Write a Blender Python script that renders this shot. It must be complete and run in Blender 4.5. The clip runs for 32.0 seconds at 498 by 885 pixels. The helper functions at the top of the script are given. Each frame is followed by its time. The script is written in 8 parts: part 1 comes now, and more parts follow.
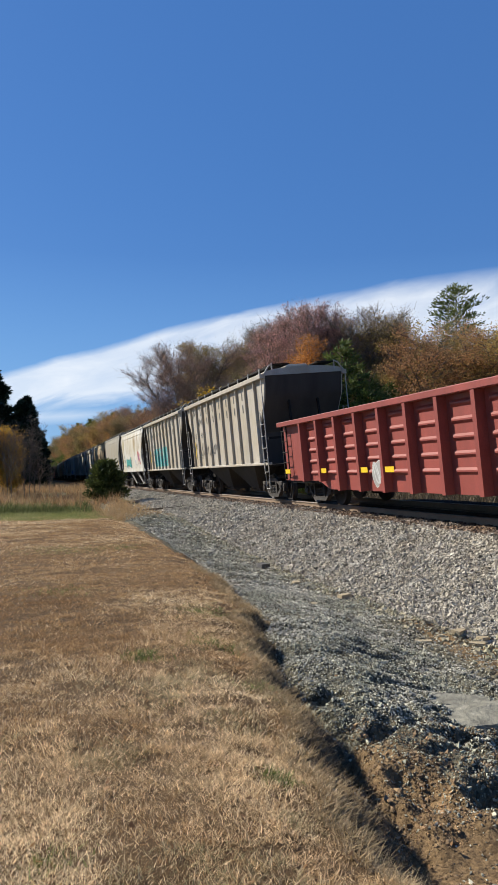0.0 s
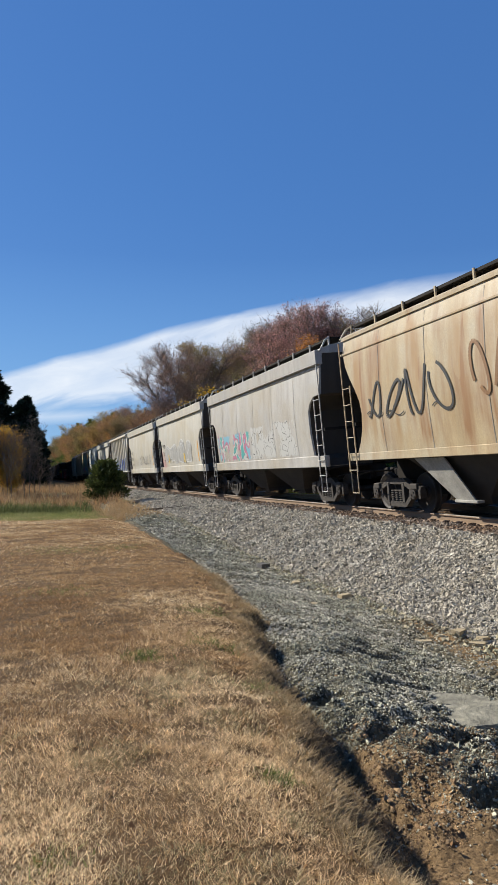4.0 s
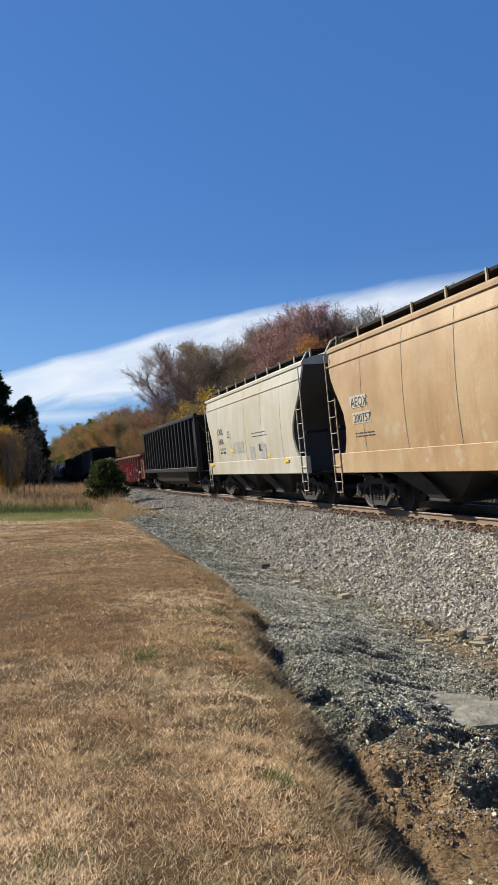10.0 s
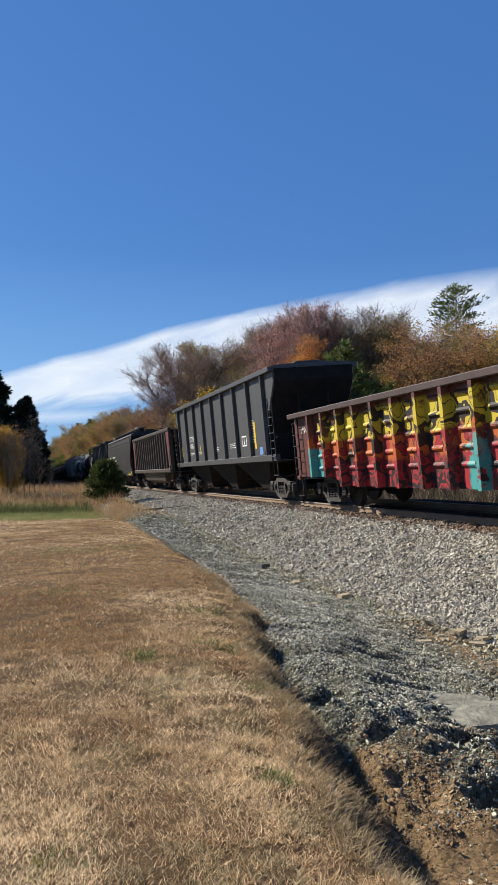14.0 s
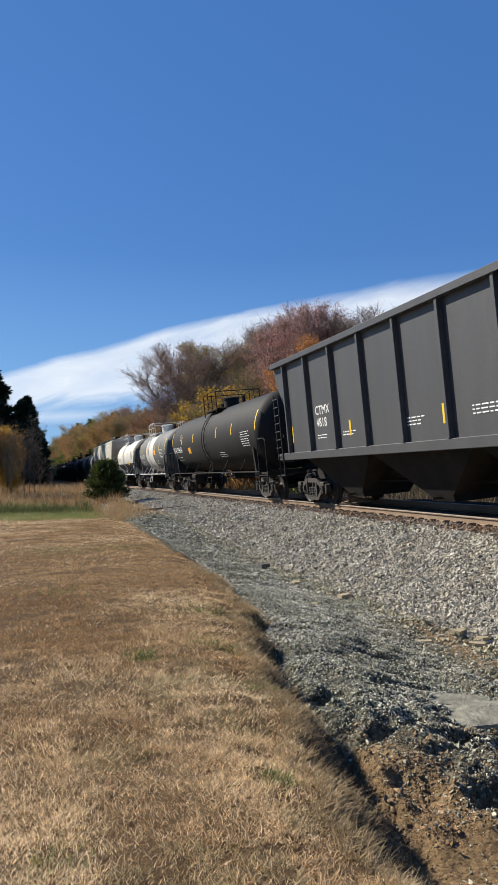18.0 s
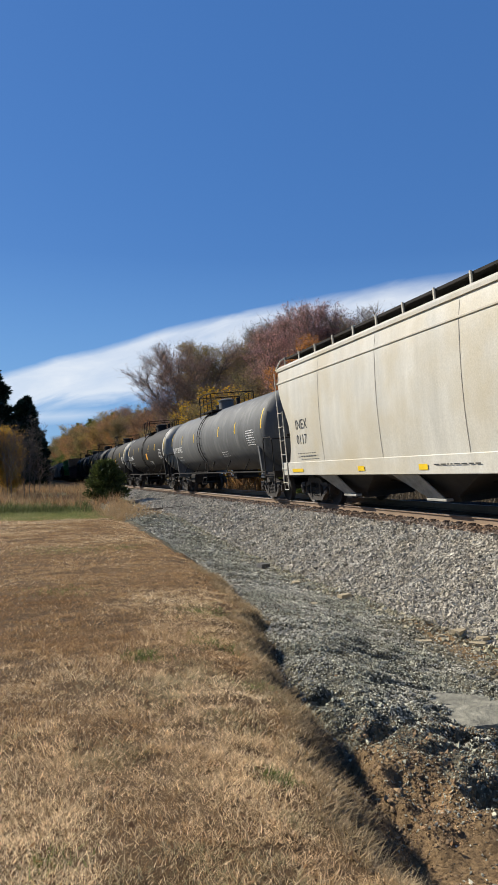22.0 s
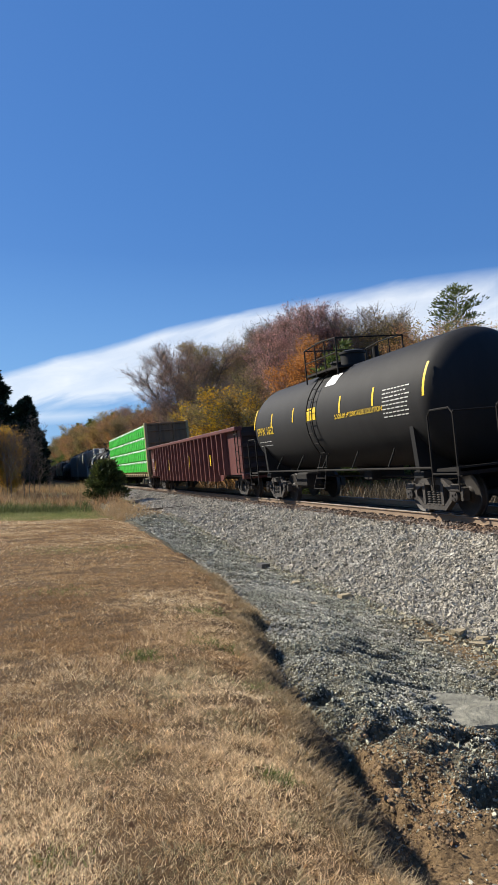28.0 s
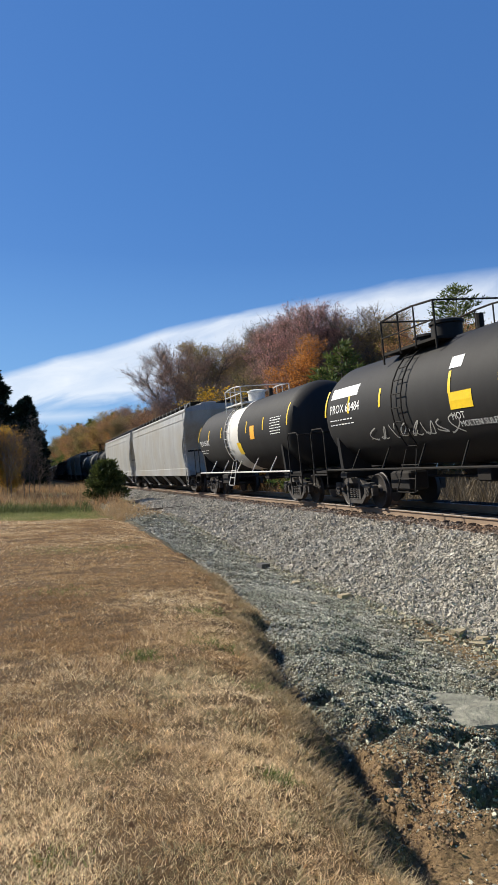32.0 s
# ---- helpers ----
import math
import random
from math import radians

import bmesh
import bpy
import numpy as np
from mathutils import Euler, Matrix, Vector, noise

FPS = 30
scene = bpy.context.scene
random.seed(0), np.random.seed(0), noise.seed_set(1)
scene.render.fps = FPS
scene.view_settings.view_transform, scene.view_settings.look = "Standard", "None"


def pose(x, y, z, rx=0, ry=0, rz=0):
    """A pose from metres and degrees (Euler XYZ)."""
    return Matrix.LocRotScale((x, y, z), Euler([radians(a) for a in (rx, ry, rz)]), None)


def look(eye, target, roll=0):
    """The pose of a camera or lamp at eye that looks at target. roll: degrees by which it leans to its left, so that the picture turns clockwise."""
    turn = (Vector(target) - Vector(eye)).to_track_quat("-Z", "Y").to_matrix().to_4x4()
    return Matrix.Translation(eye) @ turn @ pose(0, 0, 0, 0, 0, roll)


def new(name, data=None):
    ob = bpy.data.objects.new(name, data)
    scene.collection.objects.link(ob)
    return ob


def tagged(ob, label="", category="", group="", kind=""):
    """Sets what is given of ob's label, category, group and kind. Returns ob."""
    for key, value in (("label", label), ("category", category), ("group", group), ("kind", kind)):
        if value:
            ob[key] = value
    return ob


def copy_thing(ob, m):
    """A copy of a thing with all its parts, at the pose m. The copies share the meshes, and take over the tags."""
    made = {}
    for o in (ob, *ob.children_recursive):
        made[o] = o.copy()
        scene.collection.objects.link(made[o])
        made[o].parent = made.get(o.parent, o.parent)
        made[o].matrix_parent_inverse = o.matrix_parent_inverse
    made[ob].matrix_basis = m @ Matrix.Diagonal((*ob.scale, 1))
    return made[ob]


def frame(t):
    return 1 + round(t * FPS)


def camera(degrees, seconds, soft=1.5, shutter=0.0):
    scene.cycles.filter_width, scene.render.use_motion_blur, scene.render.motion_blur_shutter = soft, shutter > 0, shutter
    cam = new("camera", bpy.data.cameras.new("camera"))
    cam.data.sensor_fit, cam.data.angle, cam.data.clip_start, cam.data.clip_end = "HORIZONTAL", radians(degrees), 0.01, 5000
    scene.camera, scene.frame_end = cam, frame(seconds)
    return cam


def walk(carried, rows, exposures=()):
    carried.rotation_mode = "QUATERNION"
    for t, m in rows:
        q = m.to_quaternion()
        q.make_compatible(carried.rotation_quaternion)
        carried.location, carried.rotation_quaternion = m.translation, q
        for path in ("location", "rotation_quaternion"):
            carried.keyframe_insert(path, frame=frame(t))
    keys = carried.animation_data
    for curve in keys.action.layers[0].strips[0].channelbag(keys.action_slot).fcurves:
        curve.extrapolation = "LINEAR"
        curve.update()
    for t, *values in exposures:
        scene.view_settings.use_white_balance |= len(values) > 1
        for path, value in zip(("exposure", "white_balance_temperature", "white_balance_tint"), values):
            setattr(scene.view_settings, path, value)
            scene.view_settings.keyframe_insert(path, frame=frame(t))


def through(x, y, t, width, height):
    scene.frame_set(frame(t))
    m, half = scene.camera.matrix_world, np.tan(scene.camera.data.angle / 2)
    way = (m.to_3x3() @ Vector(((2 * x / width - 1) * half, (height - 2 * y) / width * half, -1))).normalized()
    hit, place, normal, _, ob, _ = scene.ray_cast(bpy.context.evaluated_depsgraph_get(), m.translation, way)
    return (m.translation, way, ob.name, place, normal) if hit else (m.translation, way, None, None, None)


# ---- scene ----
from itertools import chain

# ================= camera and its walk =================
EYE_Z = 0.82            # above the rail top, which is z = 0
cam = camera(38.87, 32.0, soft=0.75)
EYE = Vector((0.0, 0.0, EYE_Z))
AIM = Vector((math.sin(radians(17.27)), math.cos(radians(17.27)), math.tan(radians(2.79))))
# the clip's camera dips a little while bright cars fill its picture
walk(cam, [(0.0, look(EYE, EYE + AIM)), (32.0, look(EYE, EYE + AIM))],
     exposures=((0.0, 0.70), (3.0, 0.70), (6.0, 0.63), (8.5, 0.68), (13.0, 0.74), (19.0, 0.69), (20.5, 0.57), (22.0, 0.60), (23.5, 0.69), (25.0, 0.73), (28.0, 0.77), (29.0, 0.77), (30.0, 0.69), (31.0, 0.54), (32.0, 0.74)))

# ================= sky, cloud and sun =================
SUN_EL, SUN_AZ = 36.0, -46.0    # degrees; azimuth from +Y, towards +X


def make_world():
    w = bpy.data.worlds.new("sky")
    scene.world = w
    w.use_nodes = True
    nt = w.node_tree
    nt.nodes.clear()
    N, L = nt.nodes.new, nt.links.new
    out, bg = N("ShaderNodeOutputWorld"), N("ShaderNodeBackground")
    sky = N("ShaderNodeTexSky")
    sky.sky_type = "NISHITA"
    sky.sun_disc = False
    sky.sun_elevation, sky.sun_rotation = radians(SUN_EL), radians(SUN_AZ)
    sky.altitude, sky.air_density, sky.dust_density, sky.ozone_density = 200, 1.0, 0.25, 2.4
    co = N("ShaderNodeTexCoord")

    def dot(v):
        n = N("ShaderNodeVectorMath")
        n.operation = "DOT_PRODUCT"
        L(co.outputs["Generated"], n.inputs[0])
        n.inputs[1].default_value = v
        return n.outputs["Value"]

    def m(op, a, b=None, c=None, clamp=False):
        n = N("ShaderNodeMath")
        n.operation, n.use_clamp = op, clamp
        for i, v in enumerate((a, b, c)):
            if v is None:
                continue
            if isinstance(v, (int, float)):
                n.inputs[i].default_value = v
            else:
                L(v, n.inputs[i])
        return n.outputs[0]

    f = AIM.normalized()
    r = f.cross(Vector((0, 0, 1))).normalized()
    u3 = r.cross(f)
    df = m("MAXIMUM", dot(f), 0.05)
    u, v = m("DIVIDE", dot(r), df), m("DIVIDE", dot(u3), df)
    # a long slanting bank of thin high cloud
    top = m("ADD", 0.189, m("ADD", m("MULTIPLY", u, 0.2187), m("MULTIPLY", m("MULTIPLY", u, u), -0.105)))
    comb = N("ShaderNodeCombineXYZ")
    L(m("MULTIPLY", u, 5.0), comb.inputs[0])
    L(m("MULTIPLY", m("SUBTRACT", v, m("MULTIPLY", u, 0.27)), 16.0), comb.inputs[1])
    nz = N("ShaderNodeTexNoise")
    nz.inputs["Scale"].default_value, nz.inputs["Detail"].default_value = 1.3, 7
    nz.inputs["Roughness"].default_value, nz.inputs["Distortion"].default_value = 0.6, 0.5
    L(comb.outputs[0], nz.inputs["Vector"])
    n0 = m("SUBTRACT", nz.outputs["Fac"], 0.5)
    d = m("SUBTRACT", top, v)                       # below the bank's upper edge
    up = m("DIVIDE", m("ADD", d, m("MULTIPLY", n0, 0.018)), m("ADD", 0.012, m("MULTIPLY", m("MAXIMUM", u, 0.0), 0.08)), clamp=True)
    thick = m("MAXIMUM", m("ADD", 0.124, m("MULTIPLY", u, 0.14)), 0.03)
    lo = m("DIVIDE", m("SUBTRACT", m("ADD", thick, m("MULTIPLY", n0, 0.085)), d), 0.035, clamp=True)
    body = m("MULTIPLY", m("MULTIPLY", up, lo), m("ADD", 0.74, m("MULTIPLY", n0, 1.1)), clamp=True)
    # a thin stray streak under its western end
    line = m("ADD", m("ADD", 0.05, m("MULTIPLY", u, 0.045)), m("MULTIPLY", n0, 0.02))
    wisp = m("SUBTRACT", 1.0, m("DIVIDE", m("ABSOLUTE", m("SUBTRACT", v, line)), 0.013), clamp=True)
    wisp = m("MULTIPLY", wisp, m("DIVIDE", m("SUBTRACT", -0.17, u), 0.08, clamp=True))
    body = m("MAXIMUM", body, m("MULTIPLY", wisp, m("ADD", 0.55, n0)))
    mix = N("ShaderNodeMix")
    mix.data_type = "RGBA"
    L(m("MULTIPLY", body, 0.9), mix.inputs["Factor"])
    deep = N("ShaderNodeHueSaturation")         # a clear, dry autumn sky
    deep.inputs["Saturation"].default_value, deep.inputs["Value"].default_value = 1.34, 1.06
    deep.inputs["Hue"].default_value = 0.504
    L(sky.outputs[0], deep.inputs["Color"])
    even = N("ShaderNodeMix")
    even.data_type = "RGBA"
    even.inputs["Factor"].default_value = 0.55
    even.inputs["B"].default_value = (0.86, 2.2, 5.9, 1)
    L(deep.outputs[0], even.inputs["A"])
    pale = N("ShaderNodeMix")                   # paler towards the horizon
    pale.data_type = "RGBA"
    pale.inputs["B"].default_value = (2.1, 4.7, 8.6, 1)
    L(m("MULTIPLY", m("DIVIDE", m("SUBTRACT", 0.30, dot((0, 0, 1))), 0.28, clamp=True), 0.62), pale.inputs["Factor"])
    L(even.outputs["Result"], pale.inputs["A"])
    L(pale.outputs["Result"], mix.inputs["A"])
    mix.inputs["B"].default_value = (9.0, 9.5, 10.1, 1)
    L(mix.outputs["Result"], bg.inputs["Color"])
    bg.inputs["Strength"].default_value = 0.063
    L(bg.outputs[0], out.inputs[0])


make_world()
sun = new("sun", bpy.data.lights.new("sun", "SUN"))
sun.data.energy, sun.data.angle, sun.data.color = 5.0, radians(0.5), (1.0, 0.935, 0.81)
a, e = radians(SUN_AZ), radians(SUN_EL)
TO_SUN = Vector((math.sin(a) * math.cos(e), math.cos(a) * math.cos(e), math.sin(e)))
sun.matrix_world = look(TO_SUN * 60, (0, 0, 0))


# ================= materials =================
def rgb(v):
    return (*v, 1.0)


def surface(name, base, rough=0.6, metal=0.0, var=0.25, scale=2.0, tint=None, grime=None, grime_amount=0.35,
            streak=False, bump=0.2, bump_scale=40.0, spec=0.5, island=0.0, per_object=0.0, zones=()):
    """A worn surface: broad stains and fine grain over the base colour, with relief."""
    mt = bpy.data.materials.new(name)
    mt.use_nodes = True
    nt = mt.node_tree
    N, L = nt.nodes.new, nt.links.new
    bs = nt.nodes["Principled BSDF"]
    co = N("ShaderNodeTexCoord")
    mp = N("ShaderNodeMapping")
    mp.inputs["Scale"].default_value = (1, 1, 0.16) if streak else (1, 1, 1)
    L(co.outputs["Object"], mp.inputs[0])

    def nz(vec, sc, det=6, ro=0.6):
        n = N("ShaderNodeTexNoise")
        n.inputs["Scale"].default_value, n.inputs["Detail"].default_value, n.inputs["Roughness"].default_value = sc, det, ro
        L(vec, n.inputs["Vector"])
        return n.outputs["Fac"]

    def mixed(fac, A, B):
        n = N("ShaderNodeMix")
        n.data_type = "RGBA"
        for k, v in (("A", A), ("B", B)):
            if isinstance(v, tuple):
                n.inputs[k].default_value = rgb(v)
            else:
                L(v, n.inputs[k])
        if isinstance(fac, float):
            n.inputs["Factor"].default_value = fac
        else:
            L(fac, n.inputs["Factor"])
        return n.outputs["Result"]

    def ramp(fac, lo, hi):
        n = N("ShaderNodeMapRange")
        n.inputs["From Min"].default_value, n.inputs["From Max"].default_value = lo, hi
        L(fac, n.inputs["Value"])
        return n.outputs["Result"]

    base = tuple(base)
    dark = tuple(c * (1 - var) for c in base)
    light = tuple(min(1.0, c * (1 + var * 0.6)) for c in base)
    col = mixed(ramp(nz(mp.outputs[0], scale), 0.3, 0.7), dark, light)
    if tint:
        col = mixed(ramp(nz(co.outputs["Object"], scale * 0.37), 0.42, 0.68), col, tuple(tint))
    fine = nz(co.outputs["Object"], bump_scale, 4, 0.7)
    n = N("ShaderNodeMix")
    n.data_type, n.blend_type = "RGBA", "OVERLAY"
    n.inputs["Factor"].default_value = 0.35
    L(col, n.inputs["A"])
    L(fine, n.inputs["B"])
    col = n.outputs["Result"]
    if grime:
        g = N("ShaderNodeMath")
        g.operation = "MULTIPLY"
        L(ramp(nz(mp.outputs[0], scale * 1.7, 8, 0.72), 0.5, 0.72), g.inputs[0])
        g.inputs[1].default_value = grime_amount
        col = mixed(g.outputs[0], col, tuple(grime))
    if zones:       # sprayed or rusted fields between two lengths and two heights, with ragged borders
        sep = N("ShaderNodeSeparateXYZ")
        L(co.outputs["Object"], sep.inputs[0])

        def calc(op, a, b, clamp=False):
            n_ = N("ShaderNodeMath")
            n_.operation, n_.use_clamp = op, clamp
            for i_, v in enumerate((a, b)):
                if isinstance(v, (int, float)):
                    n_.inputs[i_].default_value = v
                else:
                    L(v, n_.inputs[i_])
            return n_.outputs[0]

        for k_, (y0, y1, z0, z1, soft, cover, sc, cols, line) in enumerate(zones):
            mv = N("ShaderNodeMapping")
            mv.inputs["Location"].default_value = (3.1 * k_, 1.7 * k_, 5.3 * k_)
            if soft >= 0.3:         # washed-down stains run in streaks
                mv.inputs["Scale"].default_value = (1.6, 1.6, 0.22)
            L(co.outputs["Object"], mv.inputs[0])
            wob = calc("MULTIPLY", calc("SUBTRACT", nz(mv.outputs[0], sc, 3), 0.5), soft * 5)
            yy, zz = calc("ADD", sep.outputs[1], wob), calc("ADD", sep.outputs[2], wob)
            mask = ramp(yy, y1 - soft, y1 + soft * 0.2)
            for v, lo, hi in ((yy, y0 + soft, y0 - soft * 0.2), (zz, z0 - soft, z0 + soft * 0.2), (zz, z1 + soft, z1 - soft * 0.2)):
                mask = calc("MULTIPLY", mask, ramp(v, lo, hi))
            if cover < 1:
                th = 0.5 + (0.5 - cover) * 0.4
                mask = calc("MULTIPLY", mask, ramp(nz(mv.outputs[0], sc * 0.9, 4), th - soft * 0.25, th + soft * 0.25))
            cr = N("ShaderNodeValToRGB")
            cr.color_ramp.interpolation = "CONSTANT"
            stops = []
            for i_, c_ in enumerate(cols):
                t = 0.34 + 0.32 * i_ / len(cols)
                if line and i_:
                    stops.append((t - 0.012, line))
                stops.append((t, c_) if i_ else (0.0, c_))
            el = cr.color_ramp.elements
            el[0].position, el[0].color = stops[0][0], rgb(stops[0][1])
            el[1].position, el[1].color = stops[-1][0] if len(stops) > 1 else 1.0, rgb(stops[-1][1])
            for t, c_ in stops[1:-1]:
                e_ = el.new(t)
                e_.color = rgb(c_)
            L(nz(mv.outputs[0], sc * 1.1, 2, 0.4), cr.inputs[0])
            nn = N("ShaderNodeMix")
            nn.data_type = "RGBA"
            L(calc("MULTIPLY", mask, 0.92), nn.inputs["Factor"])
            L(col, nn.inputs["A"])
            L(cr.outputs[0], nn.inputs["B"])
            col = nn.outputs["Result"]
    for amount, node, socket in ((island, "ShaderNodeNewGeometry", "Random Per Island"), (per_object, "ShaderNodeObjectInfo", "Random")):
        if amount:
            src = N(node)
            h = N("ShaderNodeHueSaturation")
            r = N("ShaderNodeMapRange")
            r.inputs["To Min"].default_value, r.inputs["To Max"].default_value = 1 - amount, 1 + amount
            L(src.outputs[socket], r.inputs["Value"])
            L(r.outputs["Result"], h.inputs["Value"])
            L(col, h.inputs["Color"])
            col = h.outputs["Color"]
    L(col, bs.inputs["Base Color"])
    bs.inputs["Metallic"].default_value = metal
    rr = N("ShaderNodeMapRange")
    rr.inputs["To Min"].default_value, rr.inputs["To Max"].default_value = max(0.05, rough - 0.12), min(1.0, rough + 0.12)
    L(fine, rr.inputs["Value"])
    L(rr.outputs["Result"], bs.inputs["Roughness"])
    bs.inputs["Specular IOR Level"].default_value = spec
    if bump:
        bp = N("ShaderNodeBump")
        bp.inputs["Strength"].default_value, bp.inputs["Distance"].default_value = bump, 0.02
        L(fine, bp.inputs["Height"])
        L(bp.outputs[0], bs.inputs["Normal"])
    return mt


def leafy(name, base, alt, through=0.4):
    """Leaves and blades: colour differs from leaf to leaf, some light shines through."""
    mt = bpy.data.materials.new(name)
    mt.use_nodes = True
    nt = mt.node_tree
    N, L = nt.nodes.new, nt.links.new
    bs, out = nt.nodes["Principled BSDF"], nt.nodes["Material Output"]
    g = N("ShaderNodeNewGeometry")
    co = N("ShaderNodeTexCoord")
    nz = N("ShaderNodeTexNoise")
    nz.inputs["Scale"].default_value = 0.6
    L(co.outputs["Object"], nz.inputs["Vector"])
    ad = N("ShaderNodeMath")
    ad.operation = "MULTIPLY_ADD"
    L(g.outputs["Random Per Island"], ad.inputs[0])
    ad.inputs[1].default_value = 0.6
    sb = N("ShaderNodeMath")
    sb.operation = "MULTIPLY_ADD"
    L(nz.outputs["Fac"], sb.inputs[0])
    sb.inputs[1].default_value, sb.inputs[2].default_value = 2.4, -1.0
    L(sb.outputs[0], ad.inputs[2])
    mx = N("ShaderNodeMix")
    mx.data_type = "RGBA"
    mx.clamp_factor = True
    L(ad.outputs[0], mx.inputs["Factor"])
    mx.inputs["A"].default_value, mx.inputs["B"].default_value = rgb(base), rgb(alt)
    hv = N("ShaderNodeHueSaturation")
    mr = N("ShaderNodeMapRange")
    mr.inputs["To Min"].default_value, mr.inputs["To Max"].default_value = 0.55, 1.35
    L(g.outputs["Random Per Island"], mr.inputs["Value"])
    L(mr.outputs["Result"], hv.inputs["Value"])
    L(mx.outputs["Result"], hv.inputs["Color"])
    L(hv.outputs[0], bs.inputs["Base Color"])
    bs.inputs["Roughness"].default_value = 0.7
    bs.inputs["Specular IOR Level"].default_value = 0.25
    if through:
        tr = N("ShaderNodeBsdfTranslucent")
        L(hv.outputs[0], tr.inputs["Color"])
        ms = N("ShaderNodeMixShader")
        ms.inputs[0].default_value = through
        L(bs.outputs[0], ms.inputs[1])
        L(tr.outputs[0], ms.inputs[2])
        L(ms.outputs[0], out.inputs["Surface"])
    return mt


def earth_mat():
    """The ground: turf, field, gravel, soil and ballast, each where its own share says, with ragged borders."""
    mt = bpy.data.materials.new("earth")
    mt.use_nodes = True
    nt = mt.node_tree
    N, L = nt.nodes.new, nt.links.new
    bs = nt.nodes["Principled BSDF"]
    co = N("ShaderNodeTexCoord")

    def nz(sc, det=8, ro=0.65):
        n = N("ShaderNodeTexNoise")
        n.inputs["Scale"].default_value, n.inputs["Detail"].default_value, n.inputs["Roughness"].default_value = sc, det, ro
        L(co.outputs["Object"], n.inputs["Vector"])
        return n.outputs["Fac"]

    def mixed(fac, A, B):
        n = N("ShaderNodeMix")
        n.data_type, n.clamp_factor = "RGBA", True
        L(fac, n.inputs["Factor"])
        for k, v in (("A", A), ("B", B)):
            if isinstance(v, tuple):
                n.inputs[k].default_value = rgb(v)
            else:
                L(v, n.inputs[k])
        return n.outputs["Result"]

    def ramp(fac, lo, hi):
        n = N("ShaderNodeMapRange")
        n.inputs["From Min"].default_value, n.inputs["From Max"].default_value = lo, hi
        L(fac, n.inputs["Value"])
        return n.outputs["Result"]

    def m(op, a, b):
        n = N("ShaderNodeMath")
        n.operation = op
        for i, v in enumerate((a, b)):
            if isinstance(v, (int, float)):
                n.inputs[i].default_value = v
            else:
                L(v, n.inputs[i])
        return n.outputs[0]

    def share(name):
        n = N("ShaderNodeAttribute")
        n.attribute_name = name
        return n.outputs["Fac"]

    big, mid, small, fine = nz(0.45), nz(2.2), nz(9.0), nz(45.0, 6, 0.75)
    b_, m_, s_, f_ = ramp(big, 0.35, 0.65), ramp(mid, 0.38, 0.62), ramp(small, 0.4, 0.65), ramp(fine, 0.35, 0.68)
    ragged = m("ADD", m("MULTIPLY", mid, 0.6), m("MULTIPLY", small, 0.9))

    def zone(a, b, c):
        return mixed(f_, mixed(m_, mixed(b_, a, b), mixed(s_, b, c)), c)

    # turf soil, darkened to paint in the shadows between grass blades
    col = zone((0.145, 0.088, 0.043), (0.225, 0.145, 0.074), (0.07, 0.042, 0.021))
    stone = None
    # ballast ground is near black: shade of the gaps between stones, painted in
    for name, a, b, c in (("field", (0.25, 0.18, 0.09), (0.17, 0.14, 0.065), (0.11, 0.10, 0.045)), ("green", (0.17, 0.21, 0.06), (0.23, 0.23, 0.085), (0.2, 0.17, 0.08)),
                          ("gravel", (0.15, 0.14, 0.10), (0.22, 0.20, 0.145), (0.08, 0.07, 0.045)), ("dirt", (0.28, 0.18, 0.09), (0.40, 0.27, 0.14), (0.13, 0.085, 0.045)),
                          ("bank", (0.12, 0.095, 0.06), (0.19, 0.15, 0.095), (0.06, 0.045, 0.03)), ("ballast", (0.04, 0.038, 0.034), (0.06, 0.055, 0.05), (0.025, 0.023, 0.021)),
                          ("rust", (0.15, 0.085, 0.05), (0.20, 0.13, 0.08), (0.09, 0.055, 0.035))):
        k = m("ADD", m("MULTIPLY", m("SUBTRACT", m("ADD", share(name), ragged), 1.25), 4.0), 0.5)
        kk = ramp(k, 0, 1)
        col = mixed(kk, col, zone(a, b, c))
        if name in ("gravel", "ballast"):
            stone = kk if stone is None else m("MAXIMUM", stone, kk)
        if name in ("dirt", "bank"):
            stone = m("MULTIPLY", stone, m("SUBTRACT", 1.0, m("MULTIPLY", kk, 0.6)))
    vo = N("ShaderNodeTexVoronoi")
    vo.inputs["Scale"].default_value = 21.0
    L(co.outputs["Object"], vo.inputs["Vector"])
    sp = N("ShaderNodeSeparateColor")
    L(vo.outputs["Color"], sp.inputs[0])
    hv = N("ShaderNodeHueSaturation")
    mr = N("ShaderNodeMapRange")
    mr.inputs["To Min"].default_value, mr.inputs["To Max"].default_value = 0.4, 1.5
    L(sp.outputs[0], mr.inputs["Value"])
    L(mr.outputs["Result"], hv.inputs["Value"])
    L(col, hv.inputs["Color"])
    L(m("MINIMUM", m("MAXIMUM", stone, 0.0), 1.0), hv.inputs["Fac"])
    L(hv.outputs[0], bs.inputs["Base Color"])
    bs.inputs["Roughness"].default_value = 0.95
    bs.inputs["Specular IOR Level"].default_value = 0.15
    hgt = m("ADD", m("MULTIPLY", fine, 0.8), m("MULTIPLY", m("MULTIPLY", m("SUBTRACT", 1.0, vo.outputs["Distance"]), stone), 1.6))
    bp = N("ShaderNodeBump")
    bp.inputs["Strength"].default_value, bp.inputs["Distance"].default_value = 0.9, 0.045
    L(hgt, bp.inputs["Height"])
    L(bp.outputs[0], bs.inputs["Normal"])
    return mt


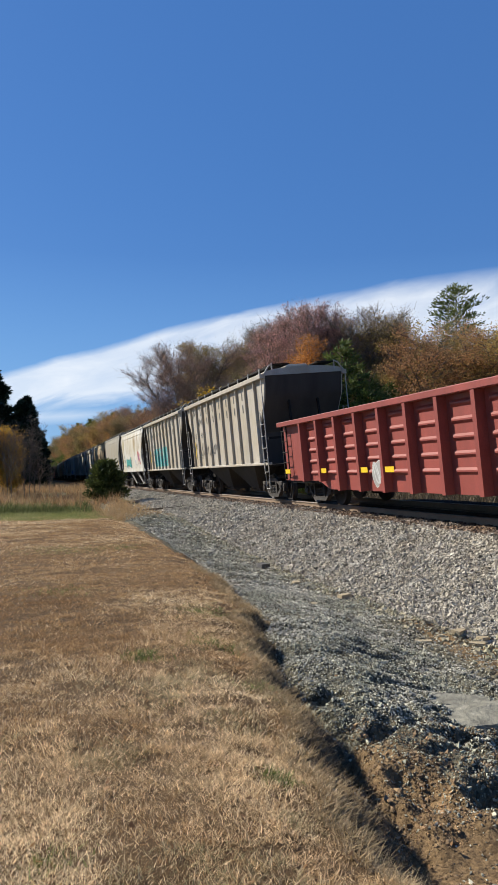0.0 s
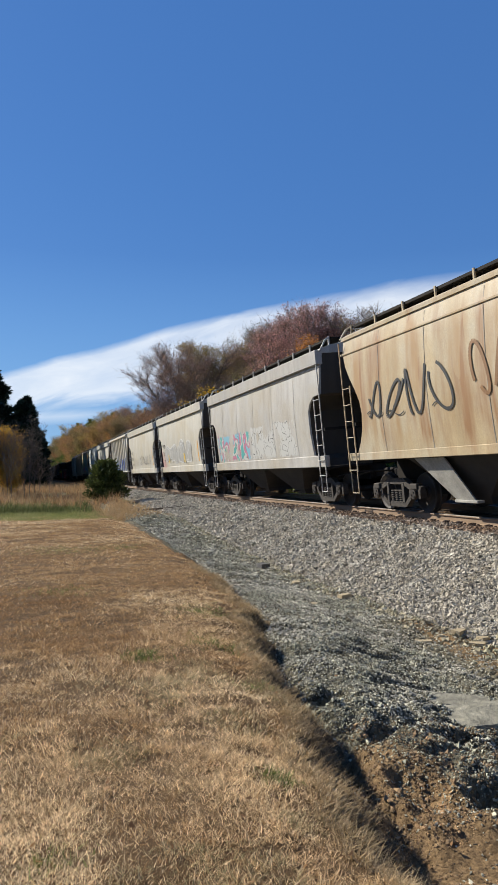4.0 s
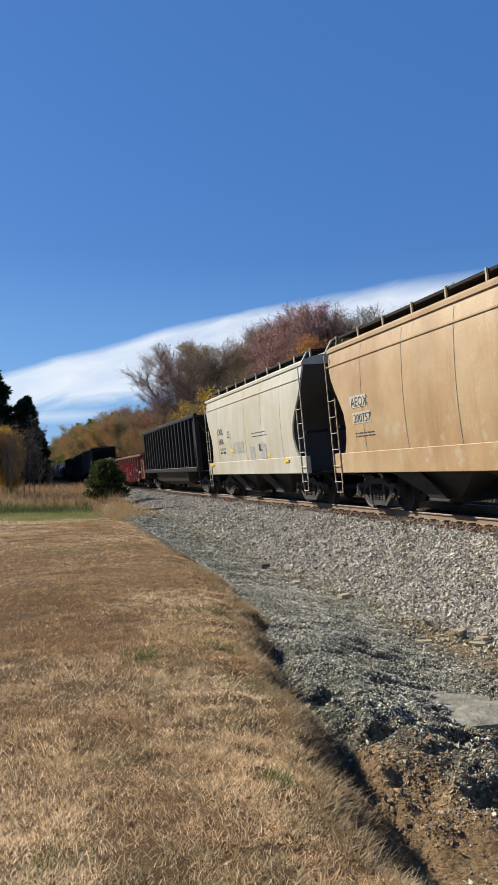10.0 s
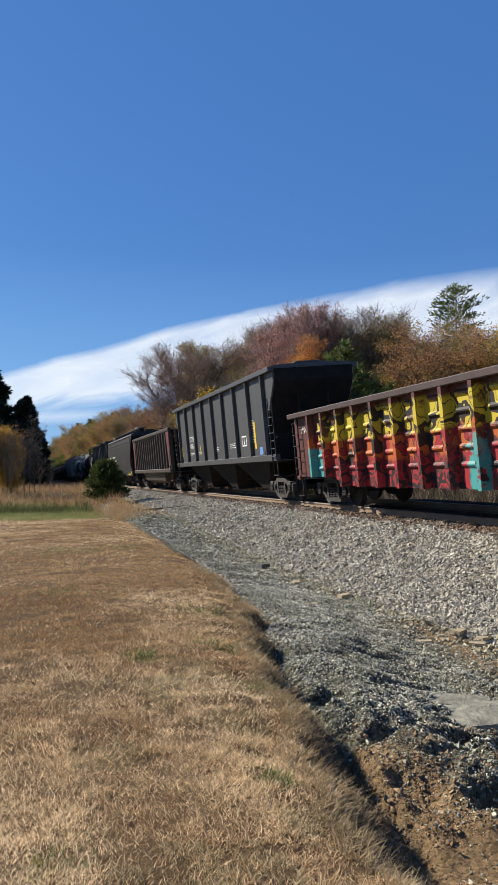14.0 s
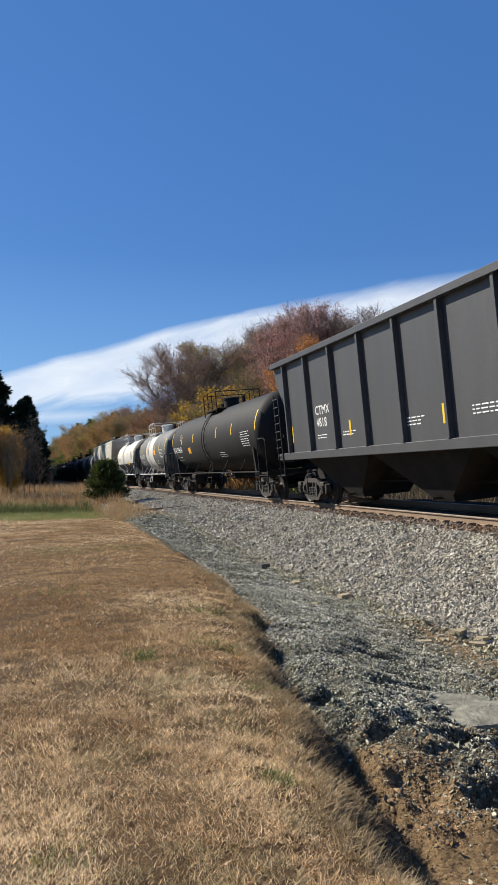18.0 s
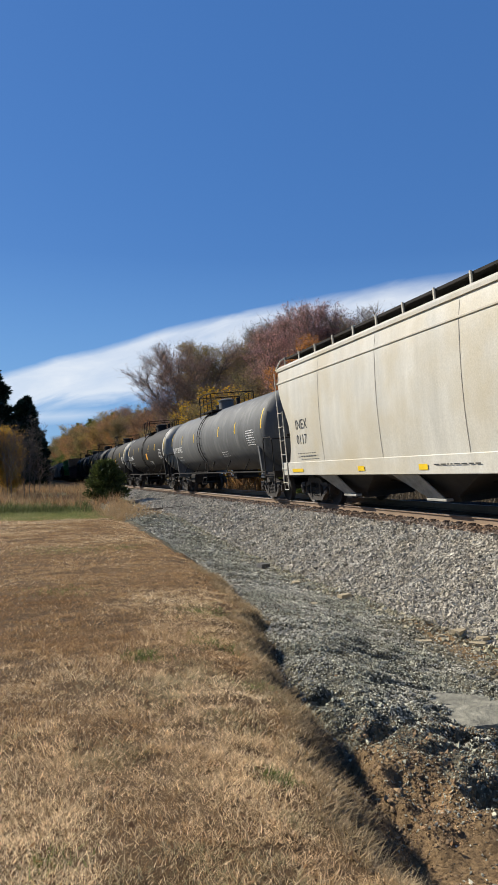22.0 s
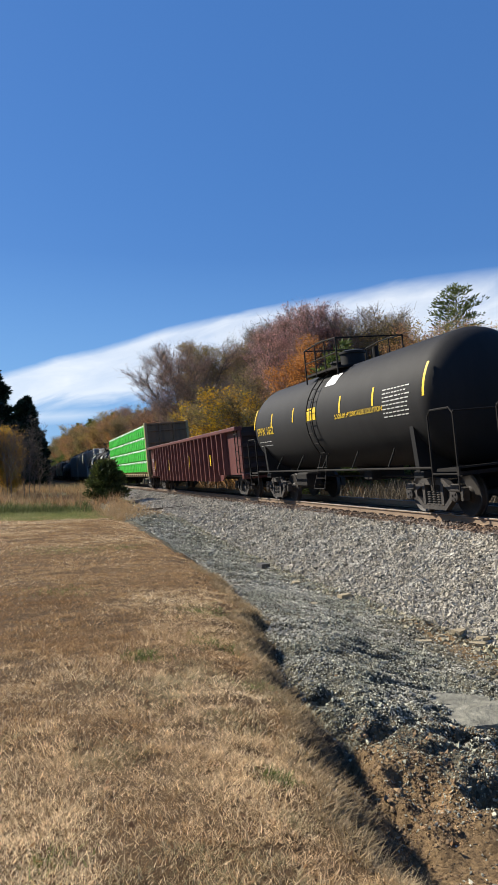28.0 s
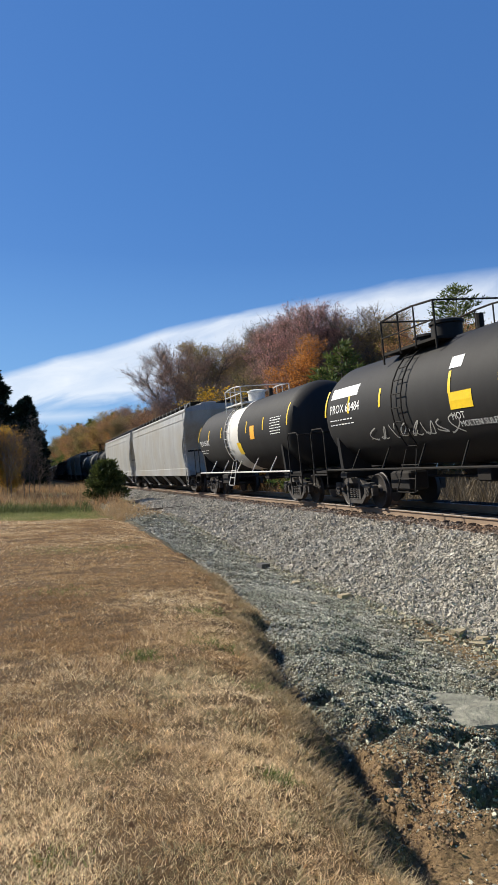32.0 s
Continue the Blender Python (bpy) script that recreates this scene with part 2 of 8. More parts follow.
M_EARTH = earth_mat()
M_STONE = surface("grey_crushed_stone", (0.355, 0.325, 0.265), 0.9, 0, 0.3, 5, tint=(0.28, 0.245, 0.185), bump=0.3, bump_scale=90, island=0.6)
M_TANSTONE = surface("tan_toe_stone", (0.36, 0.31, 0.21), 0.9, 0, 0.35, 5, tint=(0.25, 0.24, 0.15), bump=0.3, bump_scale=90, island=0.5)
M_RUSTSTONE = surface("rust_stained_stone", (0.17, 0.105, 0.062), 0.9, 0, 0.4, 4, tint=(0.22, 0.19, 0.16), bump=0.3, bump_scale=90, island=0.45)
M_PEBBLE = surface("ditch_pebbles", (0.43, 0.405, 0.325), 0.85, 0, 0.5, 1.6, tint=(0.25, 0.245, 0.17), bump=0.2, bump_scale=120, island=0.75)
M_CLOD = surface("clay_clods", (0.30, 0.19, 0.095), 0.95, 0, 0.3, 6, tint=(0.12, 0.085, 0.05), bump=0.4, bump_scale=80, island=0.7)

M_STEEL = surface("dark_running_gear", (0.012, 0.0105, 0.0095), 0.85, 0.0, 0.35, 4, tint=(0.022, 0.017, 0.013), bump=0.3, spec=0.25)
M_FRAME = surface("dusty_truck_steel", (0.048, 0.041, 0.035), 0.8, 0.1, 0.35, 5, grime=(0.05, 0.04, 0.035), bump=0.4)
M_WHEEL = surface("brown_wheel_steel", (0.04, 0.034, 0.03), 0.6, 0.3, 0.3, 6)
M_RAIL = surface("worn_rail_steel", (0.30, 0.27, 0.24), 0.45, 0.5, 0.2, 6)
M_RUST = surface("rusty_rail_side", (0.07, 0.048, 0.036), 0.9, 0.1, 0.3, 8)
M_RAILSIDE = surface("dusty_tan_rail_side", (0.25, 0.175, 0.115), 0.9, 0.0, 0.2, 3, tint=(0.20, 0.135, 0.085), bump=0.1)
M_TIE = surface("creosoted_timber", (0.10, 0.07, 0.05), 0.9, 0, 0.35, 7, tint=(0.17, 0.12, 0.085), per_object=0.25)
M_CONCRETE = surface("old_concrete", (0.25, 0.235, 0.18), 0.9, 0, 0.5, 9, grime=(0.10, 0.10, 0.07), grime_amount=0.7, bump=1.0, bump_scale=28)
M_DARKMARK = surface("faded_black_lettering", (0.06, 0.058, 0.055), 0.7, 0, 0.4, 6, bump=0)
M_WHITEPAINT = surface("white_lettering", (0.75, 0.75, 0.73), 0.6, 0, 0.1, 5, bump=0)
M_BLACKPAINT = surface("black_lettering", (0.03, 0.03, 0.03), 0.6, 0, 0.1, 5, bump=0)
M_YELLOW = surface("yellow_reflector", (0.75, 0.50, 0.02), 0.4, 0, 0.1, 5, bump=0)
M_ORANGE = surface("orange_panel", (0.75, 0.36, 0.03), 0.5, 0, 0.1, 5, bump=0)
# grimy end sheets, darkened further with the shade of the gap between cars
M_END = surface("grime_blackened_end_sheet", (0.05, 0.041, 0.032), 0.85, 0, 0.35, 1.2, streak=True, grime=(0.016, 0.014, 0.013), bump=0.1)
# red gondola ends with their shadow painted into a near-black base
M_REDEND = surface("sooty_red_end_sheet", (0.035, 0.021, 0.018), 0.85, 0, 0.35, 1.2, streak=True, grime=(0.016, 0.012, 0.01), bump=0.1)
M_GRAB = surface("grey_white_grab_iron", (0.55, 0.54, 0.50), 0.6, 0, 0.25, 8, bump=0)
M_LADDER = surface("weathered_ladder_steel", (0.36, 0.35, 0.32), 0.6, 0, 0.3, 8, bump=0)
M_SEAM = surface("dusty_weld_seam", (0.20, 0.185, 0.16), 0.8, 0, 0.4, 3, bump=0)
M_BLUE = surface("blue_paint", (0.12, 0.25, 0.55), 0.5, 0, 0.1, 5, bump=0)


# ================= mesh building =================
class Shape:
    """Gathers vertices and faces of one part."""

    def __init__(self):
        self.v, self.f, self.mi = [], [], []

    def add(self, vs, fs, mi=0):
        k = len(self.v)
        self.v += [tuple(p) for p in vs]
        self.f += [tuple(i + k for i in f) for f in fs]
        self.mi += [mi] * len(fs)
        return self

    def box(self, x0, x1, y0, y1, z0, z1, ch=0.0, mi=0):
        if ch <= 0:
            vs = [(x, y, z) for z in (z0, z1) for y in (y0, y1) for x in (x0, x1)]
            return self.add(vs, [(0, 2, 3, 1), (4, 5, 7, 6), (0, 1, 5, 4), (2, 6, 7, 3), (0, 4, 6, 2), (1, 3, 7, 5)], mi)
        lv = [(z0, ch), (z0 + ch, 0), (z1 - ch, 0), (z1, ch)]
        rings = []
        for z, i in lv:
            X0, X1, Y0, Y1 = x0 + i, x1 - i, y0 + i, y1 - i
            q = ch * 0.7
            rings.append([(X0 + q, Y0, z), (X1 - q, Y0, z), (X1, Y0 + q, z), (X1, Y1 - q, z),
                          (X1 - q, Y1, z), (X0 + q, Y1, z), (X0, Y1 - q, z), (X0, Y0 + q, z)])
        return self.rings(rings, mi)

    def rings(self, rings, mi=0, cap=True):
        n = len(rings[0])
        vs = list(chain.from_iterable(rings))
        fs = []
        for k in range(len(rings) - 1):
            for i in range(n):
                j = (i + 1) % n
                fs.append((k * n + i, k * n + j, (k + 1) * n + j, (k + 1) * n + i))
        if cap:
            fs.append(tuple(reversed(range(n))))
            fs.append(tuple(range((len(rings) - 1) * n, len(rings) * n)))
        return self.add(vs, fs, mi)

    def tube(self, p, q, r, r2=None, n=6, mi=0, cap=True):
        p, q = Vector(p), Vector(q)
        d = (q - p)
        if d.length < 1e-6:
            return self
        d.normalize()
        s = d.orthogonal().normalized()
        t = d.cross(s)
        r2 = r if r2 is None else r2
        ring = lambda c, rr: [c + s * (rr * math.cos(k * math.tau / n)) + t * (rr * math.sin(k * math.tau / n)) for k in range(n)]
        return self.rings([ring(p, r), ring(q, r2)], mi, cap)

    def pipe(self, pts, r, n=6, mi=0):
        for p, q in zip(pts, pts[1:]):
            self.tube(p, q, r, n=n, mi=mi)
        return self

    def prism_x(self, yz, x0, x1, mi=0):
        """A side outline (y, z), counter-clockwise seen from +x, given thickness from x0 to x1."""
        return self.rings([[(x0, y, z) for y, z in yz], [(x1, y, z) for y, z in yz]], mi)

    def prism_y(self, xz, y0, y1, mi=0):
        return self.rings([[(x, y1, z) for x, z in xz], [(x, y0, z) for x, z in xz]], mi)

    def lathe(self, prof, axis="y", n=24, centre=(0, 0, 0), mi=0, cap=True):
        """Profile of (along, radius) turned about an axis."""
        cx, cy, cz = centre
        rings = []
        for s, r in prof:
            ring = []
            for k in range(n):
                c_, s_ = r * math.cos(k * math.tau / n), r * math.sin(k * math.tau / n)
                ring.append({"y": (cx + c_, cy + s, cz - s_), "x": (cx + s, cy + c_, cz + s_), "z": (cx + c_, cy + s_, cz + s)}[axis])
            rings.append(ring)
        return self.rings(rings, mi, cap)

    def mesh(self, name, mats, smooth=0.0):
        me = bpy.data.meshes.new(name)
        me.from_pydata([tuple(p) for p in self.v], [], self.f)
        for m_ in (mats if isinstance(mats, (list, tuple)) else [mats]):
            me.materials.append(m_)
        if any(self.mi):
            me.polygons.foreach_set("material_index", self.mi)
        if smooth:
            me.polygons.foreach_set("use_smooth", [True] * len(me.polygons))
            me.set_sharp_from_angle(angle=radians(smooth))
        me.update()
        return me


def part(name, g, material, parent, label="", smooth=0.0, at=(0, 0, 0)):
    """Links a shape (or a finished mesh) as one mesh object under a thing or a part."""
    me = g.mesh(name, material, smooth) if isinstance(g, Shape) else g
    ob = new(name, me)
    ob.parent = parent
    ob.location = at
    if label:
        tagged(ob, label)
    return ob


def thing(name, label, category, group="", kind=""):
    ob = new(name)
    ob.empty_display_size = 0.5
    return tagged(ob, label, category, group, kind)


# ================= ground =================
TRACK_X = 9.56
CANT = 5.7              # degrees by which the track leans towards the lawn; the rail beside the lawn lies at z = 0
NEAR_RAIL = TRACK_X - 0.7525


def on_track(y):
    """The pose on the canted track of what stands on the rails at y."""
    return pose(NEAR_RAIL, y, 0, 0, -CANT, 0) @ pose(0.7525, 0, 0)


EDGE_Y = np.array([-6, 1, 2.42, 3.28, 4.33, 5.6, 7.1, 8.7, 13.2, 20.6, 28.4, 60])
EDGE_X = np.array([1.2, 1.25, 1.34, 1.37, 1.62, 1.76, 2.14, 2.56, 2.97, 3.1, 3.2, 3.4])


def hashed(ix, iy, seed):
    h = np.sin(ix * 127.1 + iy * 311.7 + seed * 74.7) * 43758.5453
    return h - np.floor(h)


def vnoise(x, y, size, seed=0):
    """Smooth noise from 0 to 1 with patches of that size, on arrays."""
    x, y = np.asarray(x) / size, np.asarray(y) / size
    ix, iy = np.floor(x), np.floor(y)
    fx, fy = x - ix, y - iy
    fx, fy = fx * fx * (3 - 2 * fx), fy * fy * (3 - 2 * fy)
    a, b = hashed(ix, iy, seed), hashed(ix + 1, iy, seed)
    c, d = hashed(ix, iy + 1, seed), hashed(ix + 1, iy + 1, seed)
    return (a * (1 - fx) + b * fx) * (1 - fy) + (c * (1 - fx) + d * fx) * fy


def step(a, b, x):
    t = np.clip((x - a) / (b - a), 0, 1)
    return t * t * (3 - 2 * t)


def lawn_edge(y):
    return np.interp(y, EDGE_Y, EDGE_X) + (vnoise(y, y * 0, 0.5, 3) - 0.5) * 0.16 + (vnoise(y, y * 0, 0.17, 4) - 0.5) * 0.08


def bed_floor(y):
    return -1.32 + 0.62 * step(14, 31, y)


def RUT_D(y):
    """How far from the lawn's edge the rut runs."""
    return 0.50 - 0.14 * step(4.8, 6.5, y)


def ground_z(x, y):
    x, y = np.asarray(x, float), np.asarray(y, float)
    e = lawn_edge(y)
    d = x - e
    lawn = -0.75 + 0.05 * (vnoise(x, y, 3.0, 1) - 0.5) + 0.03 * (vnoise(x, y, 0.5, 2) - 0.5)
    lawn = lawn + 0.025 * (vnoise(x, y, 0.16, 19) - 0.5) - 0.07 * step(-0.4, 0.0, d)
    near = 1 - step(8, 14, y)
    floor_ = bed_floor(y)
    # the washed-out bank beside the lawn, with a narrow rut at its foot
    lump = (vnoise(x, y, 0.8, 5) - 0.5) * 0.06 + (vnoise(x, y, 0.26, 6) - 0.5) * 0.07 + ((vnoise(x, y, 0.11, 16) - 0.5) * 0.085 + (vnoise(x, y, 0.06, 17) - 0.5) * 0.05) * (0.35 + 0.65 * step(6.4, 5.4, y))
    bed = floor_ + (0.16 + 0.13 * near) * (1 - step(0.9, 2.4, d)) + near * lump + (1 - near) * 0.06 * (vnoise(x, y, 0.26, 6) - 0.5)
    # the flat silted hollow, and shelves of washed gravel
    bed = bed + near * 0.022 * step(0.38, 0.55, vnoise(x * 0.4, y, 0.42, 18)) * step(2.2, 2.6, x) - 0.07 * near * step(1.25, 0.7, d) * step(5.4, 4.8, y)
    silt = np.exp(-(((x - 2.2) / 0.42) ** 2 + ((y - 3.2) / 0.2) ** 2))
    bed = bed + (floor_ + 0.12 - bed) * np.clip(1.3 * silt, 0, 1)
    at = RUT_D(y) + 0.14 * (vnoise(y, y * 0, 0.5, 8) - 0.5) + 0.06 * (vnoise(y, y * 0, 0.17, 28) - 0.5)
    rut = near * np.exp(-((d - at) / (0.10 - 0.03 * step(6, 8, y))) ** 2) * (0.07 + 0.20 * vnoise(y, y * 0, 0.45, 7)) * (1 - 0.6 * step(6.5, 9.5, y))

    def pit(px, py, rx, ry, depth):
        return near * depth * np.exp(-(((x - px) / rx) ** 4 + ((y - py) / ry) ** 4))

    hole = pit(2.86, 3.72, 0.22, 0.17, 0.30) + pit(2.42, 5.62, 0.17, 0.15, 0.32) + pit(3.4, 4.66, 0.5, 0.13, 0.20) + pit(2.62, 4.82, 0.2, 0.07, 0.12) + pit(3.7, 7.1, 0.25, 0.07, 0.06) + pit(2.35, 4.0, 0.12, 0.2, 0.10)
    bed = bed - rut - hole
    w = 0.40 + 0.06 * (vnoise(y, y * 0, 0.6, 29) - 0.5) + 0.5 * step(9, 20, y)
    z = lawn + (bed - lawn) * step(0.0, w, d)
    # ballast shoulder up to the track
    toe = 5.75 + 0.25 * (vnoise(x * 0, y, 1.7, 9) - 0.5)
    slope = floor_ + (-0.27 - floor_) * np.clip((x - toe) / (7.95 - toe), 0, 1) + 0.07 * (vnoise(x, y, 0.3, 10) - 0.5)
    z = np.where(x > toe, np.maximum(slope, z), z)
    crest = (x > 7.95) & (x < 11.2)
    z = np.where(crest, -0.21 + 0.1 * np.clip(x - 8.81, -0.6, 2.4) + 0.03 * (vnoise(x, y, 0.2, 11) - 0.5), z)
    far = 0.03 - 1.09 * step(11.2, 13.0, x) + 0.9 * step(15, 24, x) + 0.35 * (vnoise(x, y, 6, 12) - 0.5)
    z = np.where(x >= 11.2, far, z)
    # the verge beyond the lawn
    z = z + np.where((x < 7.0), step(30, 60, y) * 0.35, 0)
    return z


def axis(dense, growth, limit):
    out = list(dense)
    s = dense[-1] - dense[-2]
    while out[-1] < limit:
        s *= growth
        out.append(out[-1] + s)
    return out


def make_ground():
    xs = [-v for v in reversed(axis([0.0, 0.15, 0.3], 1.14, 3500))][:-1] + axis(list(np.arange(0, 1.4, 0.07)) + list(np.arange(1.4, 4.2, 0.035)) + list(np.arange(4.2, 8.6, 0.07)) + list(np.arange(8.6, 14, 0.2)), 1.13, 3500)
    ys = [-v for v in reversed(axis([0.0, 0.4, 0.8], 1.2, 3500))][:-1] + axis(list(np.arange(0, 2.2, 0.2)) + list(np.arange(2.2, 7.4, 0.035)) + list(np.arange(7.4, 12, 0.07)) + list(np.arange(12, 40, 0.25)), 1.08, 3500)
    X, Y = np.meshgrid(xs, ys)
    Z = ground_z(X, Y)
    nx, ny = len(xs), len(ys)
    verts = np.stack([X.ravel(), Y.ravel(), Z.ravel()], 1)
    i, j = np.meshgrid(np.arange(nx - 1), np.arange(ny - 1))
    k = (j * nx + i).ravel()
    faces = np.stack([k, k + 1, k + nx + 1, k + nx], 1)
    x, y = X.ravel(), Y.ravel()
    d = x - lawn_edge(y)
    near = 1 - step(8.5, 12, y)
    lane = step(-70, -50, y) * (1 - step(800, 1000, y))
    shares = {"field": np.maximum(step(29.6, 31.0, y), np.maximum(step(-12, -40, x), step(11.4, 12.6, x))),
              "green": step(27.0, 28.6, y) * (1 - step(30.2, 31.2, y)) * (1 - step(1.8, 2.8, x)),
              "gravel": step(0.02, 0.4, d) * (1 - step(34, 44, y)) * (x < 6.3),
              "dirt": np.clip(1.25 * step(5.0, 4.5, y) * step(2.75, 2.35, x) * (0.45 + 0.75 * vnoise(x, y, 0.5, 22)) + 1.3 * step(3.55, 3.3, y) * (x < 3.6) + 0.8 * step(4.5, 5.2, x) * (1 - step(7, 10, y)) + 0.55 * step(5.0, 5.5, x) * (1 - step(14, 24, y)) + 0.95 * step(3.4, 4.0, x) * step(27, 29, y) * (1 - step(36, 38, y)), 0, 1) * (d > 0.3) * (x < 6.2),
              "bank": near * step(-0.05, 0.06, d) * (1 - step(0.36, 0.46, d)),
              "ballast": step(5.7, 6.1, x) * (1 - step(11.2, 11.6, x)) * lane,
              "rust": step(7.9, 8.3, x) * (1 - step(10.9, 11.3, x)) * lane * 0.9}
    me = bpy.data.meshes.new("ground")
    me.from_pydata(verts.tolist(), [], faces.tolist())
    me.materials.append(M_EARTH)
    for name, v in shares.items():
        me.attributes.new(name, "FLOAT", "POINT").data.foreach_set("value", v.astype(np.float32))
    me.polygons.foreach_set("use_smooth", [True] * len(k))
    me.update()
    return tagged(new("ground", me), "dry brown lawn, gravel ditch and grey stone ballast bank", "ground", kind="structure")


make_ground()


# ================= the track =================
def make_track():
    tr = thing("railway_track", "railway track with worn steel rails on timber ties", "railway track", kind="structure")
    prof = [(-0.075, -0.172), (0.075, -0.172), (0.075, -0.158), (0.012, -0.14), (0.009, -0.04), (0.037, -0.03), (0.037, -0.006), (0.03, 0.0),
            (-0.03, 0.0), (-0.037, -0.006), (-0.037, -0.03), (-0.009, -0.04), (-0.012, -0.14), (-0.075, -0.158)]
    for s in (-1, 1):
        g = Shape()
        n = len(prof)
        x0 = TRACK_X + s * 0.7525
        vs = [(x0 + x, y, z) for y in (-60, 1200) for x, z in prof]
        for i in range(n):
            j = (i + 1) % n
            g.add([vs[i], vs[j], vs[n + j], vs[n + i]], [(0, 1, 2, 3)], 0 if i in (6, 7, 8) else 1)
        part("rail", g, [M_RAIL, M_RAILSIDE], tr)
    tie = Shape().box(-1.3, 1.3, -0.11, 0.11, -0.36, -0.185, 0.012).mesh("tie", M_TIE)
    plate_g = Shape().box(-0.18, 0.18, -0.09, 0.09, -0.186, -0.166, 0.004)
    rng = random.Random(5)
    for k in range(200):
        y = 4 + k * 0.5
        o = part("tie", tie, None, tr, at=(TRACK_X + rng.uniform(-0.05, 0.05), y + rng.uniform(-0.03, 0.03), rng.uniform(-0.015, 0.01)))
        o.rotation_euler = (0, 0, rng.uniform(-0.015, 0.015))
    # plates with spikes and rail anchors on the ties beside the lawn
    for dy in (-0.05, 0.05):
        for x_ in (-0.13, -0.095):
            plate_g.box(x_ - 0.012, x_ + 0.012, dy - 0.012, dy + 0.012, -0.17, -0.125, 0.003)
            plate_g.box(x_ - 0.02, x_ + 0.022, dy - 0.019, dy + 0.019, -0.13, -0.112, 0.004)
    for dy in (-0.15, 0.15):
        plate_g.box(-0.115, -0.07, dy - 0.02, dy + 0.02, -0.2, -0.13, 0.004)
    plate = plate_g.mesh("tie_plate", M_RUST)
    for k in range(110):
        part("tie_plate", plate, None, tr, at=(TRACK_X - 0.7525, 4 + k * 0.5 + rng.uniform(-0.03, 0.03), rng.uniform(-0.006, 0.004)))
    tr.matrix_basis = on_track(0) @ pose(-TRACK_X, 0, 0)
    return tr


make_track()


# ================= trees and brush =================
M_TWIG = surface("grey_brown_twigs", (0.26, 0.20, 0.165), 0.95, 0, 0.3, 3, bump=0)
M_BARK = surface("grey_brown_bark", (0.125, 0.098, 0.078), 0.95, 0, 0.35, 5, bump=0.6, bump_scale=25)
LEAF = {"rust": leafy("rust_leaves", (0.36, 0.165, 0.075), (0.47, 0.27, 0.11)), "purple": leafy("purple_red_leaves", (0.44, 0.23, 0.23), (0.52, 0.31, 0.25)),
        "orange": leafy("orange_leaves", (0.58, 0.25, 0.055), (0.42, 0.19, 0.06)), "yellow": leafy("yellow_leaves", (0.65, 0.45, 0.035), (0.48, 0.26, 0.03)),
        "golden": leafy("golden_brown_leaves", (0.50, 0.32, 0.05), (0.40, 0.21, 0.04), 0.4), "olive": leafy("olive_leaves", (0.21, 0.19, 0.07), (0.32, 0.22, 0.09)), "green": leafy("evergreen_needles", (0.06, 0.105, 0.032), (0.15, 0.165, 0.04), 0.3),
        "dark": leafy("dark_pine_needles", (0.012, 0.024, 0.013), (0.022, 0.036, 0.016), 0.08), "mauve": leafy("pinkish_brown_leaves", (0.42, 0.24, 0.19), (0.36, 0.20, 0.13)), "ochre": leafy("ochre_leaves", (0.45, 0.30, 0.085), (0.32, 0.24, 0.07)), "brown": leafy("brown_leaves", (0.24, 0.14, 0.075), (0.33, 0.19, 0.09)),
        "dry": leafy("dry_grass_blades", (0.60, 0.40, 0.205), (0.98, 0.80, 0.52), 0.42), "russet": leafy("russet_grass_blades", (0.30, 0.172, 0.076), (0.50, 0.325, 0.16), 0.35), "cedar": leafy("cedar_sprays", (0.06, 0.08, 0.02), (0.10, 0.11, 0.03), 0.2),
        "straw": leafy("straw_stems", (0.48, 0.35, 0.19), (0.34, 0.22, 0.11), 0.3), "thatch": leafy("grey_thatch", (0.46, 0.34, 0.19), (0.27, 0.19, 0.10), 0.25), "weed": leafy("brown_weed_stems", (0.085, 0.065, 0.04), (0.14, 0.105, 0.065), 0.15), "verge": leafy("yellow_green_blades", (0.24, 0.27, 0.085), (0.33, 0.32, 0.13), 0.3), "sage": leafy("grey_green_blades", (0.30, 0.26, 0.13), (0.46, 0.40, 0.23), 0.3), "rank": leafy("rank_green_blades", (0.10, 0.13, 0.04), (0.19, 0.20, 0.07), 0.2), "fresh": leafy("green_blades", (0.14, 0.18, 0.045), (0.22, 0.23, 0.08), 0.25)}


